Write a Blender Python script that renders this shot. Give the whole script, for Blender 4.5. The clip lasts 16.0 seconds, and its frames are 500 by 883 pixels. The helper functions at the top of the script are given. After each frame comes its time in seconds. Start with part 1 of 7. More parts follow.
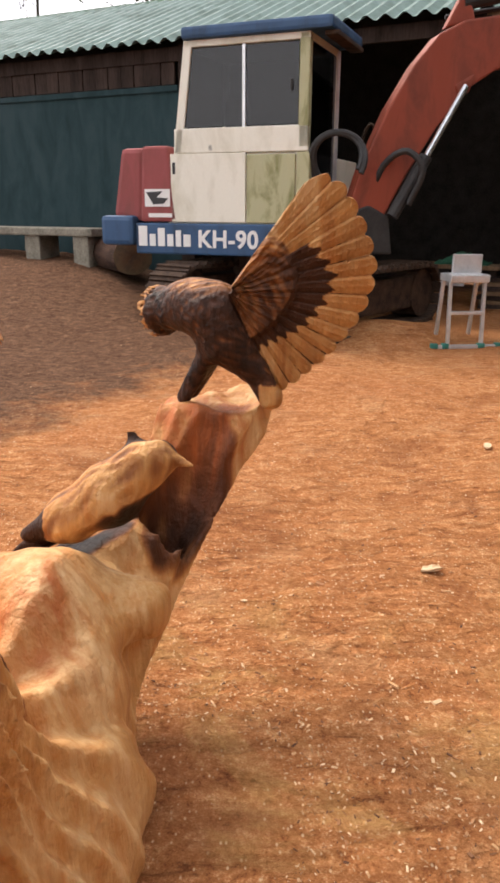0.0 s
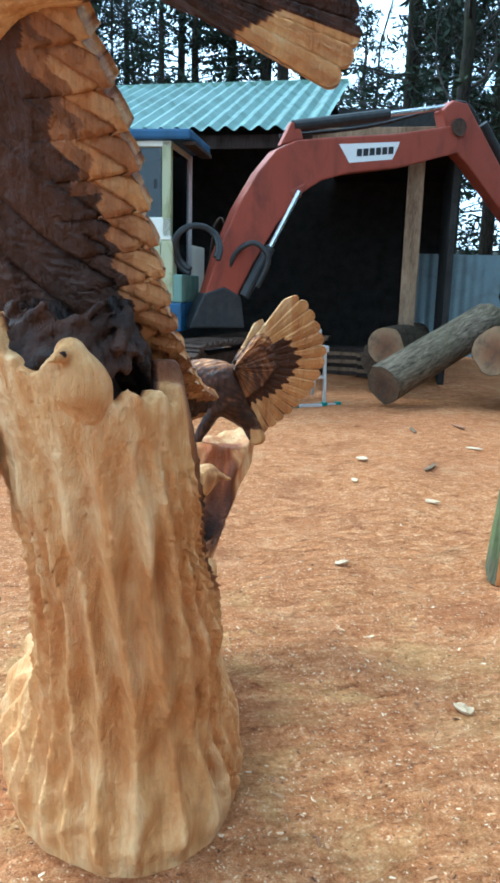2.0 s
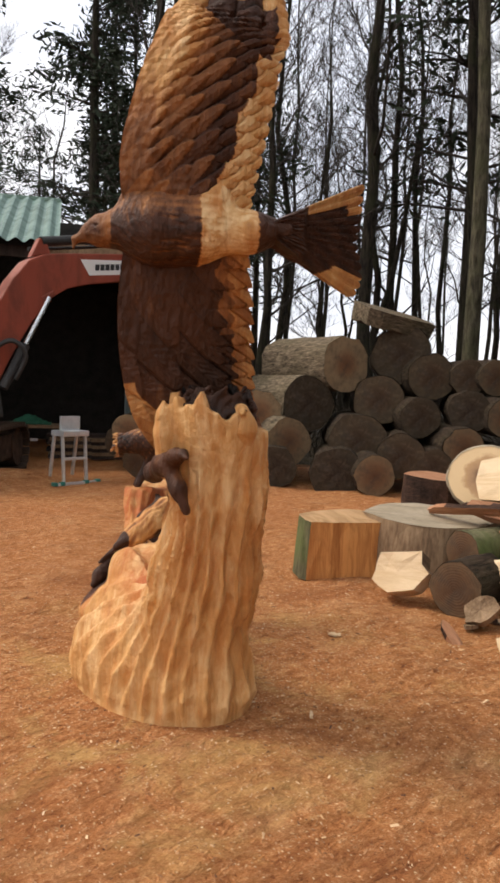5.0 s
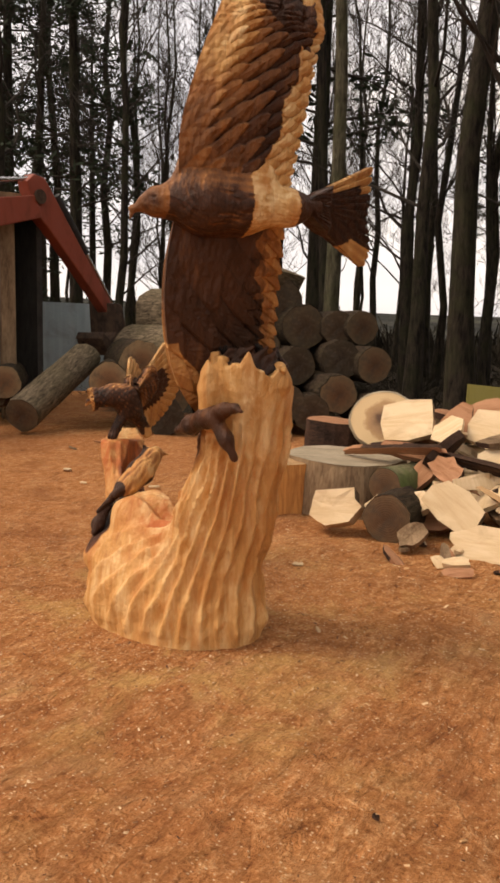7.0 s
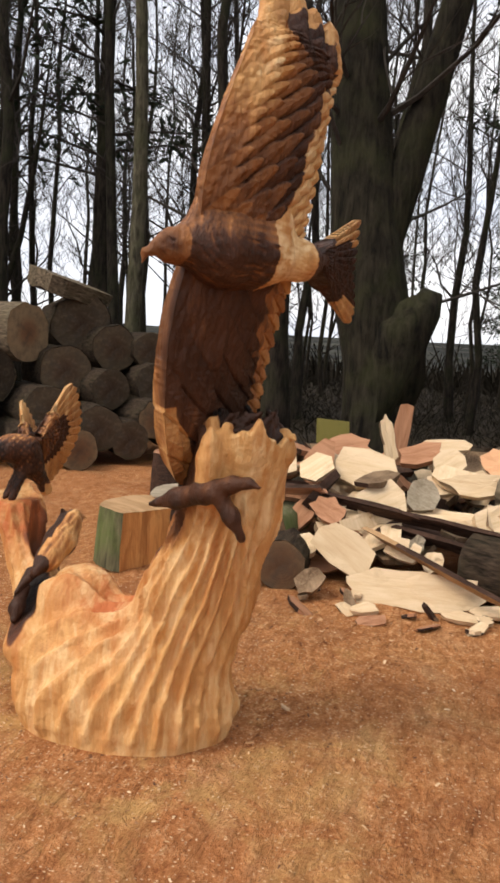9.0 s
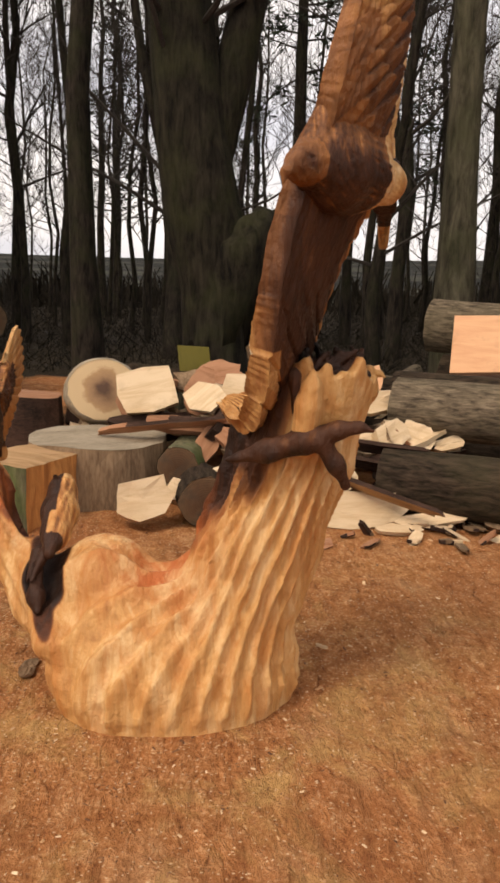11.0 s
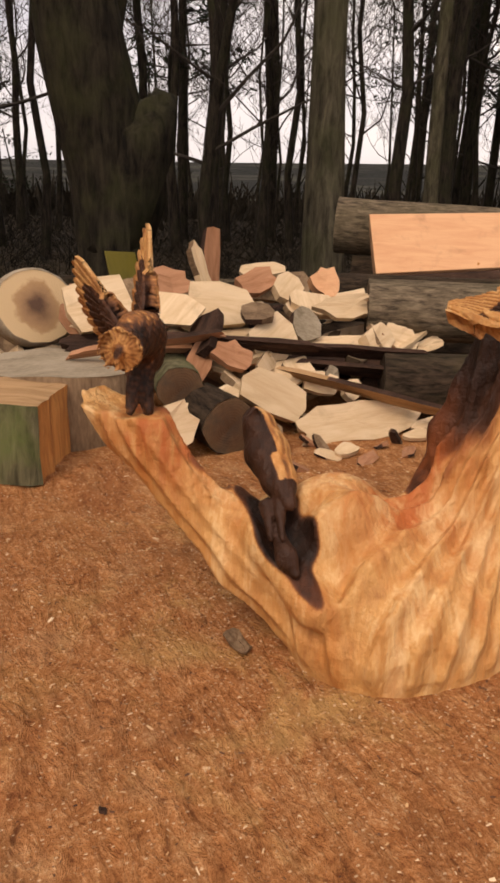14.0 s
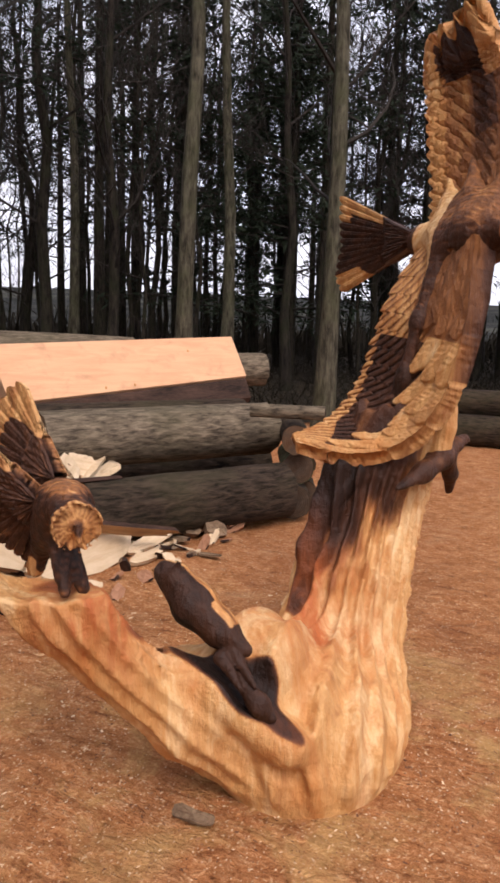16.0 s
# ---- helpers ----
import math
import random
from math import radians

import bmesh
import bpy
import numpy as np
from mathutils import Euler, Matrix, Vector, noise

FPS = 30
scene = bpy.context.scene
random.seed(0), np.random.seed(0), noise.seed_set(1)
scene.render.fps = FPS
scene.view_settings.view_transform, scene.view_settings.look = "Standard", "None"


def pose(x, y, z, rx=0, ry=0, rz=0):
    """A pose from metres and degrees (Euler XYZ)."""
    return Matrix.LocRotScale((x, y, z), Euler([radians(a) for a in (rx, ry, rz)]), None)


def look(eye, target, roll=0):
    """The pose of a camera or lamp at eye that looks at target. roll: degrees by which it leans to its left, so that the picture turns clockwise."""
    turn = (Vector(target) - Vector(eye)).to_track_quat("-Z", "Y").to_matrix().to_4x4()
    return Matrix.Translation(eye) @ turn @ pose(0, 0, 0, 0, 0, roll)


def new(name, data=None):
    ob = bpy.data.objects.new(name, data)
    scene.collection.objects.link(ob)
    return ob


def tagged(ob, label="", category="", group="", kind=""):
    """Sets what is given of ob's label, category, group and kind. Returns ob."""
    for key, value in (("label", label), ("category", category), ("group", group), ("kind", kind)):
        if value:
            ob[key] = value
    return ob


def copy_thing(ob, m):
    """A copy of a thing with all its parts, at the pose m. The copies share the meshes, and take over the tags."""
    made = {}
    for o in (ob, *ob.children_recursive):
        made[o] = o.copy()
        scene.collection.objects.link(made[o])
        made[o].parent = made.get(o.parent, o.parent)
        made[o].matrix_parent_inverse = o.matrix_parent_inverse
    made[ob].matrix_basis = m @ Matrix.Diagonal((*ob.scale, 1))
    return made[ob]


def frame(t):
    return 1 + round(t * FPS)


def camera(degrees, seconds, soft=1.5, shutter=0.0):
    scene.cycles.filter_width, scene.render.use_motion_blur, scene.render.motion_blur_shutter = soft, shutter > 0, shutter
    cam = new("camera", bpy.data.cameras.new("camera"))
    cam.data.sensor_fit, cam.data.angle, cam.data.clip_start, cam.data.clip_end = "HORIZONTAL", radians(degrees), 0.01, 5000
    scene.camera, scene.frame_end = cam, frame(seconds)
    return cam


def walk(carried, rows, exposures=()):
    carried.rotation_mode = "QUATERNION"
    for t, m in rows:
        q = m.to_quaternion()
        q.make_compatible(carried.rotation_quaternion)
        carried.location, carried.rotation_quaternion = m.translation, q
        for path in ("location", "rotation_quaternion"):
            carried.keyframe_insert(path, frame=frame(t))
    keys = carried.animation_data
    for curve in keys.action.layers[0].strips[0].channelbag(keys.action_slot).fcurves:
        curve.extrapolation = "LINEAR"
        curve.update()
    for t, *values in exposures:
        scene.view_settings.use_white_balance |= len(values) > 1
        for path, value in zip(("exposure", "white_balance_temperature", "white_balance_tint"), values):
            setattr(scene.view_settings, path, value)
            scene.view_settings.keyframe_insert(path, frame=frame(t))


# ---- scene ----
cam = camera(37.1, 16.0, 3.0)
METRES, EYE, TILT, LEAN, TURN = 8.61, 1.16, 0.0, 0.0, 0.0
ROWS = [
    (0.0, 0.0, 0.0, 0.0, 0.1, -17.32, -0.31),
    (0.5, -0.0111, -0.0269, 0.0061, -1.02, -15.99, -1.37),
    (1.0, -0.0277, -0.0489, 0.0104, -4.81, -15.03, -1.86),
    (1.5, -0.0534, -0.0702, 0.0113, -10.16, -13.41, -2.15),
    (2.0, -0.0722, -0.0933, 0.0141, -13.85, -12.23, -1.44),
    (2.5, -0.0966, -0.1118, 0.0161, -18.26, -12.24, -0.33),
    (3.0, -0.1319, -0.1224, 0.0182, -23.45, -8.33, -0.76),
    (3.5, -0.1647, -0.1386, 0.0146, -29.58, -6.08, -1.16),
    (6.0, -0.3055, -0.1769, 0.0105, -46.79, -4.98, -0.25),
    (6.5, -0.33, -0.1567, 0.0132, -51.51, -5.79, 0.53),
    (7.0, -0.3362, -0.1343, 0.0142, -53.09, -8.19, -1.58),
    (7.5, -0.3404, -0.1108, 0.0208, -55.65, -8.48, -3.9),
    (8.0, -0.3484, -0.0803, 0.0235, -62.61, -7.78, -3.87),
    (8.5, -0.3578, -0.0554, 0.029, -69.0, -6.68, -3.22),
    (9.0, -0.3498, -0.0248, 0.0302, -72.22, -6.61, -3.38),
    (9.5, -0.3455, 0.007, 0.0319, -76.61, -6.98, -4.09),
    (10.0, -0.3481, 0.0429, 0.0334, -82.7, -8.03, -3.15),
    (12.5, -0.3063, 0.1889, 0.0225, -101.15, -16.99, -2.47),
    (13.0, -0.29, 0.2155, 0.0217, -100.61, -19.68, -2.7),
    (13.5, -0.2767, 0.2464, 0.0223, -107.3, -18.47, -2.24),
    (14.0, -0.2584, 0.2718, 0.0194, -112.53, -18.26, -1.8),
    (14.5, -0.2375, 0.2952, 0.0228, -120.69, -17.39, -2.21),
    (15.0, -0.2178, 0.3289, 0.0239, -131.91, -13.64, -2.81),
    (15.5, -0.1968, 0.3548, 0.0247, -141.64, -10.97, -2.56),
    (16.0, -0.17, 0.3716, 0.0278, -149.94, -8.63, -1.46),
]
# brightness and white balance drift as the picture meets shade and sky
EXPOSURES = [(0.0, 1.68, 6900, 15), (1.2, 1.66, 7000, 15), (2.0, 2.0, 4500, -12), (2.5, 2.0, 4300, -12), (3.0, 2.15, 4700, -9), (3.5, 1.75, 5500, -2), (6.0, 1.05, 7300, 13), (7.5, 0.98, 8200, 15), (9.0, 1.12, 6700, 10), (12.5, 0.68, 7900, 19), (14.0, 0.70, 7800, 20), (15.0, 0.88, 6900, 20), (15.5, 1.02, 6200, 20), (16.0, 1.06, 6300, 19)]
walk(cam, [(t, pose(0, 0, EYE, TILT, LEAN, TURN) @ pose(METRES * x, METRES * y, METRES * z, 90 + pitch, roll, yaw)) for t, x, y, z, yaw, pitch, roll in ROWS], EXPOSURES)

# ---- light: an overcast winter sky, a wide weak sun ----
SUN_EL, SUN_AZ = 50.0, 318.0
world = bpy.data.worlds.new("world")
scene.world = world
world.use_nodes = True
wn = world.node_tree
wn.nodes.clear()
w_out = wn.nodes.new("ShaderNodeOutputWorld")
w_bg = wn.nodes.new("ShaderNodeBackground")
w_sky = wn.nodes.new("ShaderNodeTexSky")
w_sky.sky_type = "NISHITA"
w_sky.sun_disc = False
w_sky.sun_elevation, w_sky.sun_rotation = radians(SUN_EL), radians(SUN_AZ)
w_sky.air_density, w_sky.dust_density, w_sky.ozone_density = 1.2, 4.0, 1.0
w_hsv = wn.nodes.new("ShaderNodeHueSaturation")
w_hsv.inputs["Saturation"].default_value = 0.28
w_tc = wn.nodes.new("ShaderNodeTexCoord")
w_map = wn.nodes.new("ShaderNodeMapping")
w_map.inputs["Scale"].default_value = (1.0, 1.0, 3.5)
w_noise = wn.nodes.new("ShaderNodeTexNoise")
w_noise.inputs["Scale"].default_value = 2.2
w_noise.inputs["Detail"].default_value = 6.0
w_ramp = wn.nodes.new("ShaderNodeValToRGB")
w_ramp.color_ramp.elements[0].position, w_ramp.color_ramp.elements[0].color = 0.36, (0.72, 0.76, 0.84, 1)
w_ramp.color_ramp.elements[1].position, w_ramp.color_ramp.elements[1].color = 0.62, (1.0, 1.0, 1.0, 1)
w_mul = wn.nodes.new("ShaderNodeMix")
w_mul.data_type, w_mul.blend_type = "RGBA", "MULTIPLY"
w_mul.inputs["Factor"].default_value = 1.0
w_bg.inputs["Strength"].default_value = 0.15
wn.links.new(w_sky.outputs["Color"], w_hsv.inputs["Color"])
wn.links.new(w_tc.outputs["Generated"], w_map.inputs["Vector"])
wn.links.new(w_map.outputs["Vector"], w_noise.inputs["Vector"])
wn.links.new(w_noise.outputs["Fac"], w_ramp.inputs["Fac"])
w_veil = wn.nodes.new("ShaderNodeMix")
w_veil.data_type = "RGBA"
w_veil.inputs["Factor"].default_value = 0.8
w_veil.inputs["B"].default_value = (4.5, 4.55, 4.75, 1)
wn.links.new(w_hsv.outputs["Color"], w_veil.inputs["A"])
wn.links.new(w_veil.outputs["Result"], w_mul.inputs["A"])
wn.links.new(w_ramp.outputs["Color"], w_mul.inputs["B"])
wn.links.new(w_mul.outputs["Result"], w_bg.inputs["Color"])
wn.links.new(w_bg.outputs["Background"], w_out.inputs["Surface"])
sun = new("sun", bpy.data.lights.new("sun", "SUN"))
sun.data.energy, sun.data.angle, sun.data.color = 0.9, radians(20), (1.0, 0.92, 0.80)
sun.matrix_world = look((4 * math.sin(radians(SUN_AZ)), 4 * math.cos(radians(SUN_AZ)), 4 * math.tan(radians(SUN_EL))), (0, 0, 0))

# ---- materials ----
def material(name, rough=0.8, metal=0.0, color=(0.5, 0.5, 0.5)):
    m = bpy.data.materials.new(name)
    m.use_nodes = True
    b = m.node_tree.nodes["Principled BSDF"]
    b.inputs["Roughness"].default_value, b.inputs["Metallic"].default_value = rough, metal
    b.inputs["Base Color"].default_value = (*color, 1)
    return m, m.node_tree, b


def coords(nt, kind="Object", scale=(1, 1, 1), rot=(0, 0, 0)):
    c, mp = nt.nodes.new("ShaderNodeTexCoord"), nt.nodes.new("ShaderNodeMapping")
    mp.inputs["Scale"].default_value = scale
    mp.inputs["Rotation"].default_value = rot
    nt.links.new(c.outputs[kind], mp.inputs["Vector"])
    return mp.outputs["Vector"]


def geo_pos(nt, scale=(1, 1, 1)):
    g, mp = nt.nodes.new("ShaderNodeNewGeometry"), nt.nodes.new("ShaderNodeMapping")
    mp.inputs["Scale"].default_value = scale
    nt.links.new(g.outputs["Position"], mp.inputs["Vector"])
    return mp.outputs["Vector"]


def tex(nt, vec, scale, detail=4.0, rough=0.55, distort=0.0):
    n = nt.nodes.new("ShaderNodeTexNoise")
    n.inputs["Scale"].default_value, n.inputs["Detail"].default_value = scale, detail
    n.inputs["Roughness"].default_value, n.inputs["Distortion"].default_value = rough, distort
    nt.links.new(vec, n.inputs["Vector"])
    return n.outputs["Fac"]


def ramp(nt, fac, stops):
    r = nt.nodes.new("ShaderNodeValToRGB")
    e = r.color_ramp.elements
    while len(e) < len(stops):
        e.new(0.5)
    for k, (p, c) in zip(e, stops):
        k.position = p
        k.color = (c, c, c, 1) if isinstance(c, (int, float)) else (*c, 1)
    nt.links.new(fac, r.inputs["Fac"])
    return r.outputs["Color"]


def mix(nt, fac, a, b, mode="MIX"):
    m = nt.nodes.new("ShaderNodeMix")
    m.data_type, m.blend_type = "RGBA", mode
    for key, v in (("Factor", fac), ("A", a), ("B", b)):
        if isinstance(v, bpy.types.NodeSocket):
            nt.links.new(v, m.inputs[key])
        elif key == "Factor":
            m.inputs[key].default_value = v
        else:
            m.inputs[key].default_value = (*v, 1)
    return m.outputs["Result"]


def calc(nt, op, a, b=0.0):
    m = nt.nodes.new("ShaderNodeMath")
    m.operation = op
    for k, v in enumerate((a, b)):
        if isinstance(v, bpy.types.NodeSocket):
            nt.links.new(v, m.inputs[k])
        else:
            m.inputs[k].default_value = v
    return m.outputs["Value"]


def relief(nt, b, height, strength=0.5, dist=0.01):
    n = nt.nodes.new("ShaderNodeBump")
    n.inputs["Strength"].default_value, n.inputs["Distance"].default_value = strength, dist
    nt.links.new(height, n.inputs["Height"])
    nt.links.new(n.outputs["Normal"], b.inputs["Normal"])


def paint_to(nt, b, color):
    nt.links.new(color, b.inputs["Base Color"])


def random_of(nt):
    return nt.nodes.new("ShaderNodeObjectInfo").outputs["Random"]


def island_of(nt):
    return nt.nodes.new("ShaderNodeNewGeometry").outputs["Random Per Island"]


def attribute(nt, name):
    a = nt.nodes.new("ShaderNodeAttribute")
    a.attribute_name = name
    return a.outputs["Fac"]


def two_tone(name, dark, light, scale, stretch=(1, 1, 1), rough=0.8, metal=0.0, fine=None, bump=0.3, dist=0.005, vary=0.0, kind="Object"):
    """A surface with broad and fine variation between two colours."""
    m, nt, b = material(name, rough, metal)
    v = coords(nt, kind, stretch)
    n1, n2 = tex(nt, v, scale, 5), tex(nt, v, fine or scale * 7, 4, 0.65)
    f = calc(nt, "ADD", calc(nt, "MULTIPLY", n1, 0.6), calc(nt, "MULTIPLY", n2, 0.4))
    c = ramp(nt, f, [(0.36, dark), (0.64, light)])
    if vary:
        c = mix(nt, calc(nt, "MULTIPLY", random_of(nt), vary), c, tuple(0.45 * x for x in dark))
    paint_to(nt, b, c)
    b.inputs["Specular IOR Level"].default_value = 0.15 if rough >= 0.8 else 0.5
    relief(nt, b, n2, bump, dist)
    return m


def carved():
    """Fresh carved timber, oiled and scorched where the attribute says."""
    m, nt, b = material("carved_timber", 0.55)
    st = attribute(nt, "stain")
    v = coords(nt, "Object", (1, 1, 0.18))
    grain, blotch = tex(nt, v, 60, 6, 0.65, 0.4), tex(nt, coords(nt, "Object", (1, 1, 0.10)), 13, 5, 0.6, 0.8)
    fine = tex(nt, coords(nt), 120, 3, 0.7)
    f = calc(nt, "ADD", st, calc(nt, "MULTIPLY", calc(nt, "SUBTRACT", grain, 0.5), 0.20))
    f = calc(nt, "ADD", f, calc(nt, "MULTIPLY", calc(nt, "SUBTRACT", blotch, 0.5), 0.42))
    c = ramp(nt, f, [(0.0, (0.80, 0.55, 0.28)), (0.13, (0.62, 0.325, 0.115)), (0.30, (0.31, 0.122, 0.040)), (0.54, (0.080, 0.030, 0.014)), (0.88, (0.011, 0.006, 0.004))])
    flame = tex(nt, coords(nt, "Object", (1, 1, 0.3)), 9, 5, 0.65, 1.2)
    c = mix(nt, calc(nt, "MULTIPLY", ramp(nt, flame, [(0.47, 0.0), (0.66, 0.62)]), ramp(nt, st, [(0.2, 1.0), (0.35, 0.0)])), c, (0.50, 0.185, 0.045))
    red = attribute(nt, "redness")
    c = mix(nt, calc(nt, "MULTIPLY", calc(nt, "MULTIPLY", red, ramp(nt, blotch, [(0.40, 0.25), (0.60, 1.0)])), 0.95), c, (0.46, 0.125, 0.036))
    paint_to(nt, b, c)
    b.inputs["Specular IOR Level"].default_value = 0.24
    h = calc(nt, "ADD", calc(nt, "MULTIPLY", grain, 0.6), calc(nt, "ADD", calc(nt, "MULTIPLY", fine, 0.4), calc(nt, "MULTIPLY", tex(nt, coords(nt), 26, 3), 1.8)))
    gouges = tex(nt, coords(nt, "Object", (1, 1, 0.12)), 34, 4, 0.6, 0.3)
    relief(nt, b, calc(nt, "ADD", h, calc(nt, "MULTIPLY", gouges, 1.6)), 0.8, 0.008)
    return m


def ground_material():
    """Sawdust over reddish earth, thinning to dark soil and leaf litter."""
    m, nt, b = material("sawdust_ground", 0.95)
    b.inputs["Specular IOR Level"].default_value = 0.1
    p = geo_pos(nt)
    big, mid = tex(nt, p, 0.55, 5, 0.6, 0.5), tex(nt, p, 3.2, 5, 0.6)
    clod, fine, grit = tex(nt, p, 15, 5, 0.68, 0.5), tex(nt, p, 62, 4, 0.75), tex(nt, p, 210, 3, 0.8)
    scuff = tex(nt, geo_pos(nt, (1.0, 2.6, 1.0)), 7, 6, 0.7, 1.0)
    f = calc(nt, "ADD", calc(nt, "ADD", calc(nt, "MULTIPLY", clod, 0.26), calc(nt, "MULTIPLY", scuff, 0.16)), calc(nt, "ADD", calc(nt, "MULTIPLY", fine, 0.30), calc(nt, "MULTIPLY", grit, 0.28)))
    dust = ramp(nt, f, [(0.39, (0.14, 0.045, 0.015)), (0.455, (0.38, 0.142, 0.048)), (0.53, (0.55, 0.240, 0.092)), (0.61, (0.82, 0.50, 0.26))])
    dust = mix(nt, calc(nt, "MULTIPLY", ramp(nt, big, [(0.42, 0.0), (0.62, 1.0)]), 0.30), dust, mix(nt, fine, (0.26, 0.075, 0.026), (0.52, 0.19, 0.075)))
    dust = mix(nt, ramp(nt, mid, [(0.54, 0.0), (0.72, 0.38)]), dust, mix(nt, grit, (0.46, 0.24, 0.10), (0.78, 0.50, 0.27)))
    dust = mix(nt, ramp(nt, tex(nt, p, 2.1, 6, 0.7, 0.8), [(0.34, 0.62), (0.47, 0.0)]), dust, mix(nt, fine, (0.14, 0.045, 0.018), (0.42, 0.150, 0.055)))
    dust = mix(nt, ramp(nt, scuff, [(0.30, 0.75), (0.41, 0.0)]), dust, (0.13, 0.042, 0.016))
    speck = nt.nodes.new("ShaderNodeTexVoronoi")
    speck.inputs["Scale"].default_value, speck.inputs["Randomness"].default_value = 85.0, 1.0
    nt.links.new(geo_pos(nt, (1.0, 0.6, 1.0)), speck.inputs["Vector"])
    dot = calc(nt, "MULTIPLY", ramp(nt, speck.outputs["Distance"], [(0.16, 1.0), (0.28, 0.0)]), ramp(nt, speck.outputs["Color"], [(0.60, 0.0), (0.72, 0.8)]))
    dust = mix(nt, dot, dust, (0.86, 0.62, 0.38))
    soil = ramp(nt, f, [(0.40, (0.035, 0.018, 0.011)), (0.50, (0.135, 0.066, 0.036)), (0.60, (0.32, 0.19, 0.11))])
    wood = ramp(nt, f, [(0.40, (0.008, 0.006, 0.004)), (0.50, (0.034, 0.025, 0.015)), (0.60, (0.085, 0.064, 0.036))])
    s = attribute(nt, "soil")
    edge = calc(nt, "ADD", s, calc(nt, "MULTIPLY", calc(nt, "SUBTRACT", tex(nt, p, 1.6, 5, 0.7), 0.5), 0.9))
    c = mix(nt, ramp(nt, edge, [(0.35, 0.0), (0.65, 1.0)]), dust, soil)
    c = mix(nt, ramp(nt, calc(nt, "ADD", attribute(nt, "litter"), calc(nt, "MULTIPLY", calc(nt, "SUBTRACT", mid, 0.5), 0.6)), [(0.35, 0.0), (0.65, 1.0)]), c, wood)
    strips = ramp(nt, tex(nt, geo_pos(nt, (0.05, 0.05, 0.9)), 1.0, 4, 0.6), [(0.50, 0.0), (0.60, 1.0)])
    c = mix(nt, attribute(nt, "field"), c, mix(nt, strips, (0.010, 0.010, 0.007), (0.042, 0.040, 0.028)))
    fresh = calc(nt, "MULTIPLY", attribute(nt, "fresh"), ramp(nt, tex(nt, p, 2.3, 6, 0.7, 0.6), [(0.50, 0.0), (0.64, 1.0)]))
    c = mix(nt, calc(nt, "MULTIPLY", fresh, 0.7), c, mix(nt, fine, (0.40, 0.19, 0.05), (0.80, 0.52, 0.21)))
    paint_to(nt, b, c)
    h = calc(nt, "ADD", calc(nt, "MULTIPLY", fine, 0.32), calc(nt, "ADD", calc(nt, "MULTIPLY", grit, 0.14), calc(nt, "ADD", calc(nt, "MULTIPLY", clod, 1.5), calc(nt, "MULTIPLY", scuff, 1.7))))
    relief(nt, b, h, 1.0, 0.027)
    return m


def end_grain(name, aged):
    """Sawn log ends: rings round the log's own axis, heart darker, weathered."""
    m, nt, b = material(name, 0.85)
    v = coords(nt, "Object", (0, 1, 1))
    wob = tex(nt, coords(nt), 6, 3)
    ln = nt.nodes.new("ShaderNodeVectorMath")
    ln.operation = "LENGTH"
    nt.links.new(v, ln.inputs[0])
    r = calc(nt, "ADD", ln.outputs["Value"], calc(nt, "MULTIPLY", wob, 0.05))
    rings = calc(nt, "MULTIPLY", calc(nt, "ADD", calc(nt, "SINE", calc(nt, "MULTIPLY", r, 420.0)), 1.0), 0.5)
    base = ramp(nt, r, [(0.03, (0.15, 0.07, 0.034)), (0.13, (0.23, 0.118, 0.058)), (0.25, (0.30, 0.20, 0.11))])
    grey = ramp(nt, tex(nt, coords(nt), 14, 6, 0.7, 0.8), [(0.35, (0.008, 0.006, 0.004)), (0.5, (0.024, 0.018, 0.012)), (0.68, (0.068, 0.049, 0.033))])
    base = mix(nt, ramp(nt, random_of(nt), [(0.0, 0.35), (0.35, 0.75), (1.0, 0.97)]) if aged else 0.12, base, grey)
    c = mix(nt, calc(nt, "MULTIPLY", rings, 0.16), base, (0.07, 0.045, 0.03))
    c = mix(nt, ramp(nt, tex(nt, coords(nt), 9, 5, 0.7), [(0.45, 0.0), (0.7, 0.6)]), c, (0.05, 0.042, 0.033))
    paint_to(nt, b, c)
    b.inputs["Specular IOR Level"].default_value = 0.15
    relief(nt, b, calc(nt, "ADD", rings, tex(nt, coords(nt), 60, 3)), 0.4, 0.004)
    return m


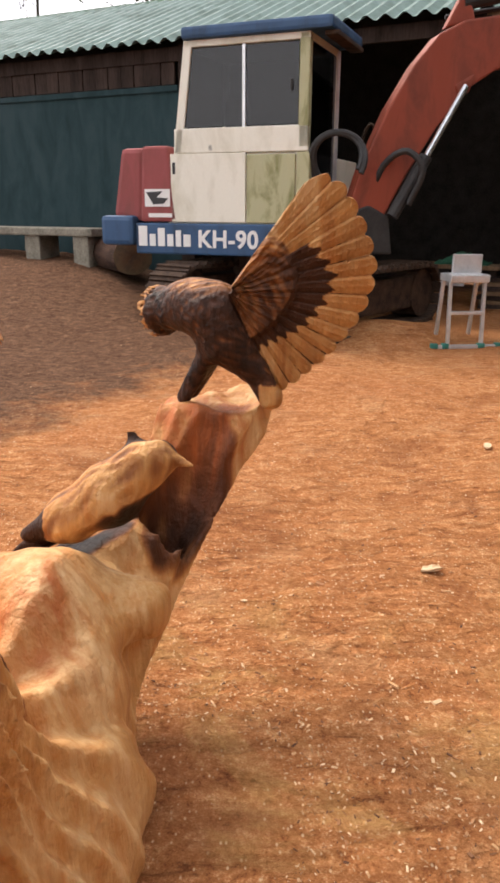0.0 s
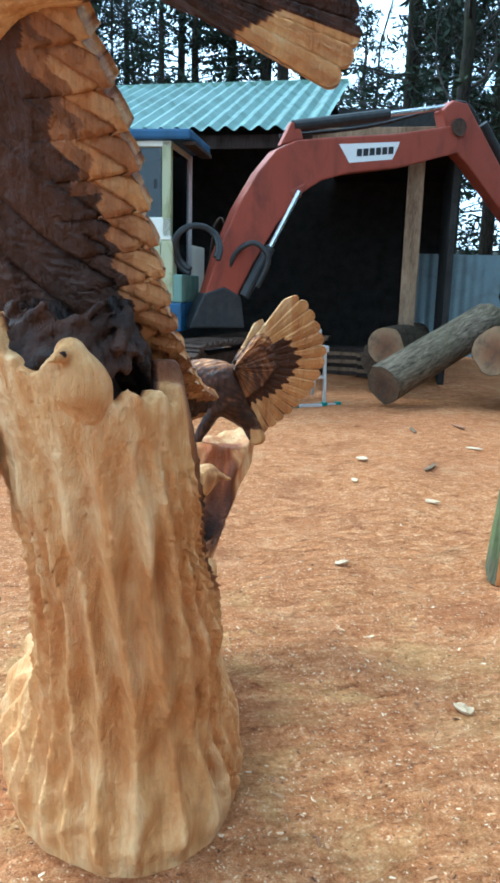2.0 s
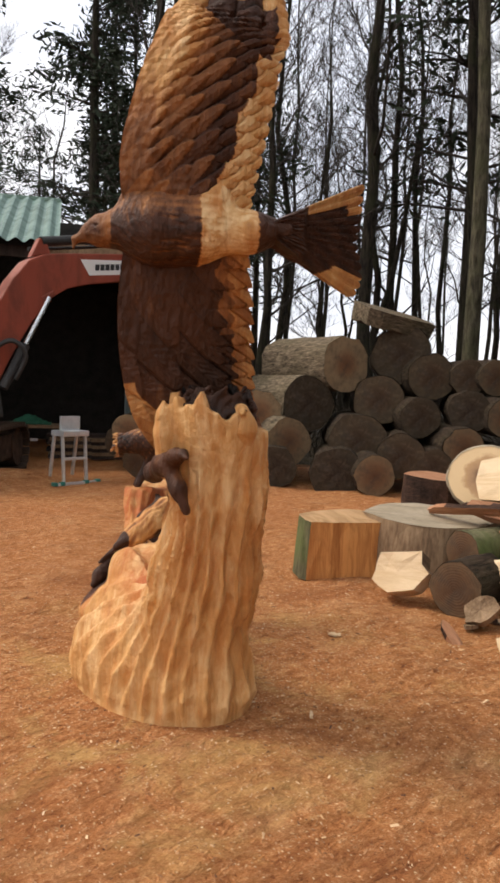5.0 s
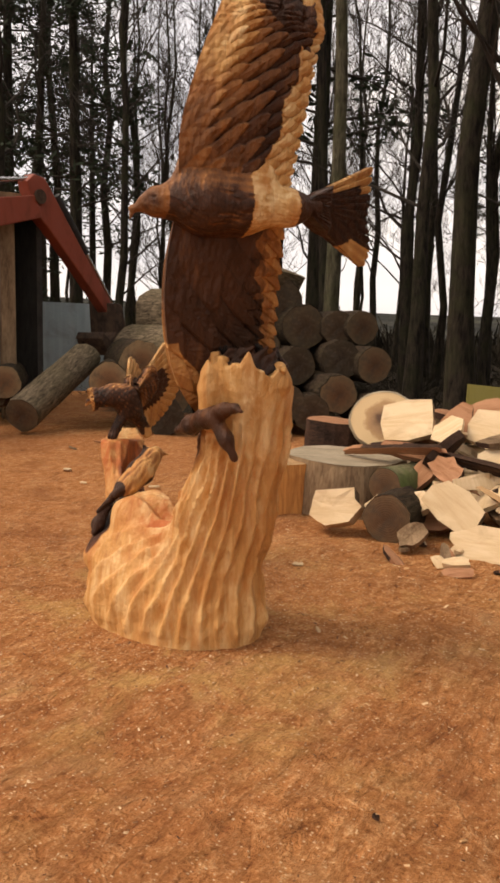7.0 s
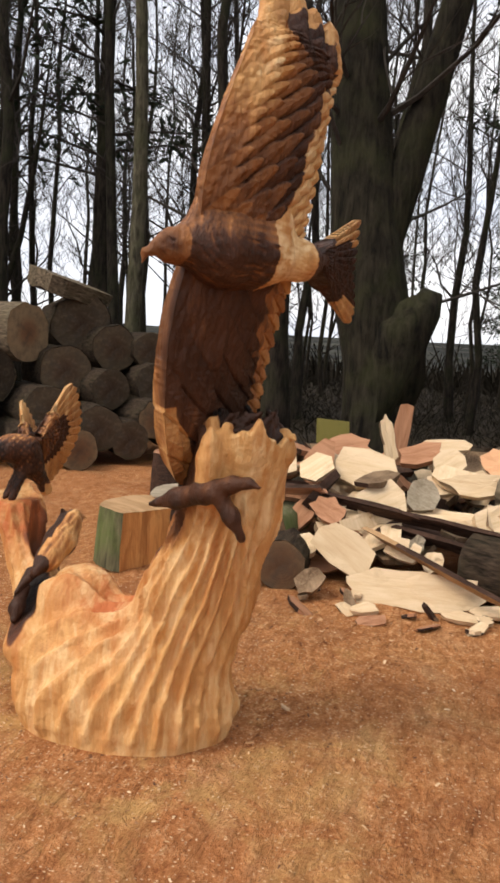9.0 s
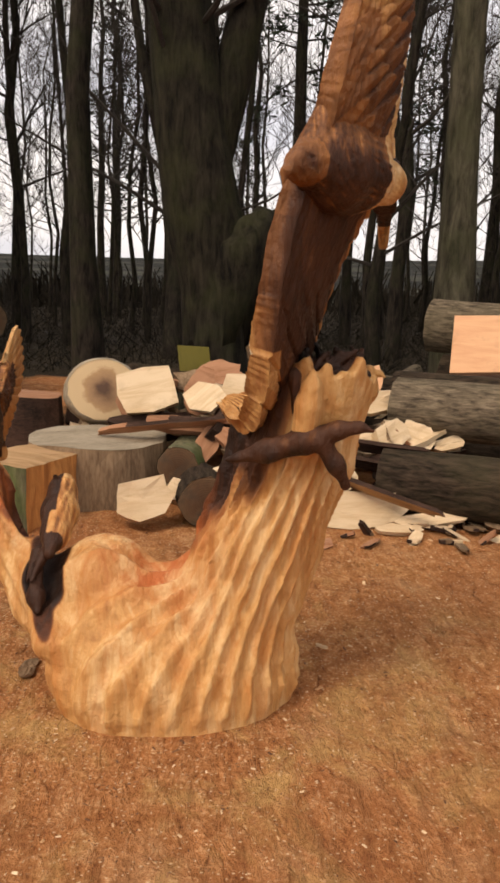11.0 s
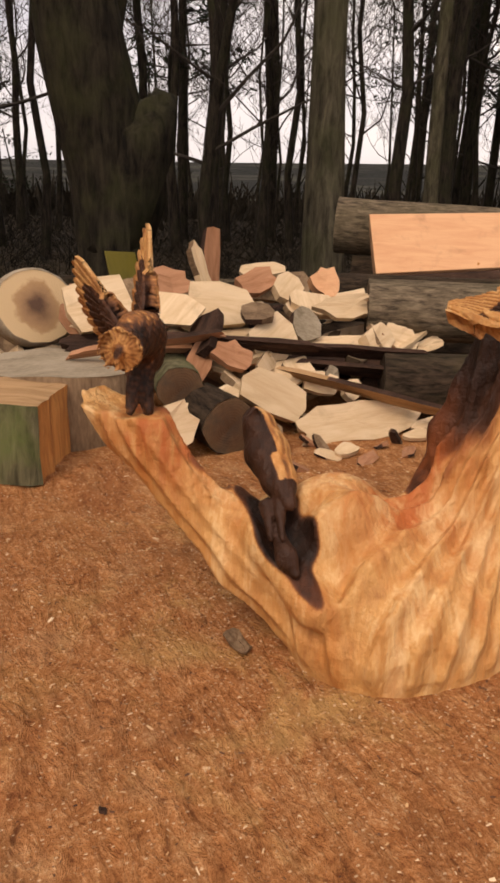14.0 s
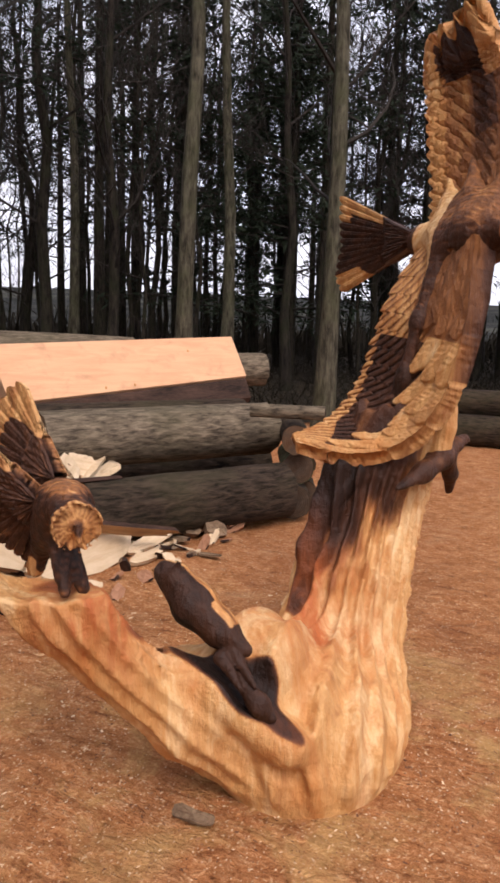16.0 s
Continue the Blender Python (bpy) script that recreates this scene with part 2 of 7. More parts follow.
def fresh_cut(name, dark, light, vary=0.35, up=False):
    """Freshly sawn timber with soft grain, saw marks and a few stains; each piece differs a little."""
    m, nt, b = material(name, 0.8)
    v = coords(nt, "Object", (2.0, 2.0, 0.22) if up else (0.22, 1.5, 1.5))
    grain, saw = tex(nt, v, 9, 4, 0.55, 0.9), tex(nt, coords(nt, "Object", (2.0, 0.25, 0.25)), 60, 3)
    fibre = tex(nt, coords(nt, "Object", (3.0, 3.0, 0.15) if up else (0.15, 3.0, 3.0)), 55, 4, 0.7)
    c = ramp(nt, calc(nt, "ADD", calc(nt, "MULTIPLY", grain, 0.7), calc(nt, "MULTIPLY", fibre, 0.3)), [(0.34, dark), (0.58, light)])
    c = mix(nt, ramp(nt, tex(nt, coords(nt), 4.5, 5, 0.65, 0.4), [(0.56, 0.0), (0.76, 0.5)]), c, tuple(0.5 * x for x in dark))
    c = mix(nt, calc(nt, "MULTIPLY", calc(nt, "POWER", random_of(nt), 2.0), vary), c, tuple(0.62 * a for a in dark))
    paint_to(nt, b, c)
    b.inputs["Specular IOR Level"].default_value = 0.25
    relief(nt, b, calc(nt, "ADD", fibre, calc(nt, "MULTIPLY", saw, 0.8)), 0.4, 0.003)
    return m


def worn_paint(name, color, dirt, amount=0.5, rough=0.45, scale=4.0):
    """Painted steel, faded, with grime running down and algae."""
    m, nt, b = material(name, rough)
    n1 = tex(nt, coords(nt, "Object", (1, 1, 0.35)), scale, 6, 0.65, 0.5)
    n2 = tex(nt, coords(nt), scale * 9, 4, 0.7)
    c = mix(nt, calc(nt, "MULTIPLY", n2, 0.22), color, tuple(0.5 * x for x in color))
    c = mix(nt, calc(nt, "MULTIPLY", ramp(nt, n1, [(0.48, 0.0), (0.72, 1.0)]), amount), c, dirt)
    paint_to(nt, b, c)
    nt.links.new(ramp(nt, n1, [(0.4, rough), (0.7, min(1.0, rough + 0.35))]), b.inputs["Roughness"])
    relief(nt, b, n2, 0.12, 0.002)
    return m


def glass_material():
    m, nt, b = material("cab_glass", 0.03, 0.0, (0.07, 0.08, 0.10))
    b.inputs["Transmission Weight"].default_value = 1.0
    b.inputs["IOR"].default_value = 1.45
    return m


def bark_material(name, dark, light, moss, amount, along=(1, 1, 0.22)):
    m, nt, b = material(name, 0.95)
    v = coords(nt, "Object", along)
    n1, n2 = tex(nt, v, 16, 6, 0.65, 0.4), tex(nt, coords(nt), 1.7, 5, 0.65)
    c = ramp(nt, n1, [(0.35, dark), (0.68, light)])
    c = mix(nt, calc(nt, "MULTIPLY", ramp(nt, n2, [(0.45, 0.0), (0.65, 1.0)]), amount), c, moss)
    paint_to(nt, b, c)
    b.inputs["Specular IOR Level"].default_value = 0.12
    relief(nt, b, n1, 0.9, 0.02)
    return m


CARVED = carved()
GROUND = ground_material()
END = end_grain("aged_log_end", True)
TANEND = end_grain("tan_log_end", False)
LOGBARK = bark_material("log_bark", (0.010, 0.007, 0.005), (0.072, 0.048, 0.031), (0.065, 0.058, 0.026), 0.3, (0.5, 2, 2))
PALELOG = bark_material("pale_log_bark", (0.045, 0.033, 0.022), (0.25, 0.19, 0.125), (0.085, 0.072, 0.038), 0.4, (0.5, 2, 2))
MOSSBARK = bark_material("mossy_bark", (0.05, 0.045, 0.025), (0.18, 0.16, 0.09), (0.11, 0.15, 0.04), 0.75)
TREEBARK = bark_material("tree_bark", (0.008, 0.006, 0.005), (0.046, 0.036, 0.026), (0.032, 0.034, 0.015), 0.6)
PALEBARK = bark_material("pale_tree_bark", (0.022, 0.018, 0.012), (0.120, 0.104, 0.068), (0.060, 0.062, 0.028), 0.6)
MOSSTREE = bark_material("mossy_tree_bark", (0.005, 0.004, 0.003), (0.034, 0.028, 0.018), (0.040, 0.042, 0.016), 0.5)
TWIG = two_tone("twigs", (0.02, 0.016, 0.013), (0.055, 0.045, 0.036), 6, rough=0.9)
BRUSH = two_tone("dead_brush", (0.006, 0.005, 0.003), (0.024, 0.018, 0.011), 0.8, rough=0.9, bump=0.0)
NEEDLE = two_tone("needles", (0.012, 0.018, 0.010), (0.036, 0.046, 0.026), 2.5, rough=0.8, bump=0.0)
CREAM = fresh_cut("fresh_pale_timber", (0.56, 0.38, 0.21), (0.74, 0.56, 0.36), 0.5)
PINKWOOD = fresh_cut("fresh_red_timber", (0.26, 0.11, 0.05), (0.44, 0.22, 0.12))
BEAMWOOD = fresh_cut("sawn_beam_timber", (0.62, 0.31, 0.16), (0.70, 0.39, 0.21), 0.05)
PLANKWOOD = fresh_cut("plank_timber", (0.30, 0.17, 0.075), (0.46, 0.28, 0.14), 0.1)
ORANGEWOOD = fresh_cut("orange_split_timber", (0.30, 0.10, 0.026), (0.62, 0.28, 0.085), 0.1, True)
PALETOP = two_tone("weathered_sawn_top", (0.20, 0.155, 0.10), (0.40, 0.33, 0.24), 6, (1, 0.4, 1), 0.85, fine=70, bump=0.5)
GREYWOOD = two_tone("weathered_timber", (0.10, 0.058, 0.032), (0.35, 0.235, 0.14), 5, (1, 1, 0.2), 0.9, fine=60, vary=0.3)
BOARD = two_tone("old_cladding", (0.022, 0.015, 0.012), (0.085, 0.058, 0.046), 5, (1, 1, 0.15), 0.9, fine=50, vary=0.5)
BARKDARK = two_tone("dark_inner_bark", (0.018, 0.011, 0.008), (0.085, 0.045, 0.03), 9, (0.3, 1, 1), 0.9, bump=0.8, dist=0.012)
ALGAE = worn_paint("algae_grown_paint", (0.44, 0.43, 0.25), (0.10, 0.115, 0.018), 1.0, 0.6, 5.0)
WHITE = worn_paint("cream_cab_paint", (0.80, 0.78, 0.66), (0.30, 0.27, 0.12), 0.35)
BLUE = worn_paint("blue_paint", (0.020, 0.075, 0.17), (0.03, 0.035, 0.03), 0.55)
RED = worn_paint("faded_red_paint", (0.30, 0.065, 0.062), (0.16, 0.08, 0.065), 0.55, 0.6)
ORANGE = worn_paint("orange_red_paint", (0.27, 0.05, 0.022), (0.08, 0.028, 0.018), 0.6, 0.5)
GREENPAINT = worn_paint("faded_green_steel", (0.17, 0.26, 0.20), (0.10, 0.12, 0.08), 0.6)
TEAL = worn_paint("teal_steel", (0.004, 0.030, 0.034), (0.008, 0.020, 0.020), 0.6, 0.75)
ROOF = worn_paint("green_roof_sheet", (0.13, 0.215, 0.185), (0.07, 0.09, 0.075), 0.6, 0.4, 2.0)
IRON = worn_paint("galvanised_sheet", (0.30, 0.36, 0.37), (0.15, 0.15, 0.13), 0.6, 0.4, 2.0)
STEEL = two_tone("bright_rod", (0.5, 0.5, 0.5), (0.7, 0.7, 0.7), 9, rough=0.25, metal=1.0, bump=0.02)
ALU = two_tone("aluminium", (0.55, 0.56, 0.56), (0.75, 0.76, 0.76), 9, rough=0.4, metal=0.7, bump=0.05)
BLACK = two_tone("black_rubber", (0.010, 0.010, 0.010), (0.03, 0.029, 0.027), 12, rough=0.65, bump=0.2)
RUST = two_tone("rusty_steel", (0.025, 0.018, 0.014), (0.10, 0.062, 0.042), 9, rough=0.8, bump=0.5)
GLASS = glass_material()
# near-black colour stands in for the shade inside shed and cab
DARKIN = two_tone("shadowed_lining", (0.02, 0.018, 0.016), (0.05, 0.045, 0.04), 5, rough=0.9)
STONE = two_tone("stone_slab", (0.13, 0.12, 0.095), (0.30, 0.28, 0.22), 6, rough=0.9, bump=0.6)
YELLOW = worn_paint("yellow_green_sheet", (0.15, 0.12, 0.008), (0.06, 0.055, 0.012), 0.5)
TARP = two_tone("green_cloth", (0.01, 0.07, 0.04), (0.03, 0.17, 0.09), 8, rough=0.7, bump=0.4)
GREENPLASTIC = two_tone("green_plastic", (0.015, 0.10, 0.08), (0.03, 0.2, 0.16), 8, rough=0.5, bump=0.1)
INK = material("white_lettering", 0.5, 0.0, (0.75, 0.75, 0.72))[0]
BLACKINK = material("black_decal", 0.5, 0.0, (0.02, 0.02, 0.02))[0]
def chip_material():
    m, nt, b = material("wood_chip", 0.85)
    paint_to(nt, b, ramp(nt, island_of(nt), [(0.0, (0.09, 0.032, 0.014)), (0.3, (0.34, 0.15, 0.06)), (0.65, (0.58, 0.33, 0.15)), (1.0, (0.80, 0.58, 0.36))]))
    return m


CHIP = chip_material()


def disc_face():
    """A tree slice: pale sapwood with a dark, stained heart."""
    m, nt, b = material("slice_face", 0.8)
    ln = nt.nodes.new("ShaderNodeVectorMath")
    ln.operation = "LENGTH"
    nt.links.new(coords(nt, "Object", (0, 1, 1.25)), ln.inputs[0])
    r = calc(nt, "ADD", ln.outputs["Value"], calc(nt, "MULTIPLY", calc(nt, "SUBTRACT", tex(nt, coords(nt), 8, 4, 0.6), 0.5), 0.16))
    c = ramp(nt, r, [(0.04, (0.10, 0.05, 0.028)), (0.12, (0.30, 0.17, 0.085)), (0.19, (0.42, 0.25, 0.12)), (0.22, (0.60, 0.42, 0.23))])
    paint_to(nt, b, c)
    relief(nt, b, calc(nt, "SINE", calc(nt, "MULTIPLY", r, 380.0)), 0.25, 0.003)
    return m


DISCFACE = disc_face()


# ---- mesh helpers ----
def finish(name, bm, mat, parent=None, label="", smooth=False):
    """Link a bmesh as one mesh object, under a parent where one is given."""
    me = bpy.data.meshes.new(name)
    bm.to_mesh(me)
    bm.free()
    for x in mat if isinstance(mat, (list, tuple)) else [mat]:
        me.materials.append(x)
    if smooth:
        me.polygons.foreach_set("use_smooth", [True] * len(me.polygons))
    ob = new(name, me)
    if parent:
        ob.parent = parent
    if label:
        ob["label"] = label
    return ob


def part(name, bm, mat, parent, label="", smooth=False):
    return finish(name, bm, mat, parent, label, smooth)


def thing(name, label, category, group="", m=None):
    """An Empty at a thing's base, under which its parts hang."""
    ob = new(name)
    ob.empty_display_size = 0.1
    if m is not None:
        ob.matrix_basis = m
    return tagged(ob, label, category, group)


def box(bm, x0, x1, y0, y1, z0, z1, bevel=0.0, m=None):
    v = bmesh.ops.create_cube(bm, size=1.0)["verts"]
    t = Matrix.Translation(((x0 + x1) / 2, (y0 + y1) / 2, (z0 + z1) / 2)) @ Matrix.Diagonal((x1 - x0, y1 - y0, z1 - z0, 1))
    bmesh.ops.transform(bm, matrix=(m or Matrix()) @ t, verts=v)
    if bevel:
        e = list({x for q in v for x in q.link_edges})
        bmesh.ops.bevel(bm, geom=e, offset=bevel, segments=2, affect="EDGES", profile=0.6)
    return v


def a_box(*a, bevel=0.0, m=None):
    bm = bmesh.new()
    box(bm, *a, bevel=bevel, m=m)
    return bm


def prism(bm, pts, depth, m=None, bevel=0.0):
    """A flat outline (x, z) pulled along y by depth."""
    lo = [bm.verts.new((x, 0, z)) for x, z in pts]
    hi = [bm.verts.new((x, depth, z)) for x, z in pts]
    n = len(pts)
    fs = [bm.faces.new(lo), bm.faces.new(hi[::-1])]
    for i in range(n):
        fs.append(bm.faces.new((lo[i], hi[i], hi[(i + 1) % n], lo[(i + 1) % n])))
    bmesh.ops.recalc_face_normals(bm, faces=fs)
    if bevel:
        es = list({e for f in fs for e in f.edges})
        r = bmesh.ops.bevel(bm, geom=es, offset=bevel, segments=2, affect="EDGES", profile=0.6)
    if m is not None:
        bmesh.ops.transform(bm, matrix=m, verts=list(bm.verts))
    return bm


def tube(bm, pts, radii, sides=8, caps=True, wob=0.0, rng=None):
    """A tapered tube along points."""
    pts = [Vector(p) for p in pts]
    if isinstance(radii, (int, float)):
        radii = [radii] * len(pts)
    rings, up = [], Vector((0.13, 0.31, 0.94))
    for i, p in enumerate(pts):
        d = (pts[min(i + 1, len(pts) - 1)] - pts[max(i - 1, 0)]).normalized()
        a = d.cross(up)
        if a.length < 0.05:
            a = d.cross(Vector((1, 0, 0)))
        a.normalize()
        c = d.cross(a)
        up = a.cross(d)
        rings.append([bm.verts.new(p + (a * math.cos(6.2832 * k / sides) + c * math.sin(6.2832 * k / sides)) * radii[i] * (1 + (rng.uniform(-wob, wob) if rng else 0))) for k in range(sides)])
    for r0, r1 in zip(rings, rings[1:]):
        for k in range(sides):
            bm.faces.new((r0[k], r0[(k + 1) % sides], r1[(k + 1) % sides], r1[k]))
    if caps:
        bm.faces.new(rings[0][::-1])
        bm.faces.new(rings[-1])
    return bm


def catmull(pts, n):
    """Points along a smooth line through pts."""
    p = np.array(pts, float)
    p = np.vstack((2 * p[0] - p[1], p, 2 * p[-1] - p[-2]))
    t = np.linspace(0, len(pts) - 1 - 1e-9, n)
    i = t.astype(int)
    u = (t - i)[:, None]
    a, b, c, d = p[i], p[i + 1], p[i + 2], p[i + 3]
    return 0.5 * (2 * b + (c - a) * u + (2 * a - 5 * b + 4 * c - d) * u ** 2 + (3 * b - a - 3 * c + d) * u ** 3)


# ---- ground ----
def ramp01(x, a, b):
    t = np.clip((x - a) / (b - a), 0, 1)
    return t * t * (3 - 2 * t)


def ground_height(x, y):
    """The yard's lie: flat, rising behind the digger, gently uneven, a low sand bank."""
    z = 0.55 * ramp01(y - 0.25 * x, 6.6, 11.5) * ramp01(x, 1.2, -2.5)
    z = z + 0.16 * np.exp(-(((x - 1.2) / 0.7) ** 2 + ((y - 7.3) / 0.5) ** 2))
    out = np.hypot(x, y)
    z = z + 14.0 * ramp01(out, 42, 300) * (0.85 + 0.15 * np.sin(3 * np.arctan2(x, y) + 0.7)) * ramp01(x + 0.6 * np.abs(y), -10, 30)
    far = np.hypot(x + 0.5, y - 1.0)
    rough = 0.010 * np.sin(2.1 * x + 1.3 * y) + 0.009 * np.sin(5.3 * x - 3.7 * y + 1) + 0.006 * np.sin(9.1 * y + 4.0 * x) + 0.004 * np.sin(17 * x + 11 * y) + 0.004 * np.sin(23 * y - 13 * x)
    return z + (rough - 0.012) * ramp01(far, 0.35, 1.2) * (1 + 2.0 * ramp01(far, 6, 14))


def build_ground():
    rings, spokes = 236, 320
    r = 0.045 * (1.032 ** np.arange(1, rings + 1) - 1) / 0.032
    a = np.linspace(0, 2 * math.pi, spokes, endpoint=False)
    x = np.concatenate(([0.0], (r[:, None] * np.cos(a)).ravel())) + 0.3
    y = np.concatenate(([0.0], (r[:, None] * np.sin(a)).ravel())) + 1.2
    z = ground_height(x, y)
    faces = [(0, 1 + k, 1 + (k + 1) % spokes) for k in range(spokes)]
    for i in range(rings - 1):
        o = 1 + i * spokes
        faces += [(o + k, o + spokes + k, o + spokes + (k + 1) % spokes, o + (k + 1) % spokes) for k in range(spokes)]
    me = bpy.data.meshes.new("ground")
    me.from_pydata(np.stack((x, y, z), -1).tolist(), [], faces)
    soil = 0.85 * ramp01((y - 3.7) - 1.7 * (x + 1.1), -2.6, 3.4)
    dist = np.hypot(x - 0.6, y - 0.5)
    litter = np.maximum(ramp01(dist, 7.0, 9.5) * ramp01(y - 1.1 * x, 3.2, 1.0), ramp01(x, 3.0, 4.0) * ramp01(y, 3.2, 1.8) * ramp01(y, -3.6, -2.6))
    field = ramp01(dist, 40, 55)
    fresh = np.exp(-((np.hypot(x + 0.45, y - 1.0) - 0.55) / 0.75) ** 2)
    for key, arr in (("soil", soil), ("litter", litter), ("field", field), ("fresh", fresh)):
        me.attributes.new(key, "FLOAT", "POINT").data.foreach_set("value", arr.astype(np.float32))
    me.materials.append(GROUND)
    me.polygons.foreach_set("use_smooth", [True] * len(me.polygons))
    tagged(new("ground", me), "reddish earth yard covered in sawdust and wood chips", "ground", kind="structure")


build_ground()


def gz(x, y):
    return float(ground_height(np.array(x), np.array(y)))


def build_chips():
    """Loose chips and shavings over the yard."""
    rng = np.random.default_rng(5)
    verts, faces = [], []
    for i in range(30000):
        a, r = rng.uniform(0, 6.283), abs(rng.normal(0, 2.6)) + 0.3
        x, y = -0.2 + r * math.cos(a), 1.2 + r * math.sin(a)
        if x < -0.9 + 0.3 * y - 2.4 and y > 3.5:
            continue
        s = rng.uniform(0.002, 0.005) if i > 6000 else (rng.uniform(0.004, 0.009) if i > 200 else rng.uniform(0.008, 0.020))
        w, h = s * rng.uniform(0.12, 0.5), s * rng.uniform(0.08, 0.16)
        m = pose(x, y, gz(x, y) + h * 0.7, rng.uniform(-25, 25), rng.uniform(-25, 25), rng.uniform(0, 360))
        n = len(verts)
        verts += [tuple(m @ Vector((sx * s * (1 if sz < 0 else 0.8), sy * w, sz * h))) for sz in (-1, 1) for sx, sy in ((-1, -1), (1, -0.8), (0.9, 1), (-1, 0.7))]
        faces += [tuple(n + k for k in f) for f in ((3, 2, 1, 0), (4, 5, 6, 7), (0, 1, 5, 4), (1, 2, 6, 5), (2, 3, 7, 6), (3, 0, 4, 7))]
    me = bpy.data.meshes.new("wood_chips")
    me.from_pydata(verts, [], faces)
    me.materials.append(CHIP)
    tagged(new("wood_chips", me), "pale wood chips and shavings strewn over the sawdust", "wood chips", kind="stuff")


build_chips()


# ---- woodland ----
def branch(bm, rng, p, d, length, r, level, bend=0.25):
    pts, rad = [p], [r]
    n = 4 if level < 2 else 3
    q, v = p.copy(), d.copy()
    for i in range(n):
        v = (v + Vector((rng.uniform(-bend, bend), rng.uniform(-bend, bend), rng.uniform(-0.10, 0.28)))).normalized()
        q = q + v * (length / n)
        pts.append(q.copy())
        rad.append(r * (1 - 0.82 * (i + 1) / n))
    tube(bm, pts, rad, 5 if level == 0 else (4 if level == 1 else 3), caps=False)
    if level < 2:
        for k in range(6 if level == 0 else 5):
            t = rng.uniform(0.25, 1.0)
            i = min(int(t * n), n - 1)
            base = pts[i].lerp(pts[i + 1], t * n - i)
            side = Vector((rng.uniform(-1, 1), rng.uniform(-1, 1), rng.uniform(-0.1, 0.9)))
            branch(bm, rng, base, (v * 0.7 + side).normalized(), length * rng.uniform(0.35, 0.6), max(0.0075, rad[i] * 0.5), level + 1, bend * 1.2)


def bare_tree(seed, h, r, first, count, bark, label, fork=False):
    rng = random.Random(seed)
    t = thing("bare_tree", label, "tree", "woodland trees")
    bm = bmesh.new()
    n = 9
    lean = (rng.uniform(-0.06, 0.06), rng.uniform(-0.06, 0.06))
    pts, rad = [], []
    for i in range(n + 1):
        f = i / n
        pts.append(Vector((lean[0] * h * f * f + rng.uniform(-0.17, 0.17) * (i > 0), lean[1] * h * f * f + rng.uniform(-0.17, 0.17) * (i > 0), h * f - 0.1)))
        rad.append(r * ((1.35 if i == 0 else 1.0) - 0.85 * f))
    tube(bm, pts, rad, 10, caps=False, wob=0.06, rng=rng)
    if fork:
        s = pts[2]
        tube(bm, [s, s + Vector((0.45, 0.1, 1.5)), s + Vector((0.8, 0.2, 3.6)), s + Vector((1.2, 0.3, 7.0))], [r * 0.75, r * 0.6, r * 0.45, r * 0.12], 8, caps=False)
    part("trunk", bm, bark, t, smooth=True)
    bm = bmesh.new()
    for k in range(int(1.25 * count)):
        f = first + (1 - first) * (k + rng.random()) / (1.25 * count)
        i = min(int(f * n), n - 1)
        base = pts[i].lerp(pts[i + 1], f * n - i)
        a = rng.uniform(0, 6.283)
        el = rng.uniform(0.15, 1.05)
        d = Vector((math.cos(a) * math.cos(el), math.sin(a) * math.cos(el), math.sin(el)))
        branch(bm, rng, base, d, (0.10 + 0.20 * (1 - f)) * h * rng.uniform(0.5, 1.0), rad[i] * rng.uniform(0.2, 0.38), 0, 0.34)
    part("crown", bm, TWIG, t)
    return t


def pine_tree(seed, h, r, first, clumps, label):
    rng = random.Random(seed)
    t = thing("pine_tree", label, "tree", "woodland trees")
    bm = bmesh.new()
    tube(bm, [(0, 0, -0.1), (0.03, 0, h * 0.3), (0, 0.04, h * 0.65), (0.02, 0, h)], [r * 1.2, r * 0.9, r * 0.6, 0.02], 9, caps=False)
    part("trunk", bm, TREEBARK, t, smooth=True)
    limbs, verts, faces = bmesh.new(), [], []
    for k in range(clumps):
        f = first + (1 - first) * ((k + rng.random()) / clumps)
        a, reach = rng.uniform(0, 6.283), (1.05 - f) * h * 0.17 + 0.5
        base = Vector((0, 0, f * h))
        tip = base + Vector((math.cos(a) * reach, math.sin(a) * reach, reach * rng.uniform(-0.25, 0.3)))
        tube(limbs, [base, base.lerp(tip, 0.5) + Vector((0, 0, 0.1)), tip], [0.035, 0.02, 0.008], 4, caps=False)
        for j in range(70):
            c = base.lerp(tip, rng.uniform(0.25, 1.08)) + Vector((rng.gauss(0, 0.26), rng.gauss(0, 0.26), rng.gauss(0, 0.15)))
            d = Vector((rng.gauss(0, 1), rng.gauss(0, 1), rng.gauss(0, 0.7))).normalized()
            e = d.cross(Vector((rng.gauss(0, 1), rng.gauss(0, 1), rng.gauss(0, 1)))).normalized()
            s = rng.uniform(0.07, 0.17)
            n = len(verts)
            verts += [tuple(c - d * s), tuple(c + e * s * 0.28), tuple(c + d * s), tuple(c - e * s * 0.28)]
            faces.append((n, n + 1, n + 2, n + 3))
    part("limbwork", limbs, TWIG, t)
    me = bpy.data.meshes.new("crown")
    me.from_pydata(verts, [], faces)
    me.materials.append(NEEDLE)
    new("crown", me).parent = t
    return t


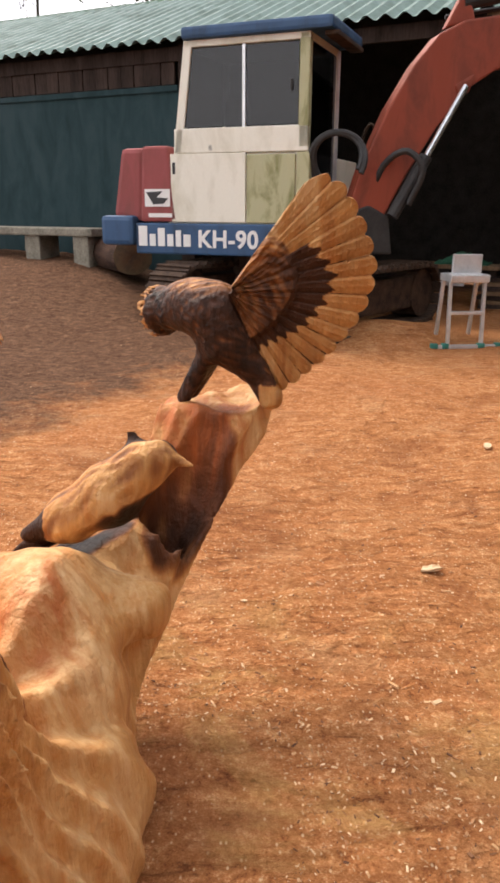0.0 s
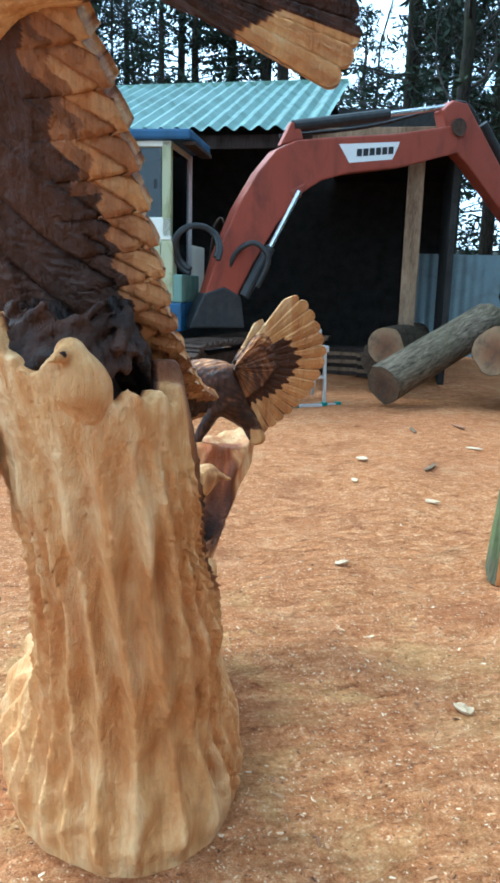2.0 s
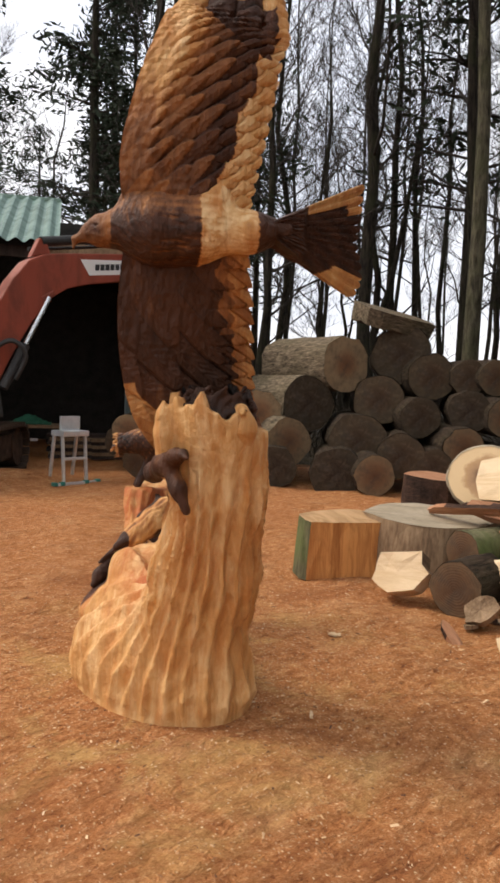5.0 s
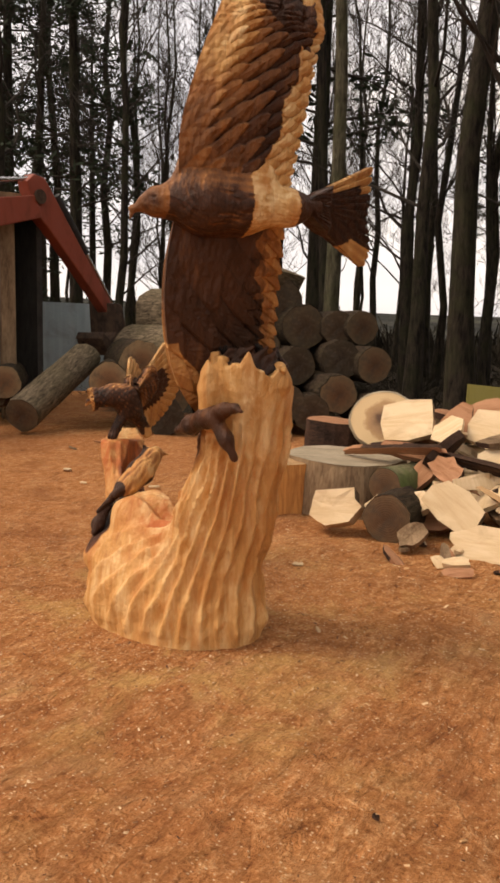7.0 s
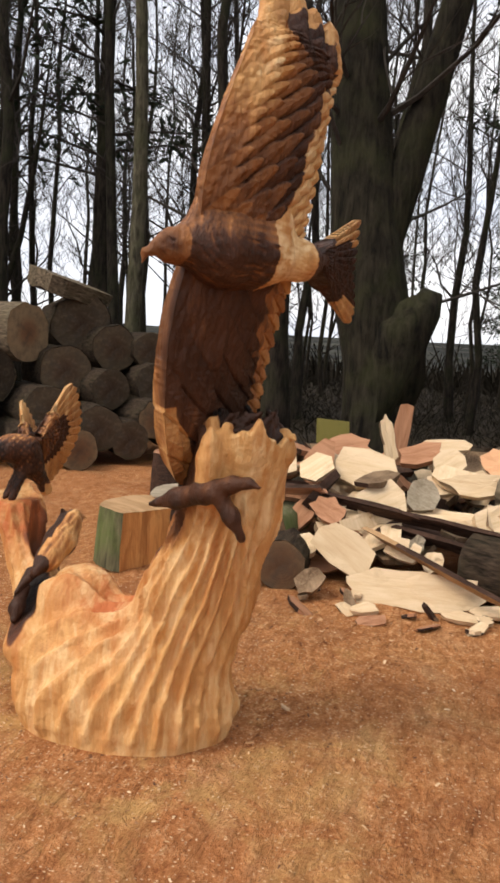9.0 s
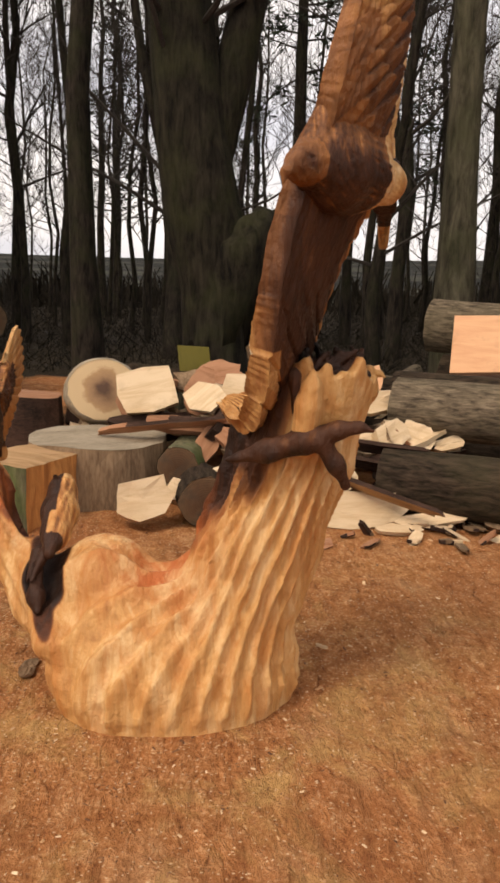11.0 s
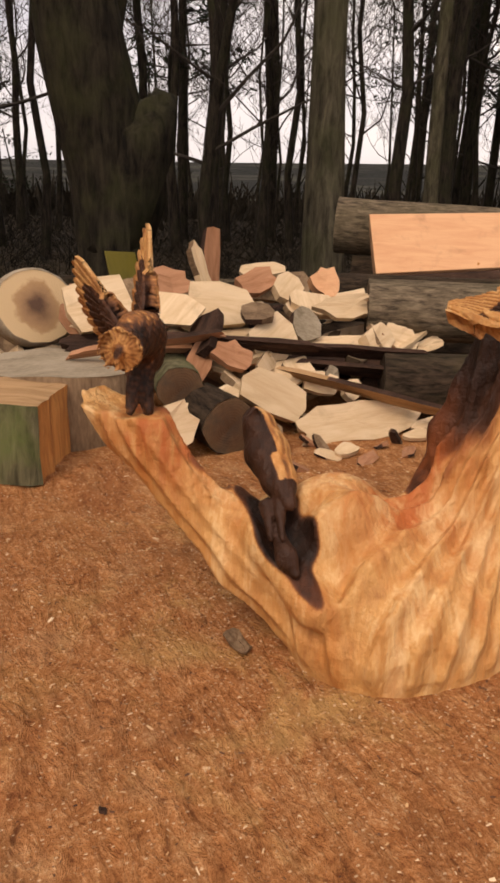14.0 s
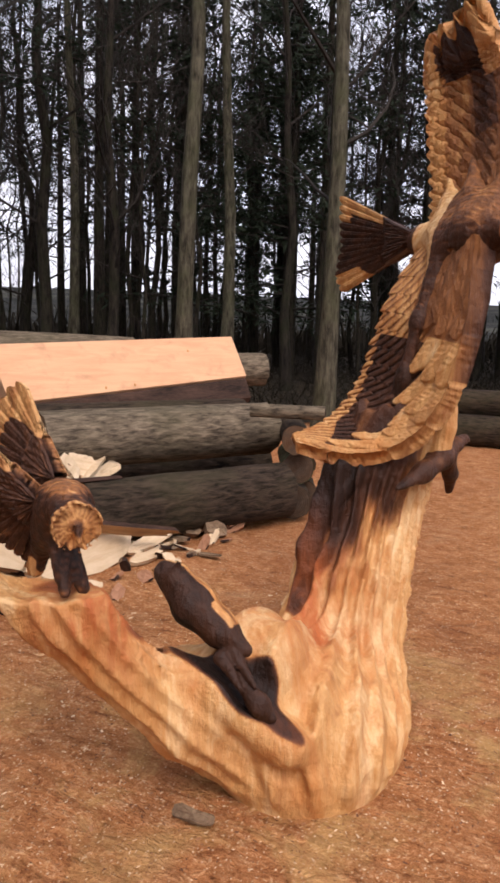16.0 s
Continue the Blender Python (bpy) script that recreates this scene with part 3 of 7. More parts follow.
DECID = "tall bare woodland tree with dark bark and fine twigs"
PINE = "tall dark green pine with a bare lower trunk"
kinds = [bare_tree(11, 17, 0.16, 0.22, 20, TREEBARK, DECID), bare_tree(12, 15, 0.12, 0.15, 20, TREEBARK, DECID), bare_tree(13, 19, 0.20, 0.3, 20, TREEBARK, DECID),
         bare_tree(14, 16, 0.11, 0.25, 16, TREEBARK, DECID), bare_tree(15, 14, 0.13, 0.12, 18, TREEBARK, DECID, True), bare_tree(16, 18, 0.15, 0.45, 14, PALEBARK, "tall bare woodland tree with pale grey-green bark")]
thin = [bare_tree(31, 15, 0.085, 0.2, 22, TREEBARK, DECID), bare_tree(32, 13, 0.065, 0.14, 22, TREEBARK, DECID), bare_tree(33, 17, 0.10, 0.3, 20, TREEBARK, DECID)]
pines = [pine_tree(21, 15, 0.17, 0.30, 46, PINE), pine_tree(22, 17, 0.2, 0.42, 44, PINE), pine_tree(23, 13, 0.14, 0.12, 50, "dark green spruce branched almost to the ground")]
used = set()


def plant(kind, x, y, turn, size=1.0):
    m = pose(x, y, gz(x, y), 0, 0, turn) @ Matrix.Scale(size, 4)
    if kind.name in used:
        ob = copy_thing(kind, m)
        ob.scale = (size, size, size)
    else:
        used.add(kind.name)
        kind.matrix_basis = m
    return kind


# the great forked tree with a broken stub, behind the offcuts
def great_tree():
    rng = random.Random(4)
    t = thing("great_tree", "massive forked tree with mossy bark and a broken stub", "tree", "woodland trees", pose(4.45, 0.82, 0))
    bm = bmesh.new()
    tube(bm, [(0, 0, -0.1), (0.0, 0.02, 0.3), (0.0, 0.04, 0.8), (0.03, 0.06, 1.4), (0.05, 0.12, 1.9), (0.10, 0.24, 2.5), (0.15, 0.38, 3.6), (0.2, 0.6, 6.0), (0.3, 0.9, 11.0)], [0.48, 0.36, 0.31, 0.31, 0.36, 0.37, 0.31, 0.22, 0.06], 18, caps=False, wob=0.05, rng=rng)
    tube(bm, [(0.02, 0.05, 0.8), (0.0, -0.08, 1.35), (-0.02, -0.20, 1.72), (-0.02, -0.36, 1.98), (0.0, -0.40, 2.08), (0.01, -0.34, 2.14)], [0.28, 0.33, 0.32, 0.20, 0.13, 0.04], 14, wob=0.2, rng=rng)
    tube(bm, [(0.10, 0.2, 2.2), (0.2, -0.1, 3.4), (0.3, -0.45, 5.0), (0.4, -0.9, 9.0)], [0.22, 0.19, 0.15, 0.04], 12, caps=False, wob=0.05, rng=rng)
    part("trunk", bm, MOSSTREE, t, smooth=True)
    bm = bmesh.new()
    for k in range(22):
        z = rng.uniform(3.0, 9.5)
        a = rng.uniform(0, 6.283)
        branch(bm, rng, Vector((0.2, 0.4, z)), Vector((math.cos(a), math.sin(a), rng.uniform(0.2, 0.9))).normalized(), rng.uniform(1.4, 3.0), 0.035, 0)
    part("crown", bm, TWIG, t)


great_tree()
# trees that can be told apart: x, y, kind, size
NEAR_TREES = [(5.95, -2.05, 5, 1.45), (7.5, -11.2, 5, 1.0), (12.5, -11.6, 5, 1.0), (6.3, 2.35, 2, 0.85), (11.7, 1.6, 4, 1.2), (7.8, 5.3, 5, 0.95),
              (10.8, 5.1, 0, 1.0), (9.4, 8.9, 0, 1.0), (12.9, 11.0, 1, 1.1), (6.4, 12.3, 0, 1.0), (9.0, 14.6, 3, 1.2), (14.1, 9.5, 1, 1.0),
              (10.8, 7.25, 3, 1.2), (12.0, 5.8, 1, 1.1), (16.2, 5.6, 0, 0.95), (16.7, -2.7, 3, 1.2), (10.0, -2.0, 4, 0.9), (17.5, 0.7, 1, 1.0),
              (12.7, -3.0, 0, 0.95), (14.3, -4.8, 1, 1.0), (11.1, -6.3, 0, 0.9), (8.55, -5.4, 5, 0.9), (10.0, -6.8, 2, 0.8), (9.3, -9.3, 1, 1.1),
              (4.0, -8.9, 0, 0.95), (5.3, -6.4, 5, 0.95), (3.1, -6.9, 5, 0.95), (6.8, -12.9, 3, 1.1), (15.7, -10.6, 0, 1.0), (8.2, 10.6, 1, 0.9), (15.0, 11.9, 3, 1.0)]
wood_rng = random.Random(77)
spots = [(4.45, 0.82)]
for x, y, k, size in NEAR_TREES:
    spots.append((x, y))
    plant(kinds[k], x, y, wood_rng.uniform(0, 360), size)
# the rest of the wood, denser to the south and east
tries = 0
while len(spots) < 250 and tries < 12000:
    tries += 1
    bearing = wood_rng.uniform(-8, 200)
    dist = 13.0 + abs(wood_rng.gauss(0, 12))
    if bearing > 118 and wood_rng.random() < 0.5:
        dist = wood_rng.uniform(17, 34)
    if bearing < 112 and dist < 24 and wood_rng.random() < 0.55:
        continue
    x, y = dist * math.sin(radians(bearing)), 1.0 + dist * math.cos(radians(bearing))
    if min(math.hypot(x - a, y - b) for a, b in spots) < 1.5 or (y > 7.0 and x < 7.5 and y < 22) or dist > 48:
        continue
    spots.append((x, y))
    evergreen = 0.65 if bearing < 40 else (0.07 if bearing < 112 else ((0.12 if bearing < 140 else 0.55) if dist > 17 else 0.1))
    pick = wood_rng.choice(pines) if wood_rng.random() < evergreen else wood_rng.choice(thin if wood_rng.random() < 0.75 else kinds[:5])
    plant(pick, x, y, wood_rng.uniform(0, 360), wood_rng.uniform(0.8, 1.2))


# bare trees rising behind the shed
for k, (x, y) in enumerate(((-9.5, 26.0), (-6.5, 24.0), (-3.2, 27.0), (-0.6, 25.0), (2.4, 26.5))):
    plant(kinds[(1, 4, 0, 1, 4)[k]], x, y, 70 * k, 0.62 + 0.06 * (k % 3))
# dark conifers over the shed's open end
for k in range(5):
    bearing, dist = 6.0 + 2.6 * k, 24.0 + 5.0 * ((k * 7) % 5) / 4
    plant(pines[k % 2], dist * math.sin(radians(bearing)), dist * math.cos(radians(bearing)), 53 * k, 0.85 + 0.08 * (k % 4))
# a dark belt of spruce closing the south
for k in range(34):
    bearing, dist = wood_rng.triangular(118, 196, 140), wood_rng.uniform(18, 33)
    plant((pines[2], pines[0], thin[0], pines[1], thin[2])[k % 5], dist * math.sin(radians(bearing)), 1.0 + dist * math.cos(radians(bearing)), wood_rng.uniform(0, 360), wood_rng.uniform(0.75, 1.15))


def build_scrub():
    """Low undergrowth and the far hedge line."""
    rng = np.random.default_rng(9)
    verts, faces = [], []
    for i in range(42000):
        b = math.radians(rng.uniform(5, 185))
        d = rng.uniform(9.5, 36) if i < 30000 else rng.uniform(38, 62)
        x, y = d * math.sin(b), 1 + d * math.cos(b)
        if y > 7 and x < 7:
            continue
        h = (abs(rng.normal(0, 0.26)) + 0.04) * (0.5 + d / 24) if i < 30000 else abs(rng.normal(0, 0.9)) + 0.4
        w = 0.009 if i < 30000 else 0.07
        lean = 1.3 * h if i < 30000 else 0.4 * h
        lx, ly = rng.normal(0, lean), rng.normal(0, lean)
        ex, ey = w * math.cos(b), -w * math.sin(b)
        z = gz(x, y) - 0.02
        n = len(verts)
        verts += [(x - ex, y - ey, z), (x + ex, y + ey, z), (x + lx + ex * 0.4, y + ly + ey * 0.4, z + h), (x + lx - ex * 0.4, y + ly - ey * 0.4, z + h)]
        faces.append((n, n + 1, n + 2, n + 3))
    me = bpy.data.meshes.new("undergrowth")
    me.from_pydata(verts, [], faces)
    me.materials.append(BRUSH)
    tagged(new("undergrowth", me), "dark leafless undergrowth and distant hedge", "undergrowth", kind="stuff")


build_scrub()

# ---- shed, teal wall, iron fence ----
SHED = pose(0, 9.85, 0, 0, 0, -26)


def corrugated(name, length, run, pitch, amp, mat, parent=None, label=""):
    """A corrugated sheet: ribs along x repeat every pitch, run along y."""
    bm = bmesh.new()
    n = int(length / pitch) * 6
    rows = []
    for j in range(2):
        for s in (0, 1):
            rows.append([bm.verts.new((length * i / n, run * j, amp * max(-0.6, min(0.6, math.sin(2 * math.pi * i / 6))) - 0.004 * s)) for i in range(n + 1)])
    a0, a1, b0, b1 = rows
    for i in range(n):
        bm.faces.new((a0[i], a0[i + 1], b0[i + 1], b0[i]))
        bm.faces.new((a1[i], b1[i], b1[i + 1], a1[i + 1]))
        bm.faces.new((a0[i], a1[i], a1[i + 1], a0[i + 1]))
        bm.faces.new((b0[i], b0[i + 1], b1[i + 1], b1[i]))
    return finish(name, bm, mat, parent, label)


shed = thing("shed", "long timber shed with a green corrugated roof and a dark open front", "shed", m=SHED)
shed["kind"] = "structure"
slope = corrugated("roof_sheet", 13.1, 3.45, 0.21, 0.045, ROOF, shed)
slope.matrix_basis = pose(-10.2, -0.25, 3.12, 22, 0, 0)
part("ridge_cap", a_box(-10.2, 2.88, 2.88, 3.06, 4.36, 4.43, bevel=0.01), GREENPAINT, shed)
part("fascia", a_box(-10.2, 2.75, -0.03, 0.03, 2.92, 3.08), BOARD, shed)
# back, end and inner roof parts carry interior shade as their colour
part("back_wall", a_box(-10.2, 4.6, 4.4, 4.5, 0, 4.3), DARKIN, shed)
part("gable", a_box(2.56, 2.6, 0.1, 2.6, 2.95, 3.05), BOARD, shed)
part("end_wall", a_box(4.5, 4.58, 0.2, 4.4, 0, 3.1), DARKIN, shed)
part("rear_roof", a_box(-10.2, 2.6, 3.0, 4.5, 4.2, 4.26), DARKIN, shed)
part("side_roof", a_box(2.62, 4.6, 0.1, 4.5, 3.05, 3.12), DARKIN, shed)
for px, timber in ((-1.0, BOARD), (3.95, GREYWOOD)):
    part("post", a_box(px, px + 0.2, -0.06, 0.14, -0.2, 3.1, bevel=0.012), timber, shed)
part("lintel", a_box(2.7, 4.4, -0.02, 0.12, 2.95, 3.15, bevel=0.01), GREYWOOD, shed)
for k in range(44):
    x0 = -10.1 + 0.205 * k
    part("board", a_box(x0, x0 + 0.195, -0.01 + 0.01 * (k % 2), 0.02 + 0.01 * (k % 2), 2.66, 3.0, bevel=0.003), BOARD, shed)
teal = thing("steel_wall", "dark teal painted steel container side under the shed eaves", "container", m=SHED)
teal["kind"] = "structure"
part("panel", a_box(-10.1, -1.0, -0.06, 0.0, 0.2, 2.64, bevel=0.005), TEAL, teal)
part("top_rail", a_box(-10.1, -1.0, -0.085, -0.062, 2.57, 2.64, bevel=0.004), TEAL, teal)


fence = tagged(corrugated("iron_fence", 2.6, 1.75, 0.16, 0.02, IRON), "weathered grey corrugated iron fence panel", "fence", kind="structure")
fence.matrix_basis = pose(5.35, 11.4, 0.05, 90, 0, -22)

# ---- the carving: one mesh out of rounded solids and feathered sheets ----
class Solid:
    """Collects surfaces with two colour masks: stain (0 fresh to 1 charred) and redness."""
    def __init__(self):
        self.v, self.f, self.s, self.r, self.n = [], [], [], [], 0

    def add(self, v, f, s, r=None):
        self.v.append(v)
        self.f.append(f + self.n)
        self.s.append(s)
        self.r.append(np.zeros(len(v)) if r is None else r)
        self.n += len(v)


def smooth_min(a, b, k):
    h = np.clip(0.5 + 0.5 * (b - a) / k, 0, 1)
    return b + (a - b) * h - k * h * (1 - h)


def capsule(p, a, b, ra, rb):
    a, b = np.array(a), np.array(b)
    d = b - a
    t = np.clip(((p - a) @ d) / (d @ d), 0, 1)
    return np.linalg.norm(p - a - t[..., None] * d, axis=-1) - (ra + (rb - ra) * t)


def chain(p, pts, k=0.06):
    """Tapered rods through (x, y, z, radius), melted together."""
    out = None
    for q0, q1 in zip(pts, pts[1:]):
        c = capsule(p, q0[:3], q1[:3], q0[3], q1[3])
        out = c if out is None else smooth_min(out, c, k)
    return out


def ellipsoid(p, c, r, yaw=0.0):
    q = p - np.array(c)
    ca, sa = math.cos(radians(yaw)), math.sin(radians(yaw))
    q = np.stack((q[..., 0] * ca + q[..., 1] * sa, -q[..., 0] * sa + q[..., 1] * ca, q[..., 2]), -1) / np.array(r)
    k = np.linalg.norm(q, axis=-1)
    return (k - 1) * min(r)


def waves(p, f, seed=0):
    """Cheap smooth noise in -1..1 from summed sines."""
    g = np.random.default_rng(seed)
    out = 0
    for i in range(6):
        d = g.normal(size=3) * f * (0.7 + 0.25 * i)
        out = out + np.sin(p @ d + g.uniform(0, 6.28)) / (1 + 0.35 * i)
    return out / 3.0


def nets(field, lo, hi, h):
    """The zero surface of a field, as quads (surface nets)."""
    ax = [np.arange(a, b + h, h) for a, b in zip(lo, hi)]
    F = field(np.stack(np.meshgrid(*ax, indexing="ij"), -1)).astype(np.float32)
    n = [s - 1 for s in F.shape]
    cor = [(i, j, k) for i in (0, 1) for j in (0, 1) for k in (0, 1)]
    at = lambda c: F[c[0]:c[0] + n[0], c[1]:c[1] + n[1], c[2]:c[2] + n[2]]
    acc, cnt = np.zeros((*n, 3), np.float32), np.zeros(n, np.float32)
    for a in cor:
        for k in range(3):
            if a[k] == 0:
                b = tuple(1 if q == k else a[q] for q in range(3))
                fa, fb = at(a), at(b)
                x = (fa < 0) != (fb < 0)
                t = np.where(x, fa / np.where(x, fa - fb, 1), 0)
                for q in range(3):
                    acc[..., q] += np.where(x, a[q] + (t if q == k else 0), 0)
                cnt += x
    on = cnt > 0
    idx = np.full(n, -1)
    idx[on] = np.arange(on.sum())
    verts = np.array(lo) + h * (np.argwhere(on) + acc[on] / cnt[on][:, None])
    faces = []
    for k in range(3):
        u, w = (k + 1) % 3, (k + 2) % 3
        s0, s1 = [slice(None)] * 3, [slice(None)] * 3
        s0[k], s1[k] = slice(0, -1), slice(1, None)
        neg0, neg1 = F[tuple(s0)] < 0, F[tuple(s1)] < 0
        e = np.argwhere(neg0 != neg1)
        e = e[(e[:, u] > 0) & (e[:, w] > 0) & (e[:, u] < n[u]) & (e[:, w] < n[w])]
        flip = neg0[tuple(e.T)]
        du, dw = np.zeros(3, int), np.zeros(3, int)
        du[u], dw[w] = 1, 1
        q = np.stack([idx[tuple(c.T)] for c in (e - du - dw, e - dw, e, e - du)], -1)
        q[~flip] = q[~flip][:, ::-1]
        faces.append(q)
    return verts, np.vstack(faces)


def eased(v, f, rounds):
    """Evens out a surface: each corner moves towards the mean of its neighbours."""
    e = np.vstack([f[:, (a, b)] for a, b in ((0, 1), (1, 2), (2, 3), (3, 0))])
    n = np.bincount(e.ravel(), minlength=len(v))[:, None]
    for _ in range(rounds):
        s = np.stack([np.bincount(e[:, 0], v[e[:, 1], k], len(v)) + np.bincount(e[:, 1], v[e[:, 0], k], len(v)) for k in range(3)], -1)
        v = 0.4 * v + 0.6 * s / np.maximum(n, 1)
    return v


def sheet(solid, nu, nv, place, thick, front, back, stain_f, stain_b, out):
    """A closed sheet over (u, v): place gives its middle, front and back the relief on either face; out says which way front looks."""
    u, v = np.meshgrid(np.linspace(0, 1, nu), np.linspace(0, 1, nv), indexing="ij")
    m = place(u, v)
    nrm = np.cross(np.gradient(m, axis=0), np.gradient(m, axis=1))
    nrm /= np.linalg.norm(nrm, axis=-1, keepdims=True) + 1e-9
    if (nrm @ np.array(out)).mean() < 0:
        nrm = -nrm
        turned = True
    else:
        turned = False
    t = thick(u, v)
    a = m + nrm * (t / 2 + front(u, v))[..., None]
    b = m - nrm * (t / 2 + back(u, v))[..., None]
    i, j = np.meshgrid(np.arange(nu - 1), np.arange(nv - 1), indexing="ij")
    k = (i * nv + j).ravel()
    q = np.stack((k, k + nv, k + nv + 1, k + 1), -1)
    N = nu * nv
    rim = np.concatenate((np.arange(nv), np.arange(1, nu) * nv + nv - 1, (nu - 1) * nv + np.arange(nv - 2, -1, -1), np.arange(nu - 2, 0, -1) * nv))
    e = np.stack((rim, np.roll(rim, -1), np.roll(rim, -1) + N, rim + N), -1)
    f = np.vstack((q, q[:, ::-1] + N, e[:, ::-1]))
    if turned:
        f = f[:, ::-1]
    solid.add(np.vstack((a.reshape(-1, 3), b.reshape(-1, 3))), f, np.concatenate((stain_f(u, v).ravel(), stain_b(u, v).ravel())))


def saw(x):
    return x - np.floor(x)


def scallop(x):
    return np.sqrt(np.clip(1 - (2 * saw(x) - 1) ** 2, 0, 1))


def plumage(u, v, rows, slant, seed=0):
    """Feathers laid in rows like shingles, the row next to the leading edge on top.
    A row: where its tips end on the chord, how many feathers, how rounded the tips. Gives relief and, for the colour, the row and a value per feather."""
    h, which, tone = np.zeros_like(u) - 0.006, np.zeros_like(u), np.zeros_like(u)
    for k, (tip, count, round_) in enumerate(rows):
        ph = u * count + slant * (v - tip) * count / 19.0 + 0.37 * k + 0.18 * np.sin(u * 7 + k)
        a = 2 * saw(ph) - 1
        cell = np.floor(ph)
        line = tip - round_ * a ** 2 + 0.02 * np.sin(cell * 12.9 + k)
        m = ramp01(line - v, -0.004, 0.008)
        stalk = 0.0025 * np.exp(-(a / 0.10) ** 2)
        hr = 0.005 * k - 0.006 + 0.0025 * (1 - a ** 2) + 0.0032 * a - 0.009 * np.exp(-((1 - np.abs(a)) / 0.09) ** 2) + stalk
        hr = hr + 0.0010 * np.sin((np.abs(a) * 9 - v * 55 + u * 13) * 3.0) + 0.004 * ramp01(v, tip - 0.25, tip)
        h, which, tone = h * (1 - m) + hr * m, np.where(m > 0.5, k, which), np.where(m > 0.5, np.sin(cell * 78.2 + 3 * k), tone)
    return h, which, tone


def downy(u, v, nu, nv, seed):
    """Short hair-like plumage."""
    uv = np.stack((u * nu, v * nv, 0 * u), -1)
    return 0.0035 * waves(uv, 1.3, seed) + 0.0025 * waves(uv, 2.9, seed + 1)


carve = Solid()

# -- the trunk: leaning limb, rounded shoulder, forked limb, hollow --
LIMB = [(-0.49, 0.95, -0.10, 0.275), (-0.49, 0.88, 0.22, 0.245), (-0.50, 0.735, 0.58, 0.203), (-0.545, 0.615, 0.92, 0.174), (-0.605, 0.55, 1.24, 0.155)]
FORK = [(-0.46, 1.23, 0.05, 0.18), (-0.315, 1.515, 0.305, 0.108), (-0.07, 1.80, 0.68, 0.092), (-0.015, 1.87, 0.79, 0.10)]
HOLLOW = [(-0.70, 1.465, 0.33, 0.045), (-0.53, 1.49, 0.46, 0.068), (-0.33, 1.50, 0.62, 0.098), (-0.10, 1.50, 0.78, 0.14)]


FLANGE = [(-0.43, 0.94, 0.30, 0.03), (-0.395, 0.93, 0.48, 0.035), (-0.40, 0.88, 0.68, 0.055), (-0.46, 0.77, 0.96, 0.08)]
BOWL = [(-0.22, 1.60, 0.44, 0.07), (-0.14, 1.61, 0.58, 0.085), (-0.10, 1.66, 0.70, 0.06)]


def limb_axis(z):
    zs = [q[2] for q in LIMB]
    return np.interp(z, zs, [q[0] for q in LIMB]), np.interp(z, zs, [q[1] for q in LIMB])


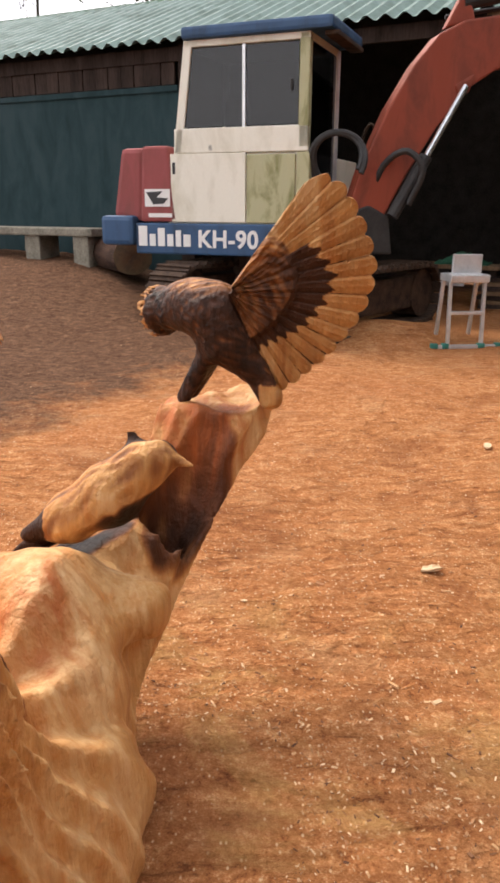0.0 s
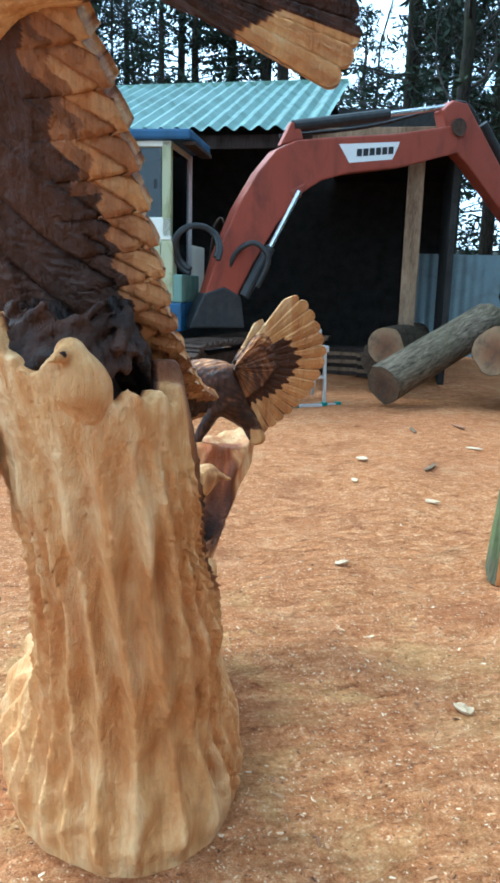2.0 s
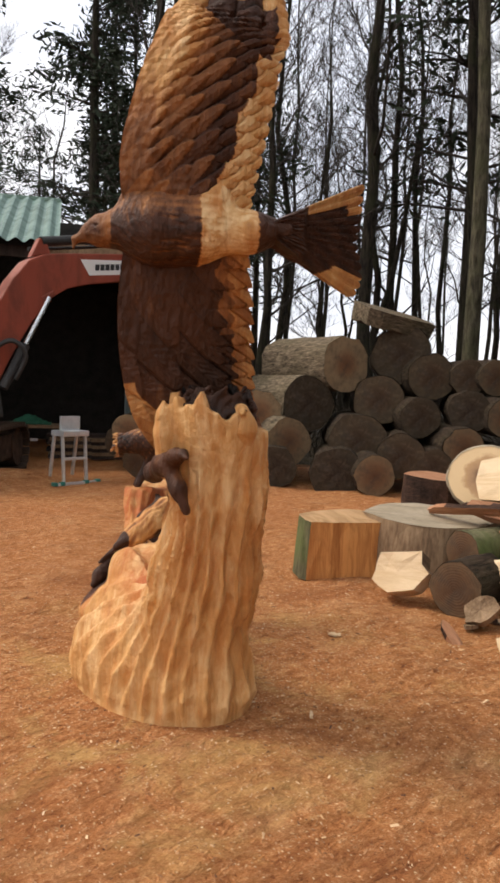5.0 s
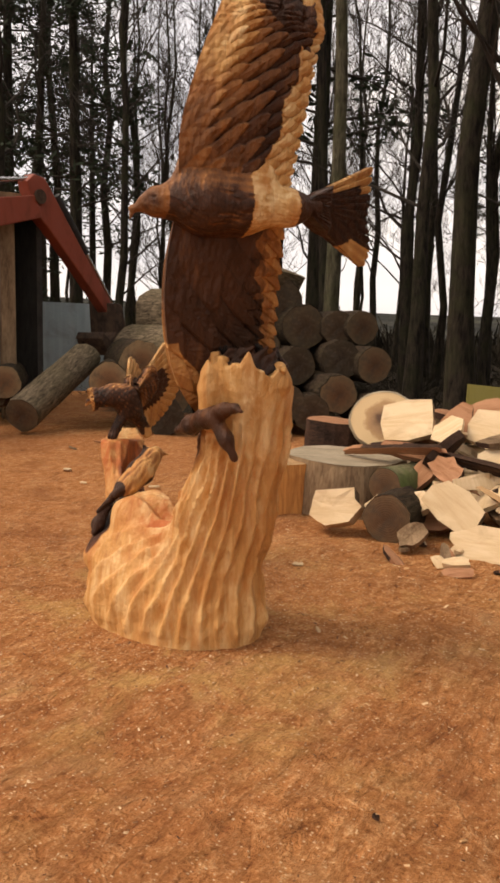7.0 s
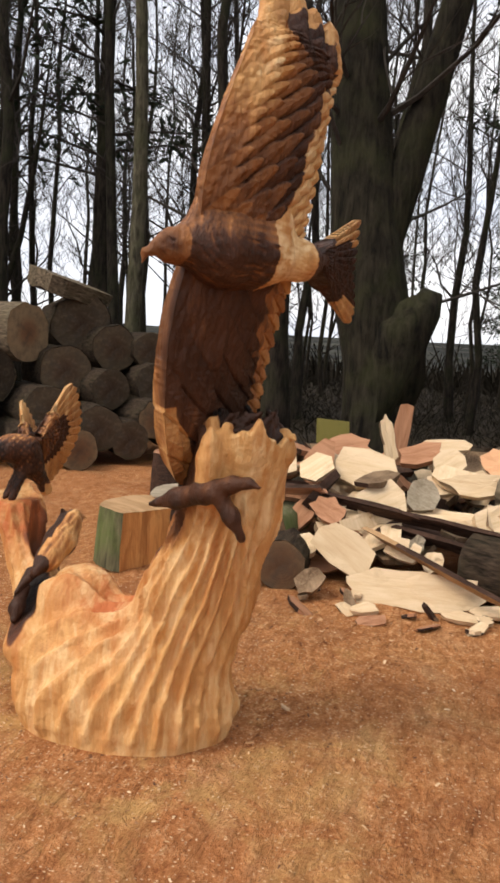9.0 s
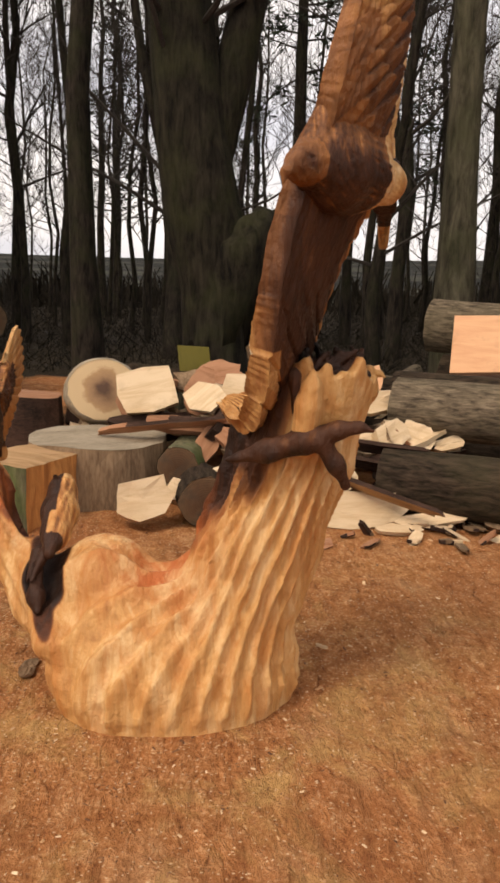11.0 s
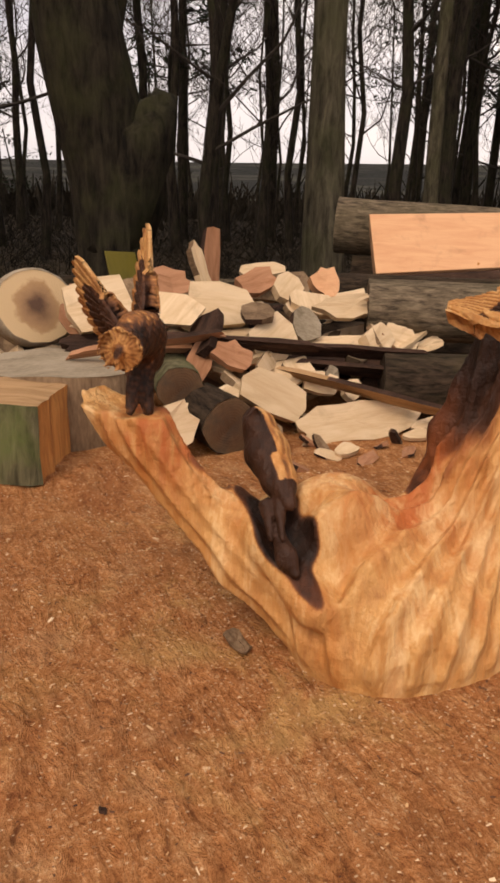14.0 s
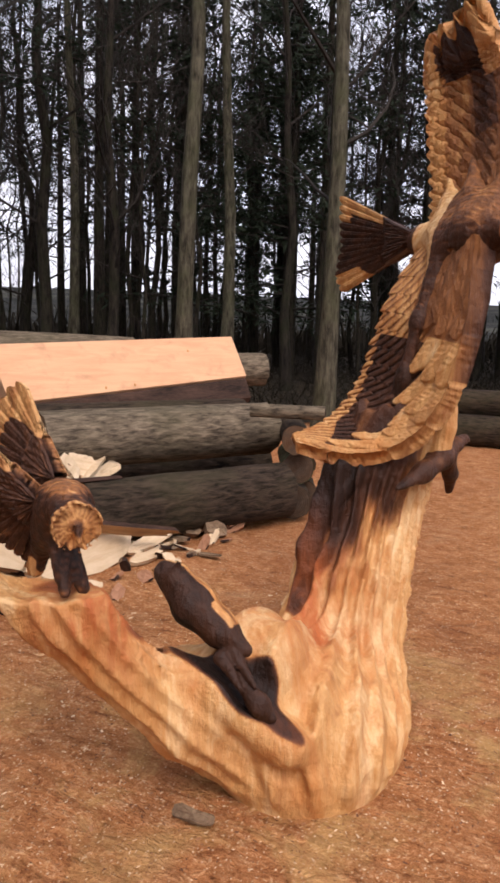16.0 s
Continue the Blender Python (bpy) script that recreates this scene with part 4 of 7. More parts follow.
def trunk_field(p):
    x, y, z = p[..., 0], p[..., 1], p[..., 2]
    limb = chain(p, LIMB, 0.05)
    cx, cy = limb_axis(z)
    az = np.arctan2(y - cy, x - cx)
    dome = smooth_min(ellipsoid(p, (-0.50, 1.12, 0.10), (0.315, 0.35, 0.36), 12), capsule(p, (-0.48, 1.14, 0.18), (-0.42, 1.27, 0.42), 0.25, 0.165), 0.12)
    d = smooth_min(limb, dome, 0.10)
    d = smooth_min(d, ellipsoid(p, (-0.50, 0.965, 0.06), (0.292, 0.395, 0.40), 8), 0.06)
    d = smooth_min(d, capsule(p, (-0.45, 1.31, 0.42), (-0.25, 1.40, 0.40), 0.135, 0.090), 0.06)
    d = smooth_min(d, chain(p, FLANGE, 0.05) + 0.002 * waves(p * np.array((1, 1, 0.15)), 60, 51), 0.06)
    turn = 12 * az + 0.9 * np.sin(2 * az + 1) + 0.7 * np.sin(3 * az + 1.6 * z) + 1.6 * z + 0.30 * np.sin(9 * z + 3 * az) + 0.5 * waves(p * np.array((1, 1, 0.35)), 14, 71)
    flute = saw(turn / np.pi)
    flute = np.where(flute < 0.62, np.sin(np.pi * 0.5 * flute / 0.62), np.cos(np.pi * 0.5 * (flute - 0.62) / 0.38))
    flute = np.sqrt(flute ** 2 + 0.02) - 0.14
    gouge = 0.007 * np.abs(waves(p * np.array((1, 1, 0.10)), 46, 72)) + 0.004 * np.abs(waves(p * np.array((1, 1, 0.5)), 34, 73))
    # lapping cuts, each ridge sharp on one side
    cuts = 0.009 * np.abs(np.sin(17 * z + 3 * az + 2.0 * np.sin(7 * az) + 1.3 * waves(p, 9, 61))) ** 1.5
    d = d + (0.052 * (0.75 + 0.35 * waves(p, 5, 74)) * flute + cuts + gouge) * ramp01(z, 1.10, 0.88) * ramp01(z, -0.02, 0.10) - 0.010
    fork = smooth_min(chain(p, FORK, 0.05), chain(p, [(-0.23, 1.68, 0.50, 0.05), (-0.165, 1.775, 0.66, 0.066), (-0.14, 1.81, 0.78, 0.072)], 0.04), 0.05)
    q = p - np.array(FORK[1][:3])
    f1, f2 = np.array((0.81, -0.58, 0.0)), np.array((-0.44, -0.62, 0.65))
    fa = np.arctan2(q @ f2, q @ f1)
    faz = 0.017 * np.abs(np.sin(5.5 * fa + 0.8 * np.sin(9 * z))) ** 0.8 - 0.008
    top = z - 0.745 - 0.025 * waves(p, 17, 21) - 0.05 * ramp01(x, -0.02, 0.1)
    fork = np.maximum(fork + faz, top)
    d = smooth_min(d, fork, 0.05)
    d = smooth_min(d, chain(p, [(-0.60, 1.44, 0.27, 0.06), (-0.42, 1.49, 0.41, 0.07), (-0.27, 1.55, 0.47, 0.05)], 0.05), 0.05)
    d = np.maximum(d, -chain(p, HOLLOW, 0.05))
    d = np.maximum(d, -chain(p, BOWL, 0.04))
    # jagged broken rim, hollow inside
    teeth = 1.145 + 0.06 * np.abs(2 * saw(az * 7.5 / 6.2832 + 0.1) - 1) * (0.6 + 0.5 * np.sin(2.3 * az + 1)) + 0.03 * np.abs(2 * saw(az * 17 / 6.2832) - 1)
    d = np.maximum(d, z - teeth - 0.05 * np.cos(az - 2.7))
    d = np.maximum(d, -(np.maximum(np.hypot(x - cx, y - cy) - 0.125, 1.05 - z)))
    d = smooth_min(d, chain(p, [(-0.745, 0.635, 1.00, 0.045), (-0.770, 0.628, 1.12, 0.038), (-0.780, 0.622, 1.175, 0.024), (-0.784, 0.620, 1.222, 0.005)], 0.02), 0.02)
    d = d + 0.005 * waves(p, 13, 3) + 0.002 * waves(p, 48, 5)
    d = d + 0.022 * ramp01(z, 0.08, 0.0)
    return np.maximum(d, -0.02 - z)


tv, tf = nets(trunk_field, (-0.95, 0.25, -0.03), (0.20, 2.10, 1.36), 0.0086)
tv = eased(tv, tf, 2)
tx, ty, tz = tv.T
t_cx, t_cy = limb_axis(tz)
back = ramp01((tx - t_cx) * 0.45 + (ty - t_cy) * 0.9, -0.02, 0.07)
st = 0.11 + 0.05 * waves(tv, 9, 11) + 0.05 * waves(tv * np.array((1, 1, 0.12)), 40, 31)
hol = chain(tv, HOLLOW, 0.05)
st = np.maximum(st, 0.90 * ramp01(hol + 0.006 * waves(tv, 40, 81), 0.018, 0.002))
streak = ramp01(waves(tv * np.array((1, 1, 0.25)), 34, 12), -0.35, 0.30)
bowl = chain(tv, BOWL, 0.04)
st = np.maximum(st, (0.50 + 0.35 * streak) * ramp01(bowl + 0.022 * waves(tv * np.array((1, 1, 0.4)), 40, 43) + 0.15 * np.clip(-0.16 - tx, 0, 1), 0.040, 0.004))
st = np.maximum(st, (0.40 + 0.35 * streak) * ramp01(tz, 0.715, 0.735) * ramp01(ty, 1.50, 1.60) * ramp01(ty - 0.3 * tx, 1.86, 1.80) * ramp01(tx, -0.17, -0.12) * ramp01(tx, 0.02, -0.03))
scorch = back * ramp01(tz + 0.16 * waves(tv * np.array((1, 1, 0.15)), 34, 4) + 0.25 * (tx - t_cx), 0.56, 0.86)
flange = chain(tv, FLANGE, 0.05)
f_y = np.interp(tz, [q[2] for q in FLANGE], [q[1] for q in FLANGE])
st = np.maximum(st, 0.86 * ramp01(flange, 0.035, 0.012) * ramp01(ty - f_y + 0.012 * waves(tv * np.array((1, 1, 0.2)), 60, 41), -0.005, 0.015) * ramp01(tz, 0.42, 0.50))
st = np.maximum(st, (0.62 + 0.30 * waves(tv * np.array((1, 1, 0.15)), 26, 9)) * scorch * ramp01(ty, 0.2, 0.75) * ramp01(ty, 1.22, 1.12))
rimin = ramp01(np.hypot(tx - t_cx, ty - t_cy), 0.145, 0.12) * ramp01(tz, 1.02, 1.06)
st = np.maximum(st, 0.92 * rimin)
rd = (0.8 + 0.5 * waves(tv * np.array((1, 1, 0.3)), 40, 17)) * (1.5 * np.exp(-((tx + 0.47) ** 2 + (ty - 1.10) ** 2 + 0.6 * (tz - 0.56) ** 2) / 0.034) + 1.7 * np.exp(-((tx + 0.17) ** 2 + (ty - 1.76) ** 2 + (tz - 0.70) ** 2) / 0.024)) + 0.16 * ramp01(waves(tv * np.array((1, 1, 0.2)), 22, 19), 0.15, 0.6)
carve.add(tv, tf, st, np.clip(rd, 0, 1))

# -- the large bird: body --
BODY = [(-0.985, 0.705, 1.755, 0.042), (-0.93, 0.665, 1.772, 0.052), (-0.84, 0.60, 1.765, 0.097), (-0.73, 0.51, 1.768, 0.083), (-0.60, 0.405, 1.775, 0.056), (-0.50, 0.36, 1.79, 0.030)]
PILLAR = [(-0.72, 0.58, 1.72, 0.05), (-0.665, 0.66, 1.48, 0.020), (-0.63, 0.67, 1.28, 0.025), (-0.61, 0.58, 1.08, 0.10)]
NAPE = [(-0.86, 0.62, 1.78, 0.06), (-0.895, 0.63, 1.87, 0.034), (-0.915, 0.625, 1.97, 0.018)]
B_DIR = np.array((0.88, -0.47, 0.03))


def body_field(p):
    d = chain(p, BODY, 0.05)
    d = smooth_min(d, capsule(p, (-1.01, 0.722, 1.752), (-1.045, 0.748, 1.735), 0.022, 0.012), 0.015)
    d = smooth_min(d, capsule(p, (-1.045, 0.748, 1.735), (-1.05, 0.752, 1.705), 0.011, 0.003), 0.008)
    d = np.maximum(d, -(np.linalg.norm(p - np.array((-1.005, 0.685, 1.765)), axis=-1) - 0.009))
    d = smooth_min(d, capsule(p, (-0.99, 0.70, 1.79), (-1.02, 0.725, 1.765), 0.022, 0.012), 0.02)
    d = smooth_min(d, chain(p, PILLAR, 0.05), 0.07)
    d = smooth_min(d, chain(p, NAPE, 0.04), 0.06)
    d = smooth_min(d, chain(p, [(-0.85, 0.60, 1.80, 0.055), (-0.80, 0.545, 1.91, 0.036), (-0.775, 0.51, 2.02, 0.012)], 0.05), 0.09)
    d = smooth_min(d, chain(p, [(-0.75, 0.51, 1.80, 0.05), (-0.70, 0.46, 1.89, 0.030), (-0.68, 0.445, 1.98, 0.010)], 0.05), 0.09)
    strands = np.random.default_rng(6)
    lump, near = None, (p[..., 2] > 1.06) & (p[..., 2] < 1.38)
    g = p[near]
    for a in np.linspace(0, 12.56, 40):
        q0 = (-0.61 + 0.13 * math.cos(a), 0.55 + 0.13 * math.sin(a), 1.16 + strands.uniform(0, 0.05))
        q1 = (-0.61 + 0.10 * math.cos(a + strands.uniform(0.3, 1.3)), 0.55 + 0.10 * math.sin(a + strands.uniform(0.3, 1.3)), 1.22 + strands.uniform(0, 0.06))
        c = capsule(g, q0, q1, strands.uniform(0.007, 0.013), strands.uniform(0.005, 0.009))
        lump = c if lump is None else smooth_min(lump, c, 0.012)
    d[near] = smooth_min(d[near], lump, 0.03)
    along = p @ B_DIR
    hair = p - 0.88 * along[..., None] * B_DIR
    return d + 0.006 * np.abs(waves(hair, 170, 18)) + 0.002 * waves(p, 120, 1) - 0.002


bv, bf = nets(body_field, (-1.12, 0.22, 1.0), (-0.36, 0.86, 2.03), 0.0062)
along = bv @ B_DIR
a0, a1 = np.array((-0.765, 0.46, 1.77)) @ B_DIR, np.array((-0.605, 0.37, 1.77)) @ B_DIR
hairs = waves(bv - 0.88 * along[:, None] * B_DIR, 170, 18)
bs = 0.60 + 0.08 * waves(bv, 14, 6) + 0.10 - 0.30 * np.abs(hairs) - 0.20 * ramp01(bv[:, 2], 1.76, 1.84)
bs = np.where((along > a0) & (along < a1) & (bv[:, 2] > 1.63), 0.15 - 0.28 * np.abs(hairs), bs)
bs = np.where((along > a1) & (bv[:, 2] > 1.6), 0.62, bs)
bs = np.where(along < np.array((-0.955, 0.685, 1.75)) @ B_DIR, 0.36 + 0.10 * waves(bv, 40, 7) + 0.4 * np.exp(-((bv - np.array((-1.0, 0.685, 1.765))) ** 2).sum(1) / 0.0004), bs)
bs = np.where(bv[:, 2] < 1.32, 0.78 + 0.15 * waves(bv, 30, 5), bs)
carve.add(bv, bf, bs)


# -- its wings and tail --
def between(lead, trail, bulge, push, tips, fingers=0):
    L, T = catmull(lead, 400), catmull(trail, 400)

    def place(u, v):
        i = np.clip((u * 399).astype(int), 0, 399)
        w = v + tips(u) * ramp01(v, 0.5, 1.0)
        m = L[i] + (T[i] - L[i]) * w[..., None]
        if fingers:
            span = np.array((0.10, -0.04, 0.99))
            m = m + span * ((0.085 * scallop(v * fingers) - 0.01) * ramp01(u, 0.80, 1.0))[..., None]
        return m + np.array(push) * (bulge * np.sin(np.pi * v) * np.sin(np.pi * np.clip(u * 0.9 + 0.1, 0, 1)))[..., None]
    return place


def edge_thick(full, thin):
    return lambda u, v: thin + (full - thin) * np.sqrt(np.clip(1 - np.abs(2 * v - 0.75) ** 2.2 * 0.55, 0, 1)) * (1 - 0.85 * u)


up_lead = [(-0.90, 0.66, 1.78), (-0.945, 0.625, 1.98), (-0.92, 0.575, 2.19), (-0.875, 0.535, 2.35), (-0.83, 0.53, 2.43), (-0.76, 0.52, 2.50)]
up_trail = [(-0.62, 0.42, 1.80), (-0.605, 0.395, 1.96), (-0.575, 0.375, 2.14), (-0.55, 0.355, 2.32), (-0.535, 0.34, 2.37), (-0.555, 0.36, 2.42)]
NQ = 19
up_place = between(up_lead, up_trail, 0.05, (-0.47, -0.88, 0), lambda u: 0.07 * scallop(u * NQ) - 0.04, 4)


UP_ROWS = [(1.2, 17, 0.0), (0.64, 14, 0.13), (0.50, 15, 0.12), (0.38, 17, 0.10), (0.27, 18, 0.08)]


def fingered(u, v):
    fr = saw(v * 4)
    return ramp01(u, 0.70, 0.84), 0.014 * scallop(v * 4) - 0.018 * np.exp(-(np.minimum(fr, 1 - fr) / 0.06) ** 2) - 0.002


def up_f(u, v):
    tip, fing = fingered(u, v)
    root = np.maximum(ramp01(u, 0.22, 0.10) * ramp01(v, 0.8, 0.6), ramp01(v, 0.24, 0.16))
    h = plumage(u, v, UP_ROWS, -8.0)[0] * (1 - root) + (downy(u, v, 46, 30, 3) + 0.012) * root
    return h * (1 - tip) + (fing + 0.35 * plumage(u, v, UP_ROWS, -8.0)[0]) * tip


def up_dorsal(u, v):
    h, row, tone = plumage(u, v, UP_ROWS, -8.0)
    uv = np.stack((u * 9, v * 6, 0 * u), -1)
    n = 0.07 * waves(uv, 1.5, 2) + 0.04 * tone
    # stain value rises in feather grooves and drops on raised parts, following relief
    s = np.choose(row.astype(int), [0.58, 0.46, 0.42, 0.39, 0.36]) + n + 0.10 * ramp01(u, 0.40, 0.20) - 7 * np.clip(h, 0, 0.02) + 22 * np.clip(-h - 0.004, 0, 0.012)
    band = 0.70 + 0.22 * u + 0.03 * np.sin(u * 31)
    s = np.where((v > band) & (u < 0.80), 0.13 + 0.5 * n, s)
    s = s - 0.16 * ramp01(v, 0.42, 0.25) * ramp01(u, 0.35, 0.50)
    lead = ramp01(u, 0.28, 0.52) * ramp01(v, 0.17, 0.09)
    s = s * (1 - lead) + (0.15 + 0.4 * n) * lead
    crown = ramp01(u, 0.62, 0.82) * ramp01(v, 0.32, 0.24)
    s = s * (1 - crown) + (0.16 + 0.4 * n) * crown
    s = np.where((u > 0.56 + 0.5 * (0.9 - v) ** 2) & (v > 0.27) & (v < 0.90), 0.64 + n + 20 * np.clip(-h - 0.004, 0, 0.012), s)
    s = np.where((u > 0.925 - 0.03 * np.sin(v * 25)) & (v > 0.22), 0.17, s)
    return np.where((v > 0.88) & (u > 0.78), 0.18, s)


def up_ventral(u, v):
    h, row, tone = plumage(u, v, UP_ROWS, -8.0)
    uv = np.stack((u * 9, v * 6, 0 * u), -1)
    n = 0.08 * waves(uv, 1.5, 7) + 0.04 * tone
    s = np.where(v < 0.55, 0.36 + n, 0.27 + n)
    s = np.where((u > 0.62) & (v > 0.25) & (v < 0.80), 0.66 + n, s)
    s = np.where((u > 0.35) & (u < 0.62) & (v > 0.15) & (v < 0.5), 0.50 + n, s)
    return np.where((v > 0.82) | (u > 0.95) | ((v < 0.25) & (u > 0.55)), 0.16 + 0.4 * n, s)


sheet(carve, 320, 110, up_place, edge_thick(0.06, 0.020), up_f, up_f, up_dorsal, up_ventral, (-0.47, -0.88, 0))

low_lead = [(-0.88, 0.70, 1.75), (-0.885, 0.745, 1.55), (-0.86, 0.77, 1.36), (-0.80, 0.785, 1.18), (-0.68, 0.80, 1.05), (-0.50, 0.835, 1.0), (-0.325, 0.88, 1.03)]
low_trail = [(-0.60, 0.43, 1.74), (-0.52, 0.50, 1.58), (-0.47, 0.55, 1.42), (-0.435, 0.58, 1.28), (-0.39, 0.64, 1.17), (-0.34, 0.73, 1.10), (-0.285, 0.85, 1.065)]
low_place = between(low_lead, low_trail, 0.02, (-0.47, -0.88, 0), lambda u: 0.055 * saw(u * 16) ** 0.6 - 0.035)


LOW_TOP = [(1.2, 16, 0.0), (0.74, 9, 0.12), (0.44, 7, 0.10), (0.16, 6, 0.03)]
LOW_UNDER = [(1.2, 21, 0.0), (0.47, 8, 0.17), (0.31, 7, 0.15), (0.16, 6, 0.10)]


def low_f(u, v):
    top = ramp01(u, 0.42, 0.18)
    return plumage(u, v, LOW_TOP, -9.0)[0] * (1 - top) + (downy(u, v, 34, 26, 5) + 0.008) * top * ramp01(v, 0.95, 0.75) + plumage(u, v, LOW_TOP, -9.0)[0] * top * ramp01(v, 0.75, 0.95)


def low_b(u, v):
    top = ramp01(u, 0.34, 0.22)
    return plumage(u, v, LOW_UNDER, -9.0)[0] * (1 - top) + (downy(u, v, 40, 20, 9) + 0.008) * top


def low_dorsal(u, v):
    h, row, tone = plumage(u, v, LOW_TOP, -9.0)
    uv = np.stack((u * 9, v * 5, 0 * u), -1)
    n = 0.05 * waves(uv, 1.4, 4) + 0.04 * tone
    # darker with groove depth, slightly paler where the relief stands up
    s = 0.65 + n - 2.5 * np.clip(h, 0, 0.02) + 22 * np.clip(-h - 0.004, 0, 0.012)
    s = np.where((v > 0.76 + 0.03 * np.sin(u * 60)) & (u < 0.28), 0.42 + n, s)
    s = np.where(v > 0.84 + 0.02 * np.sin(u * 120), 0.27 + n, s)
    edge = 0.08 + 0.17 * ramp01(u, 0.36, 0.62) + 0.02 * np.sin(u * 40)
    return np.where((v < edge) & (u > 0.40), 0.24 + 0.5 * n, s)


def low_ventral(u, v):
    h, row, tone = plumage(u, v, LOW_UNDER, -9.0)
    uv = np.stack((u * 9, v * 5, 0 * u), -1)
    n = 0.07 * waves(uv, 1.4, 6) + 0.05 * tone
    n = 0.35 * n
    # extra darkness in proportion to groove depth
    groove_tone = 30 * np.clip(-h - 0.002, 0, 0.014)
    s = np.where(u < 0.32, 0.16 + n, 0.58 + n) + groove_tone
    s = np.where(v > 0.93 - 0.10 * ramp01(u, 0.45, 0.80), 0.14 + n + groove_tone, s)
    s = np.where((row >= 1) & (u >= 0.28), 0.11 + n + 0.03 * row + groove_tone, s)
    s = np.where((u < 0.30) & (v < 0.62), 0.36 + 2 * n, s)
    return np.where(u + 0.26 * (v - 0.5) > 0.86, 0.13 + n + groove_tone, s)


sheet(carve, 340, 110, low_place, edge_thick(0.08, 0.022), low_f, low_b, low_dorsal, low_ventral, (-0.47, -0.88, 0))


def fan(solid, root, hdir, lo, hi, reach, count, thick, stain, bend=0.0, out=(0, -1, 0), inner=0.45, lean=0.0, tilt=0.0, lap=0.010, under=None):
    """A spread fan of feathers round root: angles in degrees from the way hdir towards up; reach gives its radius."""
    h = np.array((*hdir, 0.0))
    h /= np.linalg.norm(h)
    side = np.array((-h[1], h[0], 0))

    def place(u, v):
        a = np.radians(lo + (hi - lo) * u)
        r = (0.03 + 0.97 * v) * reach(u) * (1 + 0.055 * (scallop(u * count) - 0.7) * ramp01(v, 0.5, 1))
        m = np.array(root) + h * (r * np.cos(a))[..., None] + np.array((0, 0, 1.0)) * (r * np.sin(a))[..., None]
        return m + side * (bend * r * r + lean * r + tilt * r * np.sin(a))[..., None]

    def rel(u, v):
        fr = saw(u * count)
        g = lap * (fr ** 0.7 - 0.6) * v + 0.002 * np.exp(-((fr - 0.5) / 0.08) ** 2) - 0.005 * np.exp(-(np.minimum(fr, 1 - fr) / 0.05) ** 2) * v + 0.0012 * np.sin((np.abs(fr - 0.5) * 14 + v * 30) * 3)
        uv = np.stack((u * 26, v * 9, 0 * u), -1)
        fuzz = 0.006 * waves(uv, 1.6, 4) + 0.003 * waves(uv, 3.5, 6)
        w = ramp01(v, inner - 0.03, inner + 0.03)
        return g * w + (fuzz + 0.012) * (1 - w)

    sheet(solid, 220, 60, place, lambda u, v: thick * (1.25 - 0.75 * v), rel, rel, stain, under or stain, out)


def tail_stain(u, v):
    s = 0.70 + 0.06 * np.sin(v * 25 + u * 30)
    s = np.where((u < 0.20) & (v > 0.72 - 0.5 * (0.2 - u)), 0.17 + 0.04 * np.sin(u * 60), s)
    return np.where((u > 0.86) & (v > 0.45) | (u > 0.76) & (v > 0.86), 0.17 + 0.04 * np.sin(u * 60), s)


fan(carve, (-0.60, 0.40, 1.785), (0.95, -0.18), -27, 26, lambda u: np.interp(u, [0, 0.18, 0.5, 0.85, 1], [0.42, 0.43, 0.385, 0.42, 0.45]), 12, 0.05, tail_stain, 0.0, (-0.47, -0.88, 0), 0.42, -0.05)

# -- the small hawk on the fork --
HAWK = [(-0.195, 1.85, 0.965, 0.052), (-0.14, 1.815, 0.98, 0.050), (-0.085, 1.785, 0.965, 0.060), (-0.055, 1.775, 0.90, 0.050), (0.0, 1.765, 0.84, 0.034)]
DISC_N = np.array((-0.80, 0.59, -0.08))
DISC_N = DISC_N / np.linalg.norm(DISC_N)
DISC_C = np.array((-0.222, 1.877, 0.955))


def hawk_field(p):
    d = chain(p, HAWK, 0.05)
    q = p - DISC_C
    ax = q @ DISC_N
    rad = np.linalg.norm(q - ax[..., None] * DISC_N, axis=-1)
    side = np.cross(DISC_N, (0, 0, 1.0))
    th = np.arctan2(q[..., 2], q @ side)
    disc = np.maximum(np.abs(ax - 0.008) - 0.016, rad - 0.055 - 0.001 * np.sin(22 * th)) - 0.006
    disc = np.maximum(disc, -(np.maximum(rad - 0.055, -(ax - 0.026 + 0.018 * rad / 0.055))) + 0.004)
    d = smooth_min(d, disc + 0.0012 * np.abs(np.sin(11 * th + 30 * rad)) * ramp01(ax, 0.005, 0.02), 0.015)
    d = smooth_min(d, capsule(p, DISC_C + DISC_N * 0.03 + np.array((0, 0, -0.005)), DISC_C + DISC_N * 0.045 + np.array((0, 0, -0.03)), 0.012, 0.005), 0.01)
    d = smooth_min(d, capsule(p, (-0.085, 1.775, 0.90), (-0.165, 1.79, 0.755), 0.025, 0.016), 0.025)
    d = smooth_min(d, capsule(p, (-0.075, 1.80, 0.89), (-0.145, 1.84, 0.755), 0.022, 0.014), 0.025)
    tail = np.maximum(capsule(p, (-0.02, 1.765, 0.88), (0.05, 1.755, 0.765), 0.03, 0.030), np.abs((p - np.array((0.03, 1.755, 0.8))) @ np.array((0.25, 0.97, 0))) - 0.018)
    d = smooth_min(d, tail, 0.02)
    return d + 0.006 * np.abs(waves(p * np.array((0.5, 1, 1)), 110, 3)) + 0.003 * waves(p, 50, 2) - 0.003


